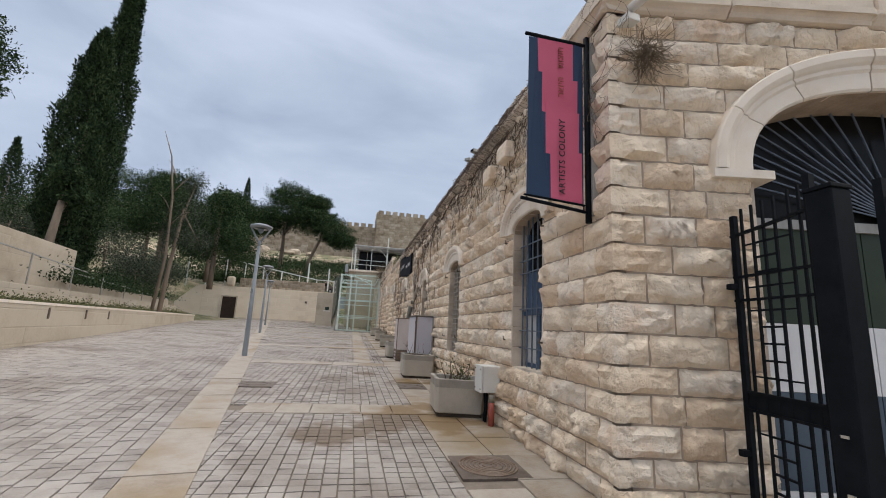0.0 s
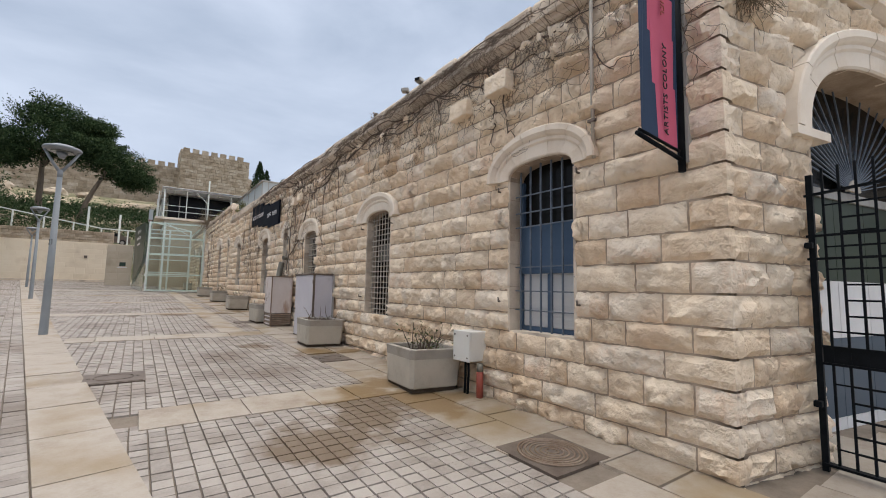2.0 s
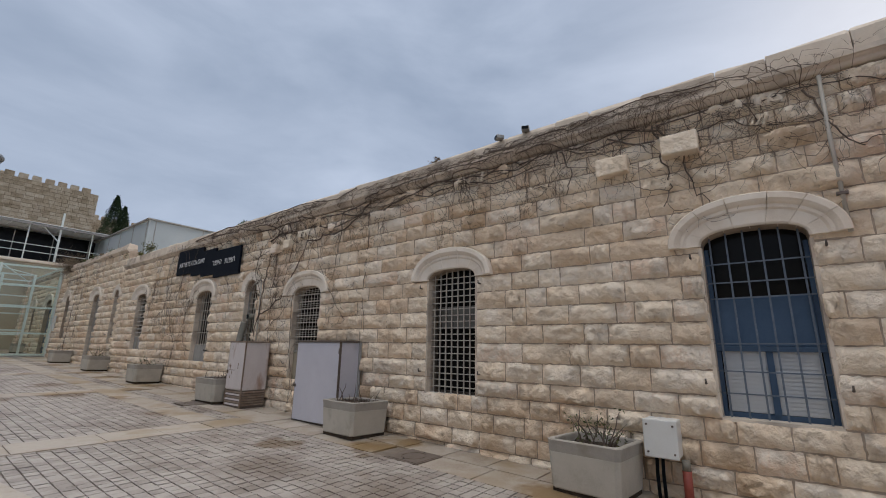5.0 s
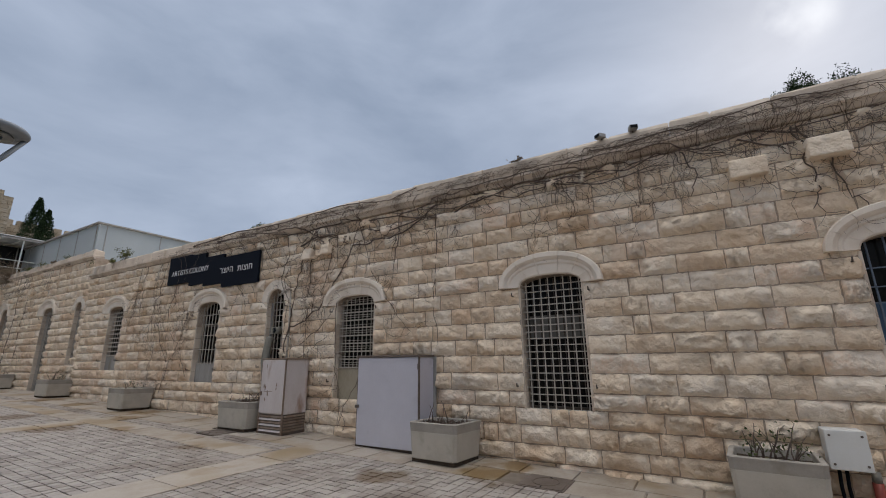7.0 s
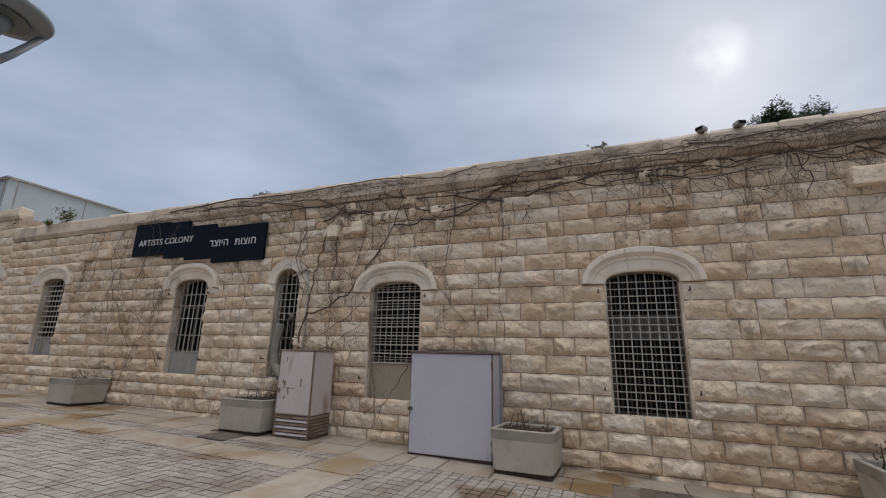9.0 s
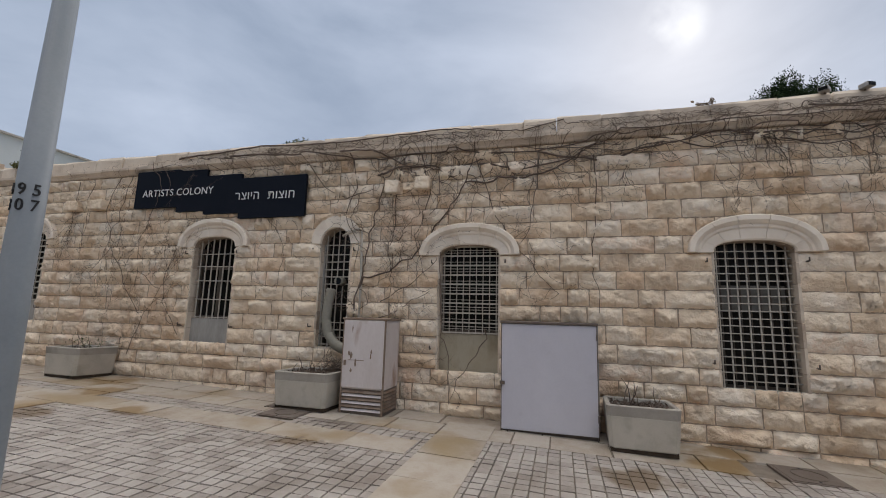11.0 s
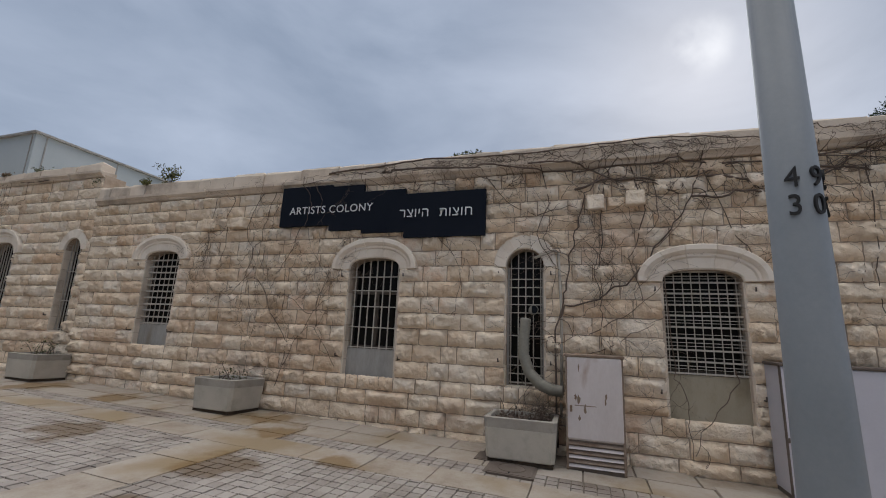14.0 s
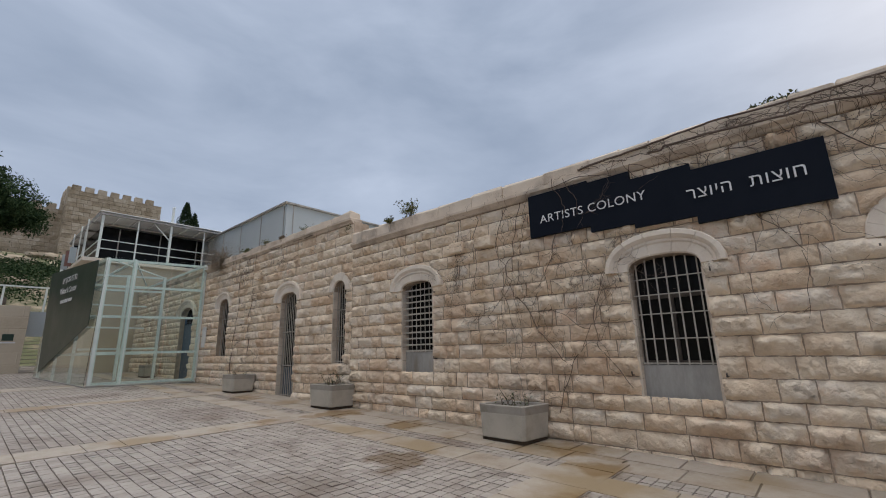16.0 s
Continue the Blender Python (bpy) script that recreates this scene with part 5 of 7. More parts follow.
# ---- railing panel, post and gateway ----
def gate_fence():
    hinge, end = Vector((3.22, 3.02, 0.10)), Vector((3.12, 2.30, 0.10))
    thing = empty("iron_fence_panel", pose(hinge.x, hinge.y, 0.0), "black wrought iron fence panel with square lattice", "fence panel")
    d = (end - hinge)
    L = d.length
    d.normalize()

    def P(u, z):
        return d * u + Vector((0, 0, z))

    bar("stile", P(0, 0.10), P(0, 2.60), 0.045, IRON, thing)
    bar("stile", P(L, 0.10), P(L, 2.72), 0.05, IRON, thing)
    for z, w in ((0.16, 0.07), (0.98, 0.035), (1.12, 0.035), (1.86, 0.035), (2.06, 0.03), (2.42, 0.035)):
        bar("rail", P(-0.04 if z > 1.2 else 0, z), P(L, z + (0.05 if z > 2.3 else 0)), w, IRON, thing, 0.02)
    for k, u in enumerate((0.09, 0.2, 0.31, 0.42, 0.55, 0.64)):
        bar("upright", P(u, 0.16), P(u, 2.64 + 0.05 * u), 0.018, IRON, thing)
    for z0, n, gap in ((0.30, 5, 0.13), (1.25, 5, 0.13), (1.96, 4, 0.12)):
        for z in range(n):
            bar("lattice_bar", P(0.2, z0 + z * gap), P(0.42, z0 + z * gap), 0.016, IRON, thing)
            if z in (0, n - 1):
                bar("lattice_tie", P(0.09, z0 + z * gap), P(0.55, z0 + z * gap), 0.012, IRON, thing)
    part("plate", prism([(0.03, 0.99), (L - 0.02, 0.99), (L - 0.02, 1.11), (0.03, 1.11)], -0.006, 0.006, lambda u, z, q: P(u, z) + Vector((-d.y, d.x, 0)) * q), IRON, thing)
    for z in (0.62, 1.95):
        part("wall_bracket", box(-0.09, -0.02, -0.015, 0.04, z, z + 0.05, 0.006), IRON, thing)
    post = empty("gate_post", pose(3.04, 2.13, 0.03), "thick black steel gate post", "gate post")
    part("shaft", box(-0.085, 0.085, -0.085, 0.085, 0.0, 2.50, 0.012), IRON, post)
    part("cap", box(-0.093, 0.093, -0.093, 0.093, 2.50, 2.53, 0.006), IRON, post)
    for z in (0.35, 0.62, 0.95):
        bar("bolt_star", (-0.089, -0.02, z), (-0.089, 0.02, z), 0.016, PVC, post)
    # the leaf beyond the post stands open towards the street
    leaf = empty("iron_gate", pose(3.04, 2.0, 0.0), "open black wrought iron gate leaf", "gate")
    a, b = Vector((0.10, -0.10, 0)), Vector((0.95, -0.95, 0))
    v = b - a
    for f in (0.0, 1.0):
        bar("stile", a + v * f + Vector((0, 0, 0.12)), a + v * f + Vector((0, 0, 2.55)), 0.05, IRON, leaf)
    for z in (0.16, 0.98, 1.12, 1.86, 2.42):
        bar("rail", a + Vector((0, 0, z)), b + Vector((0, 0, z)), 0.035, IRON, leaf, 0.02)
    for k in range(1, 9):
        bar("upright", a + v * k / 9 + Vector((0, 0, 0.16)), a + v * k / 9 + Vector((0, 0, 2.6)), 0.018, IRON, leaf)
    return thing


gate_fence()


def gateway():
    """Doors and the iron fanlight under the gate arch."""
    thing = new("door_12")
    tagged(thing, "dark green and slate blue panelled doors under fanlight", "door", kind="structure")
    c, h = GATE.c, GATE.h

    def G(u, z, d):
        return gate_wall(u, z, d)

    def slab(name, u0, u1, z0, z1, d0, d1, mat, label=""):
        return part(name, prism([(u0, z0), (u1, z0), (u1, z1), (u0, z1)], d0, d1, G), mat, thing, label)

    back = -0.42
    part("fanlight_pane", prism([(u, max(z, 2.75)) for u, z in GATE.outline()[1:-1]] + [(c + h, 2.75), (c - h, 2.75)], back - 0.03, back - 0.02, G), DARK_GLASS, thing, "dark fanlight glass")
    slab("transom", c - h, c + h, 2.66, 2.76, back - 0.05, back + 0.03, SHEET_GREY)
    for k in range(5):
        u0 = c - h + k * 0.70
        slab("door_panel", u0 + 0.005, u0 + 0.695, 1.72, 2.66, back - 0.05, back, GREEN_DOOR, "dark green upper panel")
        slab("door_panel", u0 + 0.005, u0 + 0.695, 1.08, 1.715, back - 0.05, back + 0.003, WHITE_PAINT, "white middle panel")
        slab("door_panel", u0 + 0.005, u0 + 0.695, 0.22, 1.075, back - 0.05, back, SLATE_DOOR, "slate blue lower panel")
        slab("kick_board", u0 + 0.005, u0 + 0.695, 0.06, 0.215, back - 0.05, back + 0.004, WHITE_PAINT)
    hub = (c, 2.76)
    for k in range(25):
        a = math.pi * (k + 0.5) / 25
        r = 1.0
        u = c + h * 0.985 * math.copysign(abs(math.cos(a)) ** 0.8, math.cos(a))
        z = 3.05 + 0.93 * abs(math.sin(a)) ** 0.8 - 0.02
        p = G(c + 0.12 * math.cos(a), 2.80 + 0.12 * math.sin(a), back + 0.06)
        bar("fan_spoke", p, G(u, z, back + 0.06), 0.014, BARS_DARK, thing)
    part("hub_ring", prism([(c + 0.14 * math.cos(math.pi * k / 12), 2.78 + 0.14 * math.sin(math.pi * k / 12)) for k in range(13)], back + 0.04, back + 0.08, G), BARS, thing)
    # the impost ledges where the arch springs
    for u0, u1 in ((c - h - 0.42, c - h + 0.13), (c + h - 0.13, c + h + 0.42)):
        tagged(part("impost", prism([(u0, 2.97), (u1, 2.97), (u1, 3.05), (u0, 3.05)], -0.3, 0.12, G), DRESSED), "projecting limestone impost ledge", "impost", kind="structure")
    tagged(part("threshold", prism([(c - h, -0.04), (c + h, -0.04), (c + h, 0.06), (c - h, 0.06)], -0.5, 0.05, G), DRESSED), "limestone threshold", "threshold", kind="structure")


gateway()


# ---- vines and weeds on the wall ----
def vine(name, label, guides, seed, radius, twig=0.5, off=0.075, put=facade, wob=0.13):
    """A bare climber: each main stem is a part, and the fine twigs are joined."""
    rnd = random.Random(seed)
    thing = empty(name, Matrix(), label, "climbing plant", "wall vines")

    def new_curve(what):
        cu = bpy.data.curves.new(what, "CURVE")
        cu.dimensions, cu.bevel_depth, cu.bevel_resolution, cu.resolution_u = "3D", 1.0, 1, 2
        cu.materials.append(VINE)
        ob = new(what, cu)
        ob.parent = thing
        return cu, ob

    fine, fine_ob = new_curve("twig_tangle")
    tagged(fine_ob, "fine dry twigs", kind="stuff")

    def strand(cu, pts, r0, r1):
        sp = cu.splines.new("POLY")
        sp.points.add(len(pts) - 1)
        for i, (p, q) in enumerate(zip(sp.points, pts)):
            p.co = (*q, 1)
            p.radius = r0 + (r1 - r0) * i / max(1, len(pts) - 1)

    def depth(z):
        return 0.12 if 4.64 < z < 4.84 else 0.0

    def wander(u, z, a, n, step, r, level):
        pts = []
        for k in range(n):
            pts.append(put(u, z, off + depth(z) + rnd.uniform(-0.01, 0.025)))
            a += rnd.gauss(0, 0.34)
            u += math.cos(a) * step
            z += math.sin(a) * step
            if z > 4.97:
                z = 4.97
                a = -0.5 if math.cos(a) > 0 else math.pi + 0.5
            if level and rnd.random() < 0.15:
                wander(u, z, a + rnd.choice((-0.8, 0.8)), max(4, n // 2), step, max(0.0022, r * 0.65), level - 1)
        if len(pts) > 1:
            strand(fine, pts, r, r * 0.4)

    for g in guides:
        pts = []
        for (u0, z0), (u1, z1) in zip(g, g[1:]):
            n = max(3, int(math.hypot(u1 - u0, z1 - z0) / 0.07))
            along = math.atan2(z1 - z0, u1 - u0)
            for k in range(n):
                f = k / n
                uu = u0 + (u1 - u0) * f + wob * noise.noise((u0 + f * 2, z0 * 3, seed))
                zz = z0 + (z1 - z0) * f + wob * noise.noise((u0 * 3, z0 + f * 2, seed + 9))
                pts.append(put(uu, zz, off + depth(zz) + 0.03 * noise.noise((uu * 4, zz * 4, 1.0))))
                if rnd.random() < twig * 0.30:
                    wander(uu, zz, along + rnd.choice((-1, 1)) * rnd.uniform(0.2, 1.5), rnd.randrange(8, 26), 0.05, max(0.003, radius * rnd.uniform(0.15, 0.42)), 2)
        cu, ob = new_curve("stem")
        strand(cu, pts, radius * rnd.uniform(0.8, 1.1), radius * 0.45)


vine("climbing_vine", "bare brown climbing vine spread over the stone wall", [
    [(15.30, 0.5), (15.28, 2.09), (15.15, 2.74), (15.08, 3.35), (14.95, 3.7), (14.85, 4.22), (14.69, 4.42), (14.3, 4.75)],
    [(15.24, 2.3), (15.18, 2.49), (14.66, 2.63), (14.26, 2.86), (13.97, 3.24), (13.67, 3.67), (13.42, 4.04), (13.29, 4.49), (13.21, 4.78)],
    [(13.42, 4.06), (12.87, 4.1), (12.47, 4.1), (12.0, 4.22), (11.66, 4.38), (11.4, 4.58), (11.08, 4.66), (10.5, 4.72)],
    [(15.71, 4.75), (14.98, 4.7), (14.35, 4.34), (13.9, 4.34), (13.5, 4.1)],
    [(18.4, 4.85), (16.5, 4.76), (15.0, 4.6), (13.5, 4.63), (12.2, 4.52), (11.0, 4.72), (9.5, 4.76), (8.0, 4.70)],
    [(19.5, 4.95), (17.5, 5.02), (15.5, 4.98), (13.6, 5.05), (12.5, 4.9), (11.8, 5.05)],
    [(12.2, 4.5), (11.3, 4.3), (10.4, 4.5), (9.2, 4.66), (8.0, 4.55), (7.0, 4.62)],
    [(13.2, 4.4), (12.5, 4.25), (11.8, 4.35), (11.2, 4.6)],
    [(15.0, 4.3), (14.4, 4.45), (13.6, 4.3), (12.9, 4.55)],
], 11, 0.017, 0.9, wob=0.07)
vine("climbing_vine", "thin bare vine strands over window hood and panel", [
    [(14.86, 2.09), (14.37, 2.33), (13.93, 2.7), (13.83, 2.89)],
    [(15.2, 1.7), (14.7, 1.85), (14.2, 2.15), (13.9, 2.3)],
    [(11.4, 4.4), (11.4, 3.59), (11.45, 2.98), (11.45, 2.55), (11.36, 2.3), (11.4, 1.9)],
    [(12.27, 4.5), (12.27, 3.85), (12.35, 3.29), (12.58, 2.94)],
    [(14.59, 4.3), (14.63, 3.79), (14.66, 3.0), (14.65, 2.4), (14.69, 1.6)],
    [(13.27, 4.48), (12.9, 3.46), (12.73, 3.22), (12.57, 2.98), (12.2, 2.5), (11.9, 2.2)],
    [(13.83, 2.9), (13.76, 1.57), (13.63, 1.34), (13.63, 0.96), (13.61, 0.45)],
    [(13.05, 1.7), (13.05, 1.54), (13.23, 1.21), (13.49, 0.9), (13.61, 0.52)],
    [(15.5, 4.7), (15.4, 4.1), (15.6, 3.6), (15.3, 3.1), (15.35, 2.4)],
    [(14.2, 4.6), (14.0, 3.9), (14.25, 3.2), (14.1, 2.5)],
    [(16.4, 4.6), (16.0, 4.1), (15.6, 3.9), (15.1, 4.05), (14.6, 3.9), (14.1, 4.1)],
], 16, 0.0085, 0.4, wob=0.05)
vine("climbing_vine", "thin bare vine hanging on the stone wall", [
    [(20.2, 0.95), (19.9, 1.7), (19.5, 2.4), (19.2, 3.1), (18.9, 3.5)],
    [(19.9, 1.7), (20.4, 2.2), (20.9, 2.9), (20.7, 3.8), (20.6, 4.5)],
    [(19.6, 2.3), (20.3, 2.6), (20.7, 2.5)],
    [(19.0, 1.4), (19.5, 2.0), (19.3, 2.9), (19.0, 3.4)],
    [(20.0, 3.9), (20.3, 3.1), (20.2, 2.3)],
    [(21.0, 4.6), (21.3, 3.9), (21.0, 3.2), (21.5, 2.5)],
    [(20.7, 4.6), (20.9, 3.7), (21.2, 3.0), (20.8, 2.1), (21.0, 1.6)],
    [(17.4, 4.3), (17.2, 3.6), (16.8, 3.0), (16.9, 2.2)],
    [(16.6, 4.5), (16.9, 3.9), (16.5, 3.3)],
    [(22.2, 4.5), (22.3, 3.8), (22.1, 3.1)],
], 12, 0.0065, 1.0)
vine("climbing_vine", "thin dry vine strands hanging over the sign board", [
    [(19.9, 4.75), (19.75, 4.3), (19.85, 3.9), (19.7, 3.45)],
    [(19.7, 4.72), (19.5, 4.35), (19.62, 4.0)],
    [(21.6, 4.6), (21.72, 4.1), (21.65, 3.5), (21.9, 2.9)],
], 14, 0.006, 0.35, 0.16)
vine("climbing_vine", "thin bare twigs creeping along the cornice", [
    [(20.0, 4.72), (18.6, 4.66), (17.6, 4.5), (16.6, 4.62), (15.6, 4.4)],
    [(19.0, 4.9), (18.0, 4.78), (16.8, 4.9), (15.8, 4.7)],
    [(12.5, 4.6), (11.0, 4.45), (9.8, 4.6), (8.6, 4.42), (7.4, 4.58), (6.2, 4.5), (5.0, 4.6)],
    [(10.0, 4.75), (8.5, 4.85), (7.0, 4.72), (5.6, 4.86), (4.4, 4.7)],
], 15, 0.008, 0.9)
vine("climbing_vine", "dry tangled vine under the cornice", [
    [(8.0, 4.7), (7.0, 4.6), (6.0, 4.55), (5.2, 4.62), (4.3, 4.5), (3.6, 4.35)],
    [(8.5, 4.95), (7.2, 4.9), (6.0, 4.98), (5.0, 4.9)],
    [(6.0, 4.55), (5.8, 4.1), (5.7, 3.6), (5.5, 3.3)],
    [(4.6, 4.55), (4.4, 4.1), (4.2, 3.7)],
    [(7.4, 4.6), (7.2, 4.2), (7.3, 3.8)],
    [(6.6, 4.5), (6.2, 4.3), (5.4, 4.4), (4.8, 4.2)],
    [(9.6, 4.62), (8.6, 4.5), (7.6, 4.58), (6.8, 4.45), (6.2, 4.55)],
    [(9.0, 4.45), (8.2, 4.3), (7.4, 4.4)],
    [(10.6, 4.6), (9.8, 4.4), (9.0, 4.55), (8.2, 4.62)],
    [(6.05, 4.55), (6.02, 4.2), (5.95, 3.75), (6.05, 3.4)],
], 13, 0.012, 1.25)
vine("climbing_vine", "bare vine running along the higher cornice", [
    [(33.0, 1.2), (32.9, 2.4), (32.6, 3.6), (32.8, 4.8), (32.0, 5.4)],
    [(31.6, 2.0), (31.8, 3.2), (31.5, 4.4)],
    [(27.5, 5.5), (29.5, 5.45), (31.5, 5.5), (33.5, 5.45)],
], 14, 0.013, 0.7)


def dry_bush(x, y, z, r, n, seed, mat, label, squash=1.0, lean_dir=(0, 0, 0)):
    """A rounded tuft of thin dry stems."""
    rnd = random.Random(seed)
    thing = empty("dry_bush", pose(x, y, z), label, "wall plant")
    cu = bpy.data.curves.new("dry_tuft", "CURVE")
    cu.dimensions, cu.bevel_depth, cu.bevel_resolution = "3D", 1.0, 0
    cu.materials.append(mat)
    for _ in range(n):
        d = Vector((rnd.gauss(0, 1), rnd.gauss(0, 1), rnd.gauss(0.1, 0.8) * squash)) + Vector(lean_dir)
        d.normalize()
        sp = cu.splines.new("POLY")
        sp.points.add(4)
        p = Vector((rnd.gauss(0, 0.16) * r, 0, rnd.gauss(0, 0.2) * r))
        L = r * rnd.uniform(0.6, 1.1)
        for k in range(5):
            sp.points[k].co = (*p, 1)
            sp.points[k].radius = 0.0018 * (1 - k / 6) + 0.0008
            d = (d + Vector((rnd.gauss(0, 0.5), rnd.gauss(0, 0.5), rnd.gauss(-0.1, 0.45)))).normalized()
            p = p + d * L / 4
    ob = new("dry_tuft", cu)
    ob.parent = thing


dry_bush(2.50, 3.14, 4.15, 0.36, 240, 1, DRY, "dry grey tuft growing from the wall corner", 0.9, (-0.1, -0.5, -0.7))
dry_bush(1.92, 15.50, 0.93, 0.36, 240, 3, VINE, "dark heap of dead stalks on the planter", 0.6, (0.2, -0.3, 0.1))
dry_bush(2.10, 34.5, 5.65, 1.0, 520, 2, DRY, "dry brown bush growing on the parapet", 0.9, (-0.3, 0, 0.3))


def weed(x, y, z, r, n, seed, mat=SHRUB, label="small green weed growing on the parapet", tall=0.45):
    rnd = random.Random(seed)
    thing = empty("parapet_weed", pose(x, y, z), label, "wall plant", "parapet weeds")
    pts = []
    for k in range(5):
        d = Vector((rnd.uniform(-0.5, 0.5), rnd.uniform(-1.0, 1.0), rnd.uniform(0.6, 1.0) * tall)) * r
        part("stem", tube([(0, 0, -0.03), d * 0.5 + Vector((0, 0, 0.02)), d], [0.006, 0.005, 0.003], 4), VINE, thing)
        pts += [d * rnd.uniform(0.1, 1.05) + Vector((rnd.gauss(0, r * 0.16), rnd.gauss(0, r * 0.16), rnd.gauss(0, r * 0.12))) for _ in range(n // 5)]
    leaf_cloud(pts * 2, 0.034, mat, "leaves", thing, seed=seed)


weed(2.25, 23.7, 5.1, 0.42, 230, 1, tall=1.1)
weed(2.2, 24.4, 5.08, 0.22, 110, 7)
weed(2.35, 26.3, 5.2, 0.34, 180, 8)
weed(2.25, 30.0, 5.74, 0.22, 90, 9, DRY, "dry tuft on the parapet")
weed(2.25, 32.6, 5.74, 0.26, 120, 10)
weed(2.3, 16.7, 5.06, 0.2, 90, 2)
weed(2.3, 17.0, 5.06, 0.12, 40, 3)
weed(2.3, 9.8, 5.08, 0.15, 40, 4, DRY, "dry tuft on the parapet")
weed(2.3, 31.0, 5.74, 0.35, 90, 5)
weed(2.3, 28.5, 5.74, 0.3, 80, 6)


def floodlight(x, y, z, turn, label):
    thing = empty("floodlight", pose(x, y, z, 0, 0, turn), label, "floodlight", "parapet floodlights")
    part("bracket", tube([(0, 0, -0.01), (0, 0, 0.03)], 0.012, 6), CAST, thing)
    part("head", box(-0.09, 0.04, -0.06, 0.06, 0.012, 0.08, 0.012), SHEET_GREY, thing)
    part("glass", box(-0.096, -0.091, -0.05, 0.05, 0.02, 0.07), DARK_GLASS, thing)


floodlight(2.2, 7.9, 5.07, 20, "small grey floodlight on the parapet")
floodlight(2.2, 8.35, 5.07, -40, "small dark floodlight on the parapet")
floodlight(2.25, 3.6, 5.09, -60, "small grey floodlight on the parapet corner")


def cctv():
    thing = empty("security_camera", pose(2.36, 3.12, 4.60, 0, 0, 10), "small white bullet security camera at the corner", "security camera")
    part("housing", tube([(0.0, -0.20, 0.0), (0.0, 0.02, 0.0)], 0.045, 14), WHITE_BOX, thing)
    part("lens", tube([(0.0, -0.204, 0.0), (0.0, -0.201, 0.0)], 0.034, 14), IRON, thing)
    part("mount", box(-0.04, 0.10, 0.0, 0.16, -0.12, -0.04, 0.01), WHITE_BOX, thing)


cctv()
tagged(part("notice_plate", box(2.13, 2.17, 35.5, 35.85, 2.3, 3.1, 0.005), WHITE_BOX), "white notice plate on the wall", "notice")


# rusty shutter pintles beside the windows
def pintle(y, z):
    bm = tube([(WALL_X + 0.02, y, z), (WALL_X - 0.10, y, z), (WALL_X - 0.105, y, z + 0.05)], [0.014, 0.012, 0.010], 6)
    tagged(part("shutter_hook", bm, CAST), "small rusty iron shutter hook in the stone", "hook", "shutter hooks")


for o in OPENINGS[:8]:
    for s in (-1, 1):
        pintle(o.c + s * (o.h + 0.11), o.spring - 0.13)
        if o.sill > 0.9:
            pintle(o.c + s * (o.h + 0.10), o.sill + 0.35)


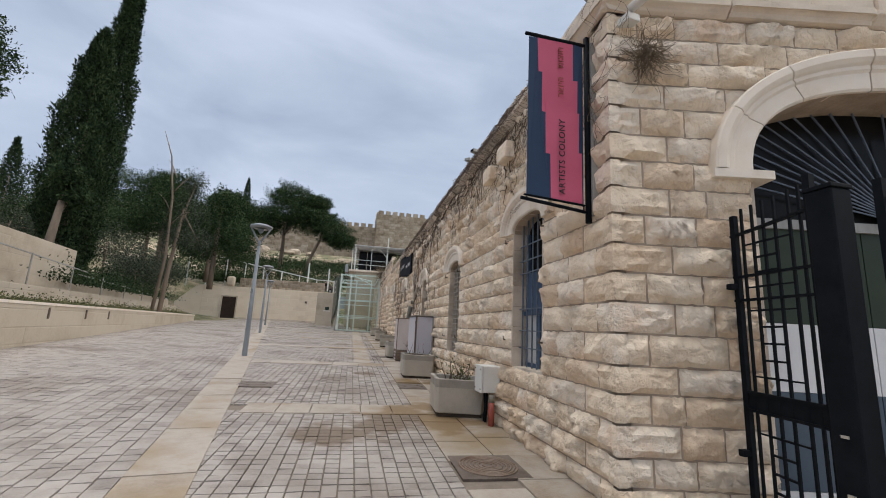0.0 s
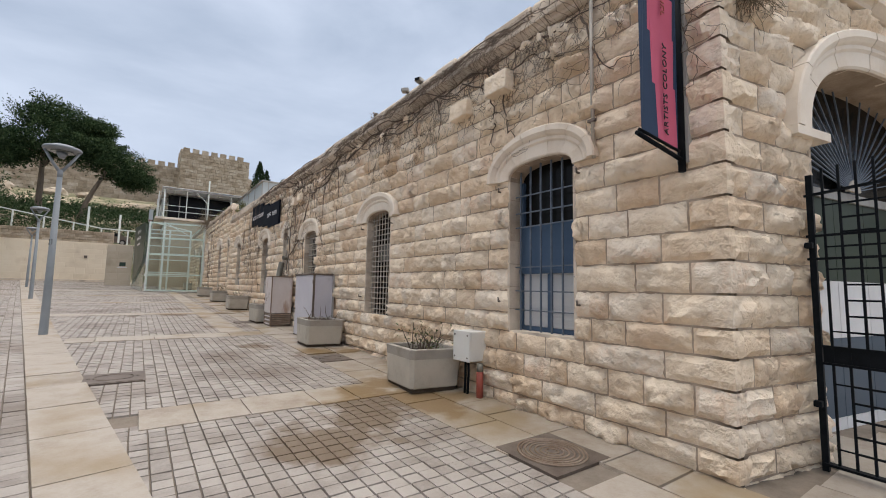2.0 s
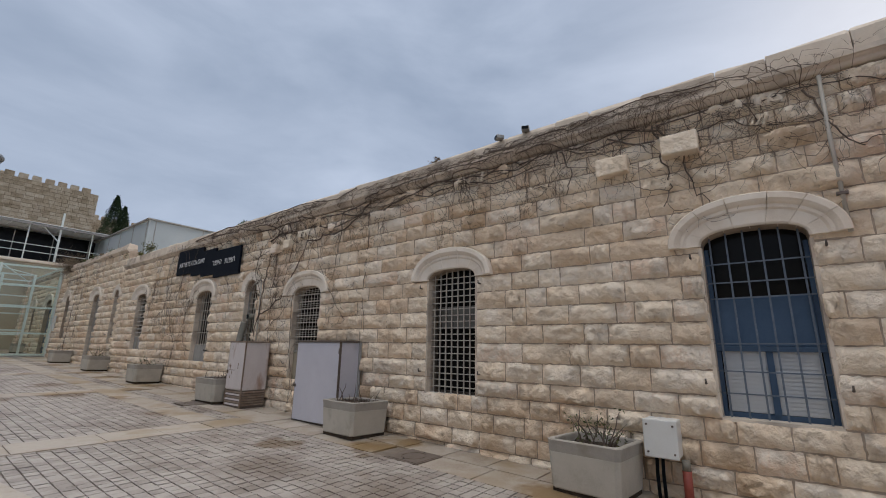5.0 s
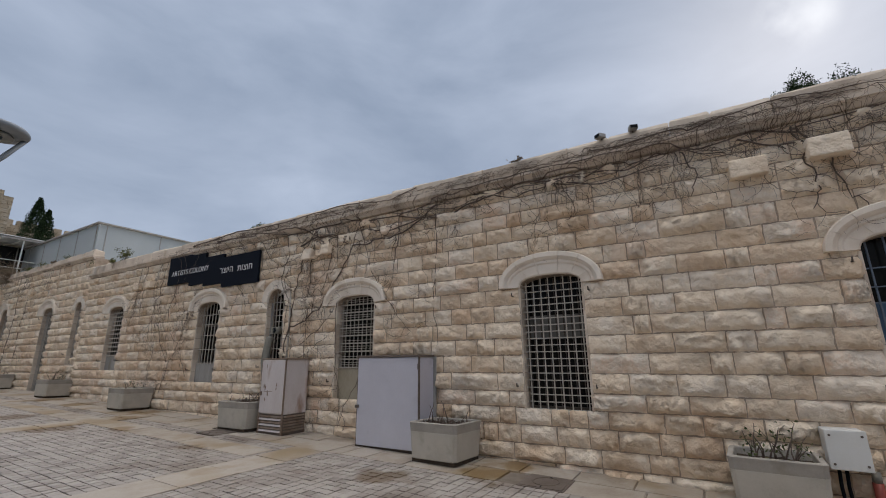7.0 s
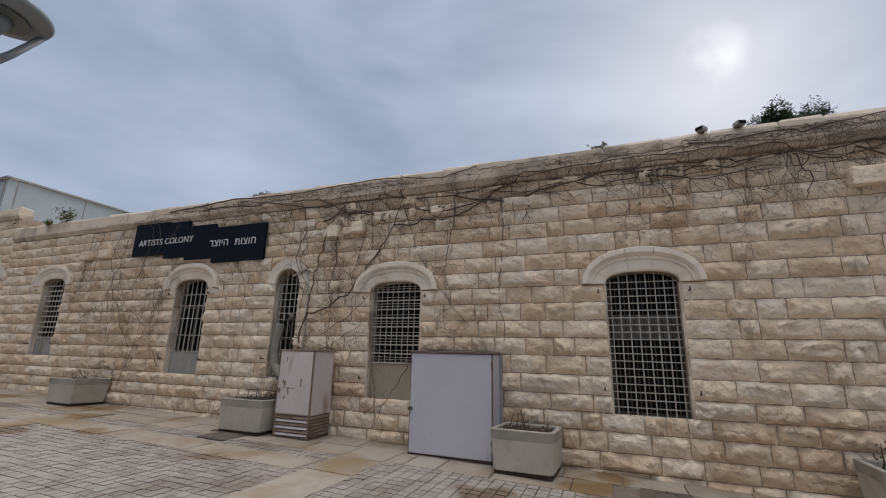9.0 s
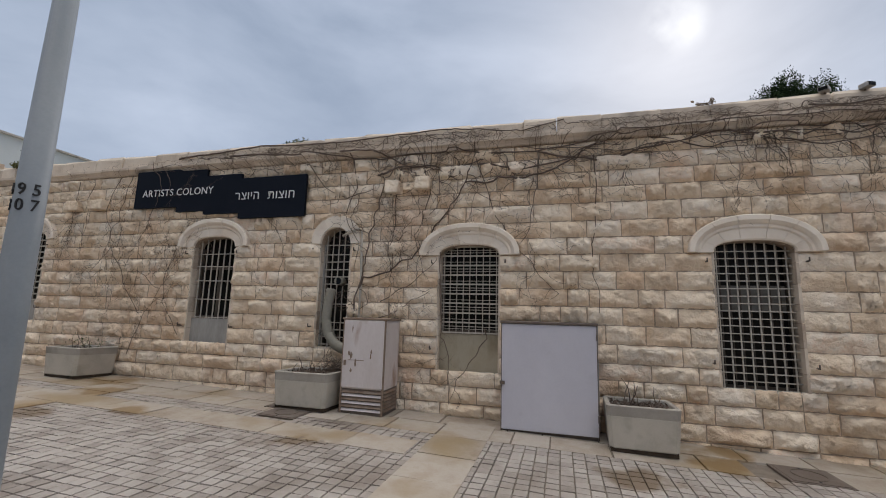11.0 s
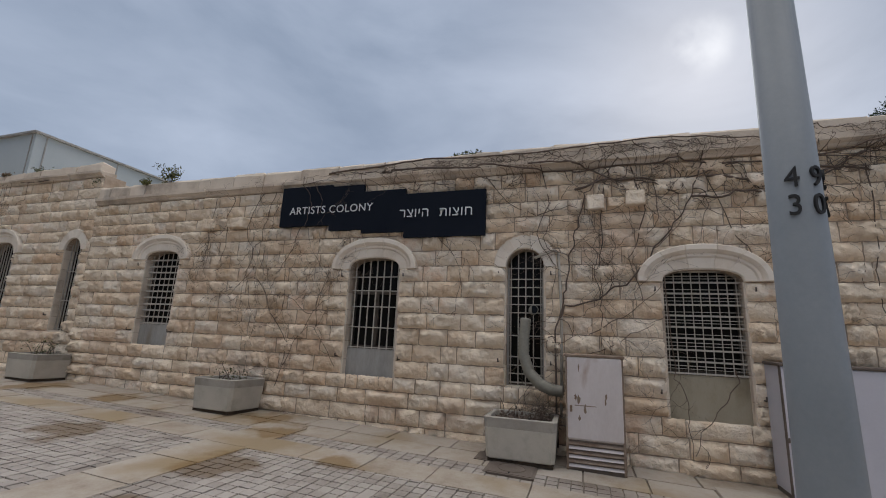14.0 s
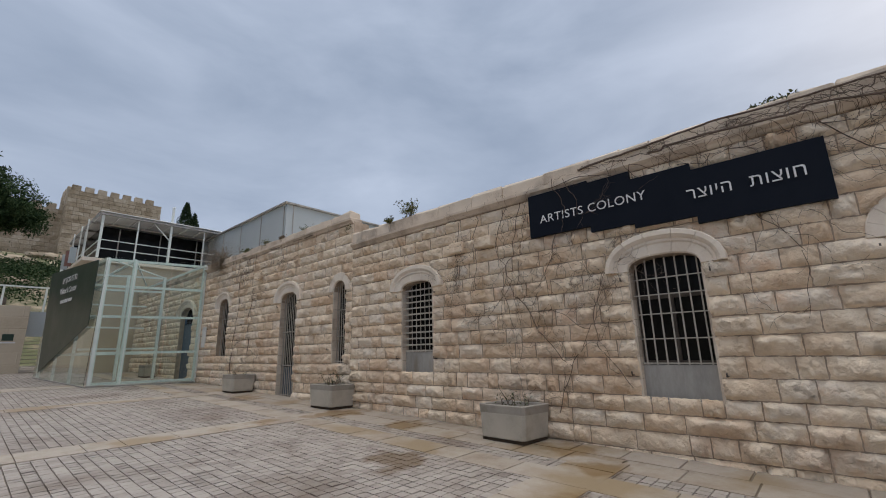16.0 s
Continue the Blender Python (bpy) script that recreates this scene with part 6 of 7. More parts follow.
# ---- glass visitors' hall ----
def glass_hall():
    thing = empty("glass_pavilion", Matrix(), "white steel-framed glass entrance hall against the wall", "pavilion")
    A, B = Vector((-1.08, 37.0, 0)), Vector((2.12, 36.25, 0))
    C, D = Vector((-1.75, 44.6, 0)), Vector((2.12, 44.4, 0))
    zt = 5.72

    def g(p):
        return ground_z(p.x, p.y)

    def post(p, w=0.13, top=zt):
        bar("post", (p.x, p.y, g(p)), (p.x, p.y, top), w, WHITE_STEEL, thing)

    def rail(p, q, z, w=0.09):
        bar("rail", (p.x, p.y, z), (q.x, q.y, z), w, WHITE_STEEL, thing)

    for p in (A, B, C):
        post(p)
    m1 = A.lerp(B, 0.26)
    post(m1)
    m2 = A.lerp(B, 0.62)
    side = [A.lerp(C, f) for f in (0.33, 0.66)]
    for p in side:
        post(p, 0.1)
    for z in (1.06, 2.15, 3.5, 4.65, zt - 0.05):
        rail(A, B, z)
    for z in (2.15, 3.5, 4.65, zt - 0.05):
        rail(A, C, z, 0.08)
        rail(C, D, z, 0.08)
    # inner frame a pace behind the front
    A2, B2 = A + Vector((0.0, 3.4, 0)), B + Vector((-0.55, 3.4, 0))
    for p in (B2, A2.lerp(B2, 0.5)):
        post(p, 0.11, 5.6)
    for z in (2.35, 3.75, 4.9, 5.55):
        rail(A2, B2, z, 0.08)
    for f in (0.0, 0.26, 1.0):
        p = A.lerp(B, f)
        bar("roof_beam", (p.x, p.y, zt), (p.x, 44.5, zt), 0.08, WHITE_STEEL, thing)
    bar("brace", (A.x, A.y, zt), (B2.x, B2.y, zt - 0.15), 0.05, WHITE_STEEL, thing)
    bar("brace", (m1.x, m1.y, zt), (B2.x, B2.y + 3, zt - 0.15), 0.05, WHITE_STEEL, thing)

    def pane(p, q, z0, z1, lean_out=0.0):
        n = (q - p).normalized()
        s = Vector((-n.y, n.x, 0)) * 0.006
        bm = bmesh.new()
        vs = []
        for o_ in (-1, 1):
            for r, z, e in ((p, z0, 0), (q, z0, 0), (q, z1, lean_out), (p, z1, lean_out)):
                vs.append(bm.verts.new((r.x + s.x * o_ + e, r.y + s.y * o_, z)))
        for f in ((0, 1, 2, 3), (7, 6, 5, 4), (0, 4, 5, 1), (1, 5, 6, 2), (2, 6, 7, 3), (3, 7, 4, 0)):
            bm.faces.new([vs[i] for i in f])
        ob = part("pane", bm, GLASS, thing, "greenish clear glass pane")
        ob.visible_shadow = False
        return ob

    off = Vector((0, -0.12, 0))
    cuts = [A, m1, A.lerp(B, 0.63), B]
    for p, q in zip(cuts, cuts[1:]):
        pane(p + off + Vector((0.02, 0, 0)), q + off - Vector((0.02, 0, 0)), g(p) + 0.03, zt + 0.05)
    offs = Vector((-0.16, 0, 0))
    sides = [A + Vector((-0.0, -0.1, 0)), *side, C]
    for p, q in zip(sides, sides[1:]):
        pane(p + offs, q + offs, g(p) + 0.03, zt + 0.05, 0.12)
    part("glass_foot", tube([(A.x - 0.1, A.y - 0.1, g(A) + 0.02), (B.x, B.y - 0.1, g(B) + 0.02)], 0.035, 6), SHEET_GREY, thing)
    part("glass_foot", tube([(A.x - 0.16, A.y - 0.1, g(A) + 0.02), (C.x - 0.16, C.y, g(C) + 0.02)], 0.035, 6), SHEET_GREY, thing)
    # dark green lettered screen behind the side glass
    screen = part("name_screen", prism([(37.4, 3.2), (43.6, 1.4), (44.4, 6.0), (37.4, 5.7)], 0.0, 0.02, lambda u, z, d: Vector((-1.29 - 0.088 * (u - 37.0) + d, u, z))), SIGN_GREEN, thing, "dark green lettered screen")
    side_turn = Matrix.Rotation(math.atan(0.088), 4, "Z") @ FACING
    for z, word, size in ((5.35, "\u05de\u05e8\u05db\u05d6 \u05de\u05d1\u05e7\u05e8\u05d9\u05dd"[::-1], 0.38), (4.87, "Visitor's Center", 0.38)):
        lettering("lettering", word, Matrix.Translation((-1.30 - 0.088 * 3.9 - 0.02, 40.9, z)) @ side_turn, size, LETTER, screen)
    for k in range(3):
        part("word_bar", prism([(40.1 + k * 0.6, 4.34), (40.6 + k * 0.6, 4.34), (40.6 + k * 0.6, 4.48), (40.1 + k * 0.6, 4.48)], 0.0, 0.01, lambda u, z, d: Vector((-1.32 - 0.088 * (u - 37.0) + d, u, z))), LETTER, screen)


SIGN_GREEN = material("dark_green_screen", [(0.3, (0.012, 0.03, 0.022)), (0.8, (0.02, 0.045, 0.032))], scale=1, fine=30, bump=0, rough=0.35)
glass_hall()


# ---- buildings behind ----
def block_wall(name, label, p, q, z0, z1, thick, mat, course=0.5, length=1.0, seed=1, proud=0.03, category="wall"):
    """A straight wall with a face of coursed blocks, joined into one sheet of pieces."""
    p, q = Vector(p), Vector(q)
    v = q - p
    L = v.length
    v.normalize()
    nrm = Vector((v.y, -v.x, 0))

    def put(u, z, d):
        return p + v * u + nrm * d + Vector((0, 0, z))

    base = part(name, prism([(0, z0), (L, z0), (L, z1), (0, z1)], 0.0, -thick, put), MORTAR if proud > 0.02 else mat)
    tagged(base, label, category, kind="structure")
    rnd = random.Random(seed)
    vs, fs = [], []
    z = z0
    while z < z1 - 0.05:
        h = min(course * rnd.uniform(0.85, 1.15), z1 - z)
        u = 0.0
        while u < L - 0.02:
            ln = min(length * rnd.uniform(0.6, 1.4), L - u)
            b = len(vs)
            e, g = 0.01, min(0.03, h * 0.1)
            pr = proud * rnd.uniform(0.6, 1.3)
            for uu, zz, d in ((u + e, z + e, 0.0), (u + ln - e, z + e, 0.0), (u + ln - e, z + h - e, 0.0), (u + e, z + h - e, 0.0),
                              (u + g, z + g, pr), (u + ln - g, z + g, pr), (u + ln - g, z + h - g, pr), (u + g, z + h - g, pr)):
                vs.append(put(uu, zz, d + 0.002))
            fs.extend((b + a, b + c, b + d_, b + e_) for a, c, d_, e_ in ((4, 5, 6, 7), (0, 1, 5, 4), (1, 2, 6, 5), (2, 3, 7, 6), (3, 0, 4, 7)))
            u += ln
        z += h
    face = new("facing_blocks", mesh_of("facing_blocks", vs, fs, mat))
    face.parent = base
    tagged(face, "coursed stone facing blocks", kind="stuff")
    return base, put, L


def shed():
    thing = empty("industrial_shed", pose(6.0, 37.0, 5.0), "grey translucent-clad hall behind the stone wall", "building")
    H = 4.75
    part("wall", box(0, 18, 0, 16, 0, H - 0.04), SHED, thing)
    for k in range(7):
        y = 0.2 + k * 2.6
        bar("seam", (-0.012, y, 0.02), (-0.012, y, H - 0.05), 0.05, SHEET_GREY, thing, 0.02)
    for k in range(6):
        x = 0.4 + k * 3.0
        bar("seam", (x, -0.012, 0.02), (x, -0.012, H - 0.05), 0.05, SHEET_GREY, thing, 0.02)
    part("roof", box(-0.12, 18.1, -0.12, 16.1, H - 0.04, H + 0.06, 0.01), SHEET_GREY, thing)


shed()


def cafe_terrace():
    thing = empty("terrace_building", pose(-0.6, 46.5, 1.2), "stone terrace building with white canopy roof", "building")
    part("wall", box(0.6, 7.0, 0, 10, 0, 6.0), RENDERED, thing)
    part("side_wall", box(-0.2, 0.6, 3, 10, 0, 5.4), RENDERED, thing)
    part("deck", box(-0.1, 7.2, -0.2, 10, 6.0, 6.2, 0.02), DRESSED, thing)
    canopy = part("canopy", box(0.3, 8.0, -0.6, 9.6, 8.78, 8.84, 0.02), CANVAS, thing, "white canvas canopy roof")
    for k in range(9):
        part("fold", tube([(0.4 + k * 0.9, -0.5, 8.76), (0.4 + k * 0.9, 9.4, 8.76)], 0.05, 6), CANVAS, canopy)
    for x, y in ((0.5, -0.3), (3.9, -0.3), (7.6, -0.3), (0.5, 4.5), (0.5, 9.3)):
        bar("post", (x, y, 6.2), (x, y, 9.9 if x == 3.9 else 8.7), 0.12, WHITE_STEEL, thing)
    for z in (6.75, 7.25):
        bar("rail", (0.5, -0.25, z), (7.6, -0.25, z), 0.045, WHITE_STEEL, thing)
        bar("rail", (0.5, -0.25, z), (0.5, 9.2, z), 0.045, WHITE_STEEL, thing)
    for y in (-0.5, 1.9, 4.3, 6.7, 9.2):
        bar("beam", (0.3, y, 8.68), (7.9, y, 8.68), 0.10, SHEET_GREY, thing)
    for x, y in ((0.15, 1.6), (0.15, 3.6), (0.15, 6.2), (2.2, -0.3), (5.8, -0.3)):
        bar("post", (x, y, 6.2), (x, y, 8.75), 0.07, WHITE_STEEL, thing)
    bar("brace", (3.9, -0.3, 7.7), (2.9, -0.3, 8.7), 0.06, WHITE_STEEL, thing)
    part("glazing", box(1.0, 7.4, 2.2, 2.3, 6.2, 8.6), DARK_GLASS, thing, "dark glazed terrace front")
    part("glazing", box(0.9, 1.0, 2.3, 9.4, 6.2, 8.6), DARK_GLASS, thing, "dark glazed terrace front")
    for k in range(3):
        bar("glazing_bar", (1.8 + k * 2.2, 2.17, 6.2), (1.8 + k * 2.2, 2.17, 8.6), 0.06, SHEET_GREY, thing)
    for k in range(3):
        part("slatted_screen", box(-0.5, -0.2, 1.2 + k * 1.3, 1.26 + k * 1.3, 6.0, 6.9), FADED_RED if k % 2 else SHED, thing, "faded red folded blind")


cafe_terrace()


def end_wall():
    base, put, L = block_wall("wall_end", "tall sawn limestone wall closing the plaza", (-19.3, 61, 0), (-2.35, 61, 0), 1.3, 5.75, 0.6, PALE_WALL, 0.55, 1.3, 3, 0.008)
    block_wall("wall_end_upper", "rubble stone terrace wall above the plaza", (-15.0, 61.4, 0), (-4.0, 61.4, 0), 5.75, 7.0, 0.6, FORT, 0.32, 0.5, 4, 0.07)
    # doorway: a dark recess built proud of the wall with its own jambs
    thing = new("door_13")
    tagged(thing, "dark rusty doorway in the plaza end wall", "door", kind="structure")
    part("leaf", box(-16.75, -15.05, 60.93, 60.96, 1.5, 4.35), DOORWAY, thing, "dark brown door leaf")
    for a, b in ((-16.9, -16.75), (-15.05, -14.9)):
        part("jamb", box(a, b, 60.84, 60.97, 1.5, 4.5, 0.01), RENDERED, thing)
    part("lintel", box(-16.75, -15.05, 60.84, 60.97, 4.35, 4.5, 0.01), RENDERED, thing)
    bm = bmesh.new()
    out = [(-22.4, 1.4), (-19.3, 1.4), (-19.3, 5.75), (-19.9, 5.75), (-22.4, 3.4)]
    a = [bm.verts.new((x, 61.0, z)) for x, z in out]
    b = [bm.verts.new((x, 61.6, z)) for x, z in out]
    bm.faces.new(a)
    bm.faces.new(b[::-1])
    for i in range(5):
        bm.faces.new((a[i], b[i], b[(i + 1) % 5], a[(i + 1) % 5]))
    tagged(part("wall_end_slope", bm, PALE_WALL), "sloping shoulder of the plaza end wall", "wall", kind="structure")
    tagged(part("wall_pinnacle", box(-16.6, -15.6, 61.0, 61.8, 5.75, 7.1, 0.25), PALE_WALL), "rounded stone block on the end wall", "wall block")
    for x, z in ((-6.2, 4.2), (-3.2, 3.3)):
        lamp = tagged(part("wall_fitting", box(x - 0.14, x + 0.14, 60.86, 60.98, z - 0.14, z + 0.14, 0.03), CAST), "small dark wall fitting", "fitting", "wall fittings")
    tagged(part("plinth_course", box(-14.9, -2.4, 60.88, 60.97, 1.35, 1.75, 0.02), COPING), "weathered plinth course", "plinth", kind="structure")
    # pale block with a green plate beside the glass hall
    block_wall("wall_entry", "pale limestone gate pier wall", (-3.9, 49.8, 0), (-2.05, 49.8, 0), 1.1, 4.9, 0.7, RENDERED, 0.6, 0.9, 6, 0.006)
    sign_ = tagged(part("notice_plate", box(-2.95, -2.5, 49.75, 49.78, 3.0, 3.35, 0.004), SIGN_GREEN), "small dark green notice plate", "notice")
    part("caption", box(-3.1, -2.4, 49.765, 49.785, 2.86, 2.94), LETTER, sign_)
    fence = empty("slatted_fence", pose(-2.0, 50.4, 1.25), "grey slatted fence beside the glass hall", "fence")
    for k in range(9):
        bar("slat", (0, 0, 0.15 + k * 0.2), (3.0, 0, 0.15 + k * 0.2), 0.13, SHEET_GREY, fence, 0.03)
    part("shutter", box(0, 3.0, 0.02, 0.1, 2.0, 3.4), SHED, fence, "pale grey shutter")


DOORWAY = material("dark_brown_doorway", [(0.3, (0.02, 0.013, 0.01)), (0.8, (0.05, 0.03, 0.022))], scale=2, fine=20, bump=0.1, rough=0.8)
end_wall()


# ---- the low planter wall and the walls across the plaza ----
def low_walls():
    p0 = (low_wall_x(-14), -14, 0)
    p1 = (low_wall_x(44), 44, 0)
    base, put, L = block_wall("wall_low", "low sawn limestone planter wall", p0[:2] + (0,), p1[:2] + (0,), -0.5, 1.62, 0.45, RENDERED, 0.53, 2.6, 9, 0.006)
    # coping
    v = (Vector(p1) - Vector(p0)).normalized()
    n = Vector((v.y, -v.x, 0))
    cop = new("wall_coping")
    tagged(cop, "pale limestone coping on the low wall", "coping", kind="structure")
    u = 0.0
    while u < L - 0.3:
        part("coping_stone", prism([(u + 0.004, 1.62), (u + 1.4, 1.62), (u + 1.4, 1.70), (u + 0.004, 1.70)], 0.03, -0.48, lambda a, z, d: Vector(p0) + v * a + n * d + Vector((0, 0, z))), DRESSED, cop)
        u += 1.404
    for k in (30.5, 33.5, 36.0):
        q = Vector(p0) + v * k + n * 0.015
        tagged(part("drain_slot", box(q.x - 0.03, q.x + 0.03, q.y - 0.03, q.y + 0.03, 1.2, 1.55), CAST), "dark drain slot in the low wall", "drain slot", "drain slots", "structure")
    # bed behind it
    bm = bmesh.new()
    pts = [Vector(p0) - n * 0.4, Vector(p1) - n * 0.4, Vector(p1) - n * 3.2, Vector(p0) - n * 4.5]
    f = [bm.verts.new((q.x, q.y, z)) for q, z in zip(pts, (1.5, 1.5, 2.0, 2.0))]
    bm.faces.new(f)
    tagged(part("planting_bed", bm, SOIL), "dark soil of the raised planting bed", "planting bed", kind="structure")
    # ramp wall behind: high stretch, then a lower one
    def line(y, dx):
        return Vector((low_wall_x(y) - dx, y, 0))
    block_wall("wall_ramp", "pale rendered ramp wall, high end", line(-10, 5.2), line(28.2, 4.3), 0.8, 4.9, 0.5, RENDERED, 0.8, 2.6, 12, 0.004)
    block_wall("wall_ramp_low", "pale rendered ramp wall, low end", line(28.2, 4.3), line(47, 3.0), 0.8, 3.1, 0.5, RENDERED, 0.8, 2.6, 13, 0.004)
    block_wall("wall_path", "pale kerb wall under the ramp", line(-10, 3.6), line(47, 2.2), 0.8, 2.45, 0.4, RENDERED, 0.8, 2.6, 14, 0.004)
    rail = empty("handrail", Matrix(), "thin grey steel handrail along the ramp", "handrail")
    for a, b, z in ((14, 28, 4.2), (28, 46, 3.55)):
        pa, pb = line(a, 3.9), line(b, 3.5 if b < 40 else 2.8)
        bar("top_rail", (pa.x, pa.y, z), (pb.x, pb.y, z - 0.5), 0.05, SHEET_GREY, rail)
    for k in range(8):
        q = line(14 + k * 4, 3.8 - k * 0.12)
        bar("post", (q.x, q.y, 2.4), (q.x, q.y, 4.2 - k * 0.14), 0.05, SHEET_GREY, rail)


low_walls()


# ---- old city wall and tower ----
def battlements(name, label, p, q, z0, z1, thick, seed):
    base, put, L = block_wall(name, label, p, q, z0, z1, thick, FORT, 0.75, 1.3, seed, 0.10)
    u = 0.3
    while u < L - 1.0:
        part("merlon", prism([(u, z1), (u + 1.35, z1), (u + 1.33, z1 + 0.92), (u + 1.26, z1 + 0.98), (u + 0.06, z1 + 1.0), (u, z1 + 0.94)], 0.05, -0.7, put), FORT, base)
        u += 1.95
    return base


battlements("wall_city", "old crenellated city wall of tan stone", (-70, 122, 0), (5.4, 120, 0), 12.0, 29.2, 3.0, 51)
battlements("wall_tower_front", "broad square tower of the old city wall", (4.8, 117, 0), (19.6, 117, 0), 14.0, 32.6, 3.0, 52)
battlements("wall_tower_side", "shaded flank of the old tower", (4.6, 124, 0), (4.8, 117, 0), 14.0, 32.6, 0.5, 53)
battlements("wall_city_east", "old crenellated city wall beyond the tower", (19.6, 121, 0), (75, 124, 0), 12.0, 28.3, 3.0, 54)


# ---- terrace railing, car and street things above the end wall ----
def upper_railing():
    thing = empty("white_railing", Matrix(), "white steel railing on the upper terrace", "railing")
    xs = [-22.0 + k * 2.4 for k in range(11)]
    for x in xs:
        z = 6.3 + max(0, -x - 5) * 0.17
        bar("post", (x, 62.6, 5.6), (x, 62.6, z + 1.2), 0.13, WHITE_STEEL, thing)
    for a, b in zip(xs, xs[1:]):
        za, zb = 7.5 + max(0, -a - 5) * 0.17, 7.5 + max(0, -b - 5) * 0.17
        bar("rail", (a, 62.6, za), (b, 62.6, zb), 0.11, WHITE_STEEL, thing)
    for x, h in ((-6.4, 3.2), (-3.6, 2.6), (0.2, 3.0)):
        bar("tall_post", (x, 62.2, 6.0), (x, 62.2, 6.6 + h), 0.18, WHITE_STEEL, thing)


upper_railing()


def parked_car():
    thing = empty("parked_car", pose(-4.6, 63.6, 5.75), "dark grey parked car seen over the terrace edge", "car")
    bm = bmesh.new()
    prof = [(-2.0, 0.35), (-2.05, 0.75), (-1.7, 0.92), (-1.0, 0.98), (-0.5, 1.42), (0.9, 1.45), (1.6, 1.0), (2.05, 0.9), (2.1, 0.4)]
    a = [bm.verts.new((x, -0.8, z)) for x, z in prof]
    b = [bm.verts.new((x, 0.8, z)) for x, z in prof]
    bm.faces.new(a[::-1])
    bm.faces.new(b)
    for i in range(len(prof)):
        j = (i + 1) % len(prof)
        bm.faces.new((a[i], a[j], b[j], b[i]))
    part("body", bm, CAST, thing)
    part("side_window", box(-0.45, 0.95, -0.812, -0.803, 1.02, 1.36), DARK_GLASS, thing)
    for x in (-1.3, 1.35):
        wheel = part("wheel", tube([(x, -0.86, 0.32), (x, -0.64, 0.32)], 0.32, 18), IRON, thing)
        part("rim", tube([(x, -0.87, 0.32), (x, -0.862, 0.32)], 0.19, 14), SHEET_GREY, wheel)


parked_car()


def street_light_far():
    thing = empty("floodlight_mast", pose(4.0, 86, 9.2), "thin mast with two dark floodlights", "floodlight mast")
    part("mast", tube([(0, 0, 0), (0, 0, 6.6)], [0.09, 0.06], 8), IRON, thing)
    for s in (-0.4, 0.4):
        part("head", box(s - 0.3, s + 0.3, -0.2, 0.2, 6.4, 6.8, 0.03), IRON, thing)


street_light_far()


# ---- trees ----
def limb(path, r0, r1, parent, name="trunk"):
    n = len(path)
    return part(name, tube(path, [r0 + (r1 - r0) * i / (n - 1) for i in range(n)], 9), BARK, parent)


def cypress(x, y, z, height, radius, seed, label, bare=0.12, n=5200):
    """A slender cypress: trunk, and a ragged spindle of small upward sprays."""
    rnd = random.Random(seed)
    thing = empty("cypress_tree", pose(x, y, z), label, "tree")
    limb([(0, 0, -0.4), (0.05, 0, height * 0.3), (0, 0.03, height * 0.8)], radius * 0.14, 0.03, thing)
    pts = []
    for _ in range(int(n * 2.6)):
        f = rnd.random() ** 0.85
        prof = (math.sin(min(1.0, f * 1.45 + 0.12) * math.pi * 0.5) if f < 0.35 else 1.0) * (1 - max(0.0, f - 0.25) / 0.75) ** 0.62
        a = rnd.uniform(0, 2 * math.pi)
        lump = 1 + 0.42 * noise.noise((math.cos(a) * 1.7 + seed, math.sin(a) * 1.7, f * height * 0.55)) + 0.26 * noise.noise((math.cos(a) * 4, math.sin(a) * 4 + seed, f * height * 1.4))
        r = radius * prof * lump * (rnd.random() ** 0.28)
        pts.append(Vector((r * math.cos(a), r * math.sin(a), height * (bare + (1 - bare) * f) + rnd.gauss(0, 0.12))))
    leaf_cloud(pts, 0.10 + radius * 0.016, CYPRESS, "crown", thing, "dense dark green sprays", seed=seed, long=2.2, up=1.3)


def broad_tree(x, y, z, height, blobs, seed, mat, label, name="pine_tree", size=0.24, n=900, trunk=0.22, bend=0.0, hollow=0.35):
    """Trunk and limbs, and a crown of many small needle or leaf clumps round several boughs."""
    rnd = random.Random(seed)
    thing = empty(name, pose(x, y, z), label, "tree")
    top = Vector((bend, 0, height * 0.62))
    limb([(0, 0, -0.5), (bend * 0.25, 0, height * 0.22), (bend * 0.6, 0, height * 0.42), top], trunk, trunk * 0.5, thing)
    pts = []
    for bx_, by_, bz_, br, flat in blobs:
        c = Vector((bx_, by_, bz_))
        limb([top.lerp(Vector((bend * 0.5, 0, height * 0.35)), rnd.random() * 0.6), top.lerp(c, 0.5) + Vector((0, 0, -0.2)), c], trunk * 0.4, 0.03, thing, "limb")
        for _ in range(int(n * 2.4)):
            d = Vector((rnd.gauss(0, 1), rnd.gauss(0, 1), rnd.gauss(0, 1))).normalized()
            lump = 1 + 0.65 * noise.noise(d * 2.2 + Vector((seed, bx_, bz_))) + 0.45 * noise.noise(d * 5 + Vector((bz_, seed, 0)))
            q = d * br * lump * (hollow + (1 - hollow) * rnd.random() ** 0.5)
            q.z *= flat
            pts.append(c + q)
    leaf_cloud(pts, size * 0.6, mat, "crown", thing, seed=seed, long=1.9, up=0.35)


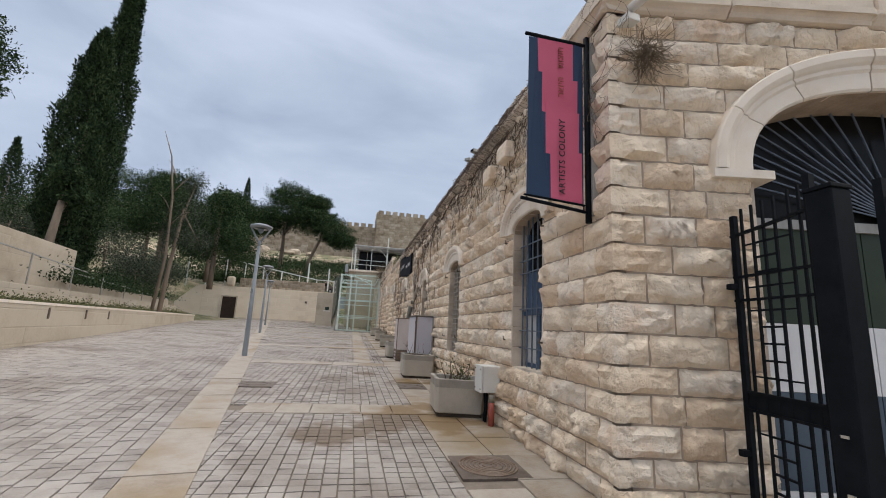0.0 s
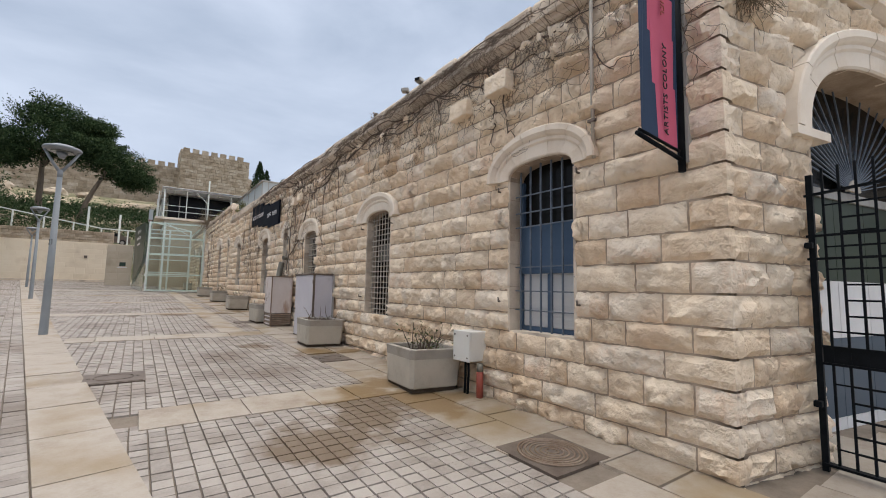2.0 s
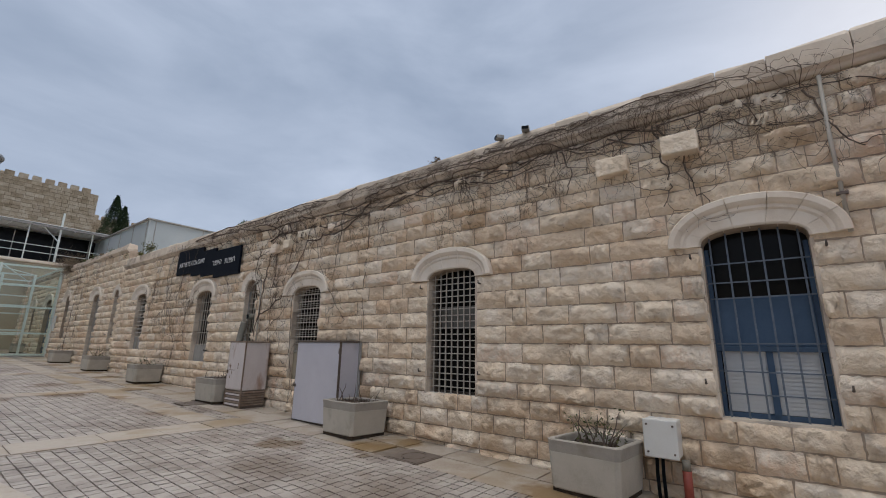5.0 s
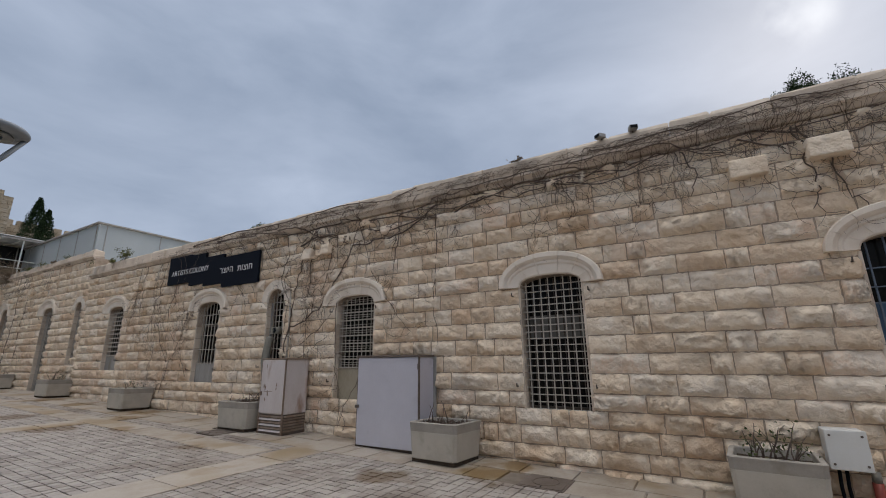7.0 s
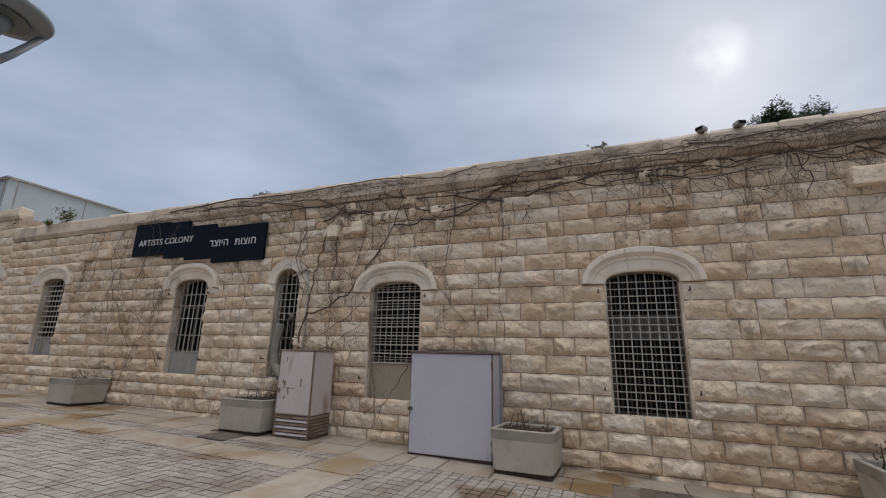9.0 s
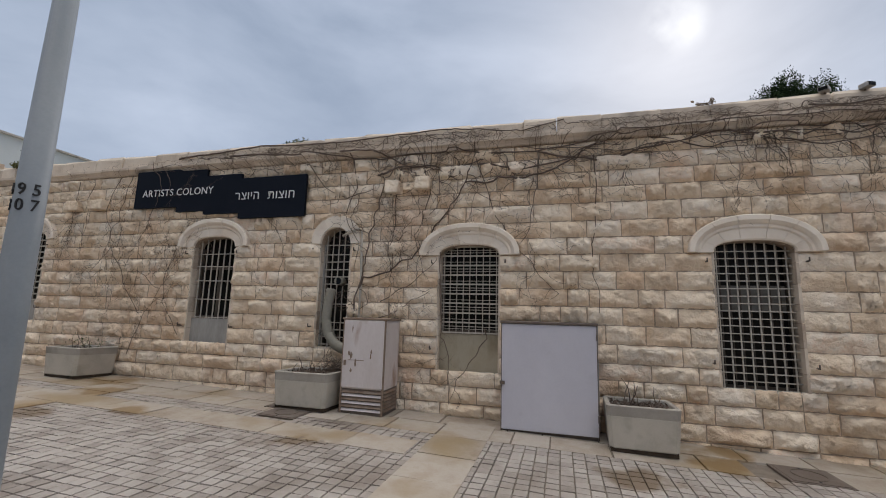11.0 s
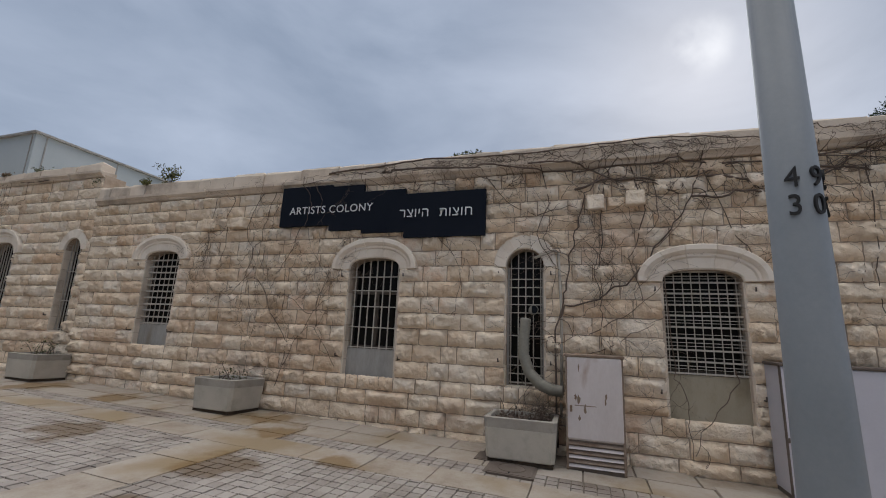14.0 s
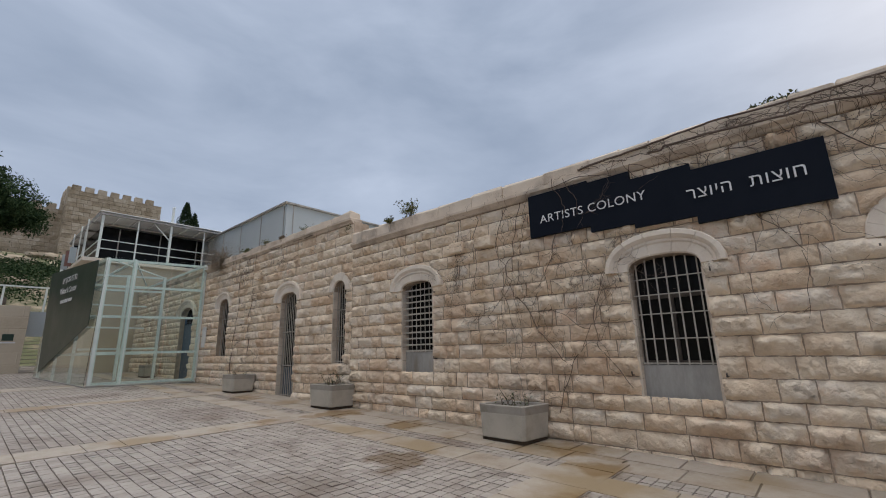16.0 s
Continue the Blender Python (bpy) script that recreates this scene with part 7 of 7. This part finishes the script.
cypress(-19.7, 33.0, 3.4, 18.6, 2.3, 1, "tall dark green cypress tree with dense crown", 0.0, 11500)
cypress(-20.3, 36.5, 3.6, 27.5, 1.75, 2, "very tall slender dark cypress tree", 0.0, 13500)
cypress(-37.0, 52.0, 7.0, 12.5, 1.5, 3, "slender dark cypress in the distance", 0.05, 2600)
cypress(-34.5, 54.0, 7.0, 9.5, 1.3, 4, "slender dark cypress in the distance", 0.05, 2200)
cypress(-23.5, 92.0, 13.0, 17.5, 1.4, 5, "slender cypress behind the pines", 0.1, 2400)
cypress(16.6, 90.0, 11.0, 14.6, 2.1, 6, "dark cypress by the old city wall", 0.05, 3600)
cypress(18.0, 90.5, 11.0, 13.2, 1.8, 7, "dark cypress by the old city wall", 0.05, 2800)
broad_tree(-25.2, 30.0, 3.0, 18.0, [(0.3, 0, 14.5, 2.0, 0.9), (-1.0, 0.5, 16.8, 1.8, 0.8), (1.0, 0, 12.2, 1.1, 0.7)], 8, PINE, "tall pine with dark open crown", trunk=0.25, n=1100)
# leaning bare-stemmed trees by the low wall
broad_tree(-18.4, 29.6, 1.9, 10.0, [(0.6, 0.6, 6.6, 1.0, 0.8), (0.2, 0.4, 7.8, 1.0, 0.9)], 9, CYPRESS, "leaning tree with pale bark by the wall", trunk=0.34, bend=0.35, n=700)
broad_tree(-12.6, 32.0, 1.5, 12.0, [(0.9, 0, 7.2, 1.5, 1.0), (0.1, 0.3, 5.6, 1.3, 0.9), (1.7, 0, 5.2, 1.1, 0.9), (0.9, 0.2, 9.2, 0.9, 1.2)], 10, OLIVE, "thin grey-leaved tree with a bare slanting stem", "grey_tree", 0.13, 420, 0.16, 0.5, 0.1)
bare = empty("bare_tree", pose(-12.9, 31.6, 1.5), "slender leafless sapling against the sky", "tree")
limb([(0, 0, -0.3), (0.3, 0, 4.0), (0.1, 0, 8.0), (-0.4, 0, 11.0), (-1.1, 0, 12.8)], 0.12, 0.015, bare)
for s, (z, dx) in enumerate(((7.0, -1.0), (8.5, 0.9), (9.5, -0.8), (6.0, 1.1))):
    limb([(0.15, 0, z), (0.15 + dx * 0.5, 0.1, z + 0.8), (0.15 + dx, 0.2, z + 1.3)], 0.04, 0.008, bare, "branch")

for k, (x, y, z, w) in enumerate(((-26.0, 34, 4.0, 2.4), (-21.5, 33, 3.6, 1.7), (-18.4, 41.0, 3.4, 1.9), (-22.5, 44, 5.0, 3.0), (-29, 42, 6.0, 3.0), (-19.6, 47, 4.2, 2.2))):
    broad_tree(x, y, z, w * 1.5, [(0, 0, w * 0.9, w, 0.85), (w * 0.7, 0, w * 0.7, w * 0.7, 0.8), (-w * 0.7, 0.3, w * 0.75, w * 0.75, 0.8)], 20 + k, OLIVE, "rounded grey-green olive tree", "olive_tree", 0.16, 800, 0.12, 0.0, 0.2)

broad_tree(-21.5, 52.0, 6.0, 10.0, [(0, 0, 6.5, 2.8, 0.8), (-2.6, 0, 5.2, 2.4, 0.8), (2.6, 0, 4.8, 2.6, 0.8), (0.6, 0, 8.6, 1.8, 0.8), (4.4, 0, 3.4, 2.2, 0.8)], 37, PINE, "dense dark pine behind the ramp", size=0.22, n=1690, trunk=0.3)
broad_tree(-30.5, 50.0, 6.0, 9.0, [(0, 0, 5.5, 3.0, 0.8), (-3, 0, 4.4, 2.6, 0.8), (3.4, 0, 4.6, 2.8, 0.8)], 38, PINE, "dense dark pine behind the ramp", size=0.22, n=1690, trunk=0.3)
broad_tree(-15.2, 50.0, 5.0, 10.0, [(0, 0, 6.8, 2.6, 0.9), (-2.0, 0, 4.6, 2.2, 0.9), (2.2, 0, 4.2, 2.0, 0.9), (0.2, 0, 9.0, 1.5, 0.9)], 39, PINE, "dense dark pine behind the ramp", size=0.22, n=1950, trunk=0.3)
broad_tree(-25.5, 58.0, 6.5, 12.0, [(0, 0, 8.5, 3.4, 0.8), (-3.2, 0, 6.6, 3.0, 0.8), (3.2, 0, 6.4, 3.0, 0.8), (0.6, 0, 11.0, 2.2, 0.8)], 40, PINE, "dense dark pine behind the ramp", size=0.22, n=1950, trunk=0.3)
broad_tree(-19.0, 60.5, 6.5, 11.0, [(0, 0, 7.5, 3.0, 0.8), (-2.6, 0, 6.0, 2.6, 0.8), (2.8, 0, 6.0, 2.6, 0.8), (0.6, 0, 9.6, 1.8, 0.8)], 41, PINE, "dense dark pine behind the ramp", size=0.22, n=1950, trunk=0.3)
# pines in front of the old wall
broad_tree(-12.6, 76.0, 9.3, 15.0, [(0.3, 0, 11.0, 5.0, 0.62), (-3.4, 0, 9.4, 4.0, 0.6), (3.4, 0, 10.0, 4.0, 0.6), (0.5, 0, 13.8, 3.4, 0.6), (5.0, 0, 13.0, 2.4, 0.55)], 30, PINE, "broad dark pine on the hillside", size=0.27, n=3230, trunk=0.4)
broad_tree(-8.4, 74.0, 9.3, 12.0, [(3.6, 0, 8.0, 3.3, 0.6), (5.6, 0, 6.4, 2.5, 0.6), (2.0, 0, 9.8, 2.6, 0.6)], 31, PINE, "leaning pine on the hillside", size=0.27, n=2890, trunk=0.35, bend=2.6)
broad_tree(-20.5, 75.0, 9.3, 15.0, [(0, 0, 9.0, 4.4, 0.6), (3.6, 0, 8.0, 3.2, 0.6), (-4.2, 0, 8.6, 3.6, 0.6), (-1.0, 0, 11.5, 3.2, 0.6)], 32, PINE, "broad dark pine on the hillside", size=0.27, n=3400, trunk=0.4)
broad_tree(-30.0, 74.0, 9.3, 17.0, [(0, 0, 9.0, 5.0, 0.7), (4.0, 0, 7.5, 4.0, 0.7), (-5.0, 0, 8.0, 4.6, 0.7), (0.5, 0, 13.0, 3.6, 0.6), (-7, 0, 12, 4.0, 0.7)], 33, PINE, "broad dark pine on the hillside", size=0.27, n=2550, trunk=0.4)
broad_tree(-45.0, 70.0, 9.0, 16.0, [(0, 0, 9.0, 6.0, 0.7), (6.0, 0, 7.5, 5.0, 0.7), (-7.0, 0, 8.0, 6.0, 0.7)], 34, PINE, "broad dark pine on the hillside", size=0.27, n=2550, trunk=0.4)
# tops of trees that show over the roof
broad_tree(15.0, 4.3, 0.0, 11.0, [(0, -0.5, 10.1, 1.2, 0.8), (0, -1.4, 11.0, 0.8, 1.1), (0.2, -2.6, 10.8, 0.9, 1.0), (0, 0.4, 10.0, 0.9, 0.7)], 35, CYPRESS, "dark tree top showing above the roof", size=0.085, n=4400, trunk=0.3)
broad_tree(15.0, -1.2, 0.0, 11.0, [(0, -0.3, 10.6, 0.8, 1.2), (0.2, -1.8, 10.3, 0.9, 1.0)], 36, CYPRESS, "dark tree top showing above the roof", size=0.085, n=3600, trunk=0.3)


def scrub(name, pts, size, mat, label, seed):
    ob = leaf_cloud(pts, size, mat, name, None, label, seed=seed, up=0.5)
    tagged(ob, label, "shrubs", kind="stuff")


def scrub_points(n, seed, line, spread, h):
    rnd = random.Random(seed)
    out = []
    for _ in range(n):
        u = rnd.random()
        p = line(u)
        k = 0.5 + noise.noise((u * 23, seed, 0)) + 0.4 * noise.noise((u * 70, seed, 5))
        if k < 0.12:
            continue
        out.append(p + Vector((rnd.gauss(0, spread), rnd.gauss(0, spread), abs(rnd.gauss(0, h * min(k, 1.2))))))
    return out


scrub("bed_shrubs", scrub_points(12000, 1, lambda u: Vector((low_wall_x(8 + 36 * u) - 0.9, 8 + 36 * u, 1.6)), 0.20, 0.26), 0.055, SHRUB, "low yellow-green shrubs in the raised bed", 1)
scrub("hedge", scrub_points(26000, 2, lambda u: Vector((low_wall_x(26 + 20 * u) - 5.4, 26 + 20 * u, 3.0)), 1.3, 0.9), 0.10, CYPRESS, "dark clipped hedge along the ramp", 2)
scrub("hillside_scrub", scrub_points(15000, 3, lambda u: Vector((-30 + 46 * u, 66 + 8 * ((u * 37) % 1.0), 6.6 + 4.0 * ((u * 37) % 1.0))), 1.0, 0.8), 0.18, PINE, "mixed scrub on the terraced hillside", 3)
scrub("dark_bushes", scrub_points(15000, 4, lambda u: Vector((-24 + 40 * u, 80 + 14 * ((u * 29) % 1.0), 10.5 + 3.4 * ((u * 29) % 1.0))), 1.4, 1.1), 0.22, PINE, "dark bushes under the old city wall", 4)
scrub("terrace_bush", scrub_points(9000, 5, lambda u: Vector((-20 + 6 * u, 63.5, 6.6)), 0.8, 0.9), 0.14, PINE, "dark bushes on the terrace edge", 5)


def rocks():
    rnd = random.Random(8)
    for k in range(26):
        x, y = rnd.uniform(-26, 16), rnd.uniform(84, 112)
        bm = bmesh.new()
        bmesh.ops.create_icosphere(bm, subdivisions=2, radius=1.0)
        s = Vector((rnd.uniform(1.4, 3.4), rnd.uniform(0.8, 1.6), rnd.uniform(0.6, 1.5)))
        for v in bm.verts:
            v.co = Vector((v.co.x * s.x, v.co.y * s.y, v.co.z * s.z)) * (1 + 0.4 * noise.noise(v.co * 1.7 + Vector((k * 3.1, 0, 0))))
            v.co += Vector((x, y, min(terrain_z(x, y), 22) + 0.2))
        tagged(part("boulder", bm, FORT), "weathered tan limestone outcrop on the slope", "boulder", "hillside boulders")


rocks()


# ---- paving pieces ----
nowhere = lambda x, y: False
paving(lambda x, y: not is_cover(x, y) or y > 15, lambda x, y: 2.0 < y < 24, 1.12, 2.24, -8.0, 52.0, 0.56, 0.72, SLAB, "paving_slab", "cream limestone paving slabs with ochre stains", 21)
paving(lambda x, y: y < 3.3 - 0.19 * (x - 2.24), nowhere, 2.24, 9.0, -8.0, 3.2, 0.56, 0.72, SLAB, "threshold_slab", "cream limestone paving slabs by the gateway", 25)
paving(lambda x, y: True, nowhere, 0.20, 0.74, 14.2, 60.0, 0.54, 0.8, SLAB, "border_slab", "cream limestone border slabs", 26, proud=0.006)
for k, c in enumerate(CROSS):
    paving(lambda x, y: x > lean(y) + 0.1, nowhere, c - 0.34, c + 0.34, -1.12, 12.0, 0.68, 0.74, SLAB, "cross_slab", "cream limestone cross band slabs", 60 + k, radians(90), (0.0, 0.0), proud=0.009)
paving(lambda x, y: True, nowhere, -0.28, 0.28, -25.0, 62.0, 0.56, 0.78, SLAB, "band_slab", "cream limestone slabs along the lamp line", 22, TURN_L, (-3.12 + 0.164 * 14.35, 0.0), proud=0.012)
paving(lambda x, y: x > lean(y) + 0.22 and not cross_band(y, -0.14) and not is_cover(x, y) and not (0.25 < x < 0.69 and y > 14.3), lambda x, y: 4.9 < y < 7.0 and -1.2 < x < 1.1, -10.196, 1.119, -6.0, 61.0, 0.138, 0.136, SETT, "paving_sett", "grey stone setts with dark joints", 23, stacked=True)
paving(lambda x, y: x > low_wall_x(y) - 0.2 and y < 60.6, nowhere, -9.205, -0.28, -12.0, 64.0, 0.175, 0.18, SETT, "plaza_sett", "grey stone setts with dark joints", 24, TURN_L, (-3.12 + 0.164 * 14.35, 0.0))

# ---- wall blocks ----
BEDS = beds_between((-0.12, 0.11, 0.31, 0.54, 0.80, 1.04, 1.27, 1.54, 1.81, 2.07, 2.33, 2.60, 2.86, 3.12, 3.38, 3.66, 3.91, 4.16, 4.41, 4.65))
FAR_BEDS = beds_between([0.36 + 0.2653 * k for k in range(20)])
NEAR_HOLES, FAR_HOLES = [o for o in OPENINGS if o.c < 25.9], [o for o in OPENINGS if o.c > 25.9]
lay_stones(course_stones(BEDS, 3.32, 25.9, NEAR_HOLES, 31, (0.52, 0.28)), facade, wall_west, NEAR_HOLES, lambda u, w: u < 9.6, 41)
lay_stones(course_stones(FAR_BEDS, 25.9, 52.0, FAR_HOLES, 32), facade, wall_west_far, FAR_HOLES, lambda u, w: False, 42)
lay_stones(course_stones(BEDS, 0.0, 8.9, [GATE], 33, (0.28, 0.52)), gate_wall, wall_south, [GATE], lambda u, w: u < 3.5, 43)


# corner quoins, toothed into both walls
def quoins():
    rnd = random.Random(77)
    for i, (z, h) in enumerate(BEDS):
        bm = bmesh.new()
        j, e = 0.010, rnd.uniform(0.05, 0.08)
        k, n = 6, 4
        a, b = ((0.51, 0.27), (0.27, 0.51))[i % 2]
        cols = [("w", a * (1 - q / k)) for q in range(k + 1)] + [("s", b * q / k) for q in range(1, k + 1)]
        rows = []
        for r in range(n + 1):
            row = []
            for ci, (side, u) in enumerate(cols):
                edge = r in (0, n) or ci in (0, len(cols) - 1)
                zz = z + j + (h - 2 * j) * r / n
                wob = 0.7 + 0.9 * noise.noise((u * 7 + (9 if side == "s" else 0), zz * 7, 3.0 + i))
                d = 0.001 if edge else e * max(wob, 0.15)
                if ci in (k - 1, k + 1):
                    d = 0.034 if r in (0, n) else 0.045
                p = facade(3.32 + u, zz, d) if side == "w" else gate_wall(u, zz, d)
                if u == 0 and side == "w":
                    p = CORNER + (Vector((-1, 0, 0)) + SN).normalized() * (0.052 if r in (0, n) else 0.062) + Vector((0, 0, zz))
                row.append(bm.verts.new(p))
            rows.append(row)
        for r0, r1 in zip(rows, rows[1:]):
            for p, q, s, t in zip(r0, r0[1:], r1[1:], r1):
                bm.faces.new((p, q, s, t))
        part("quoin", bm, STONE, wall_south)


quoins()
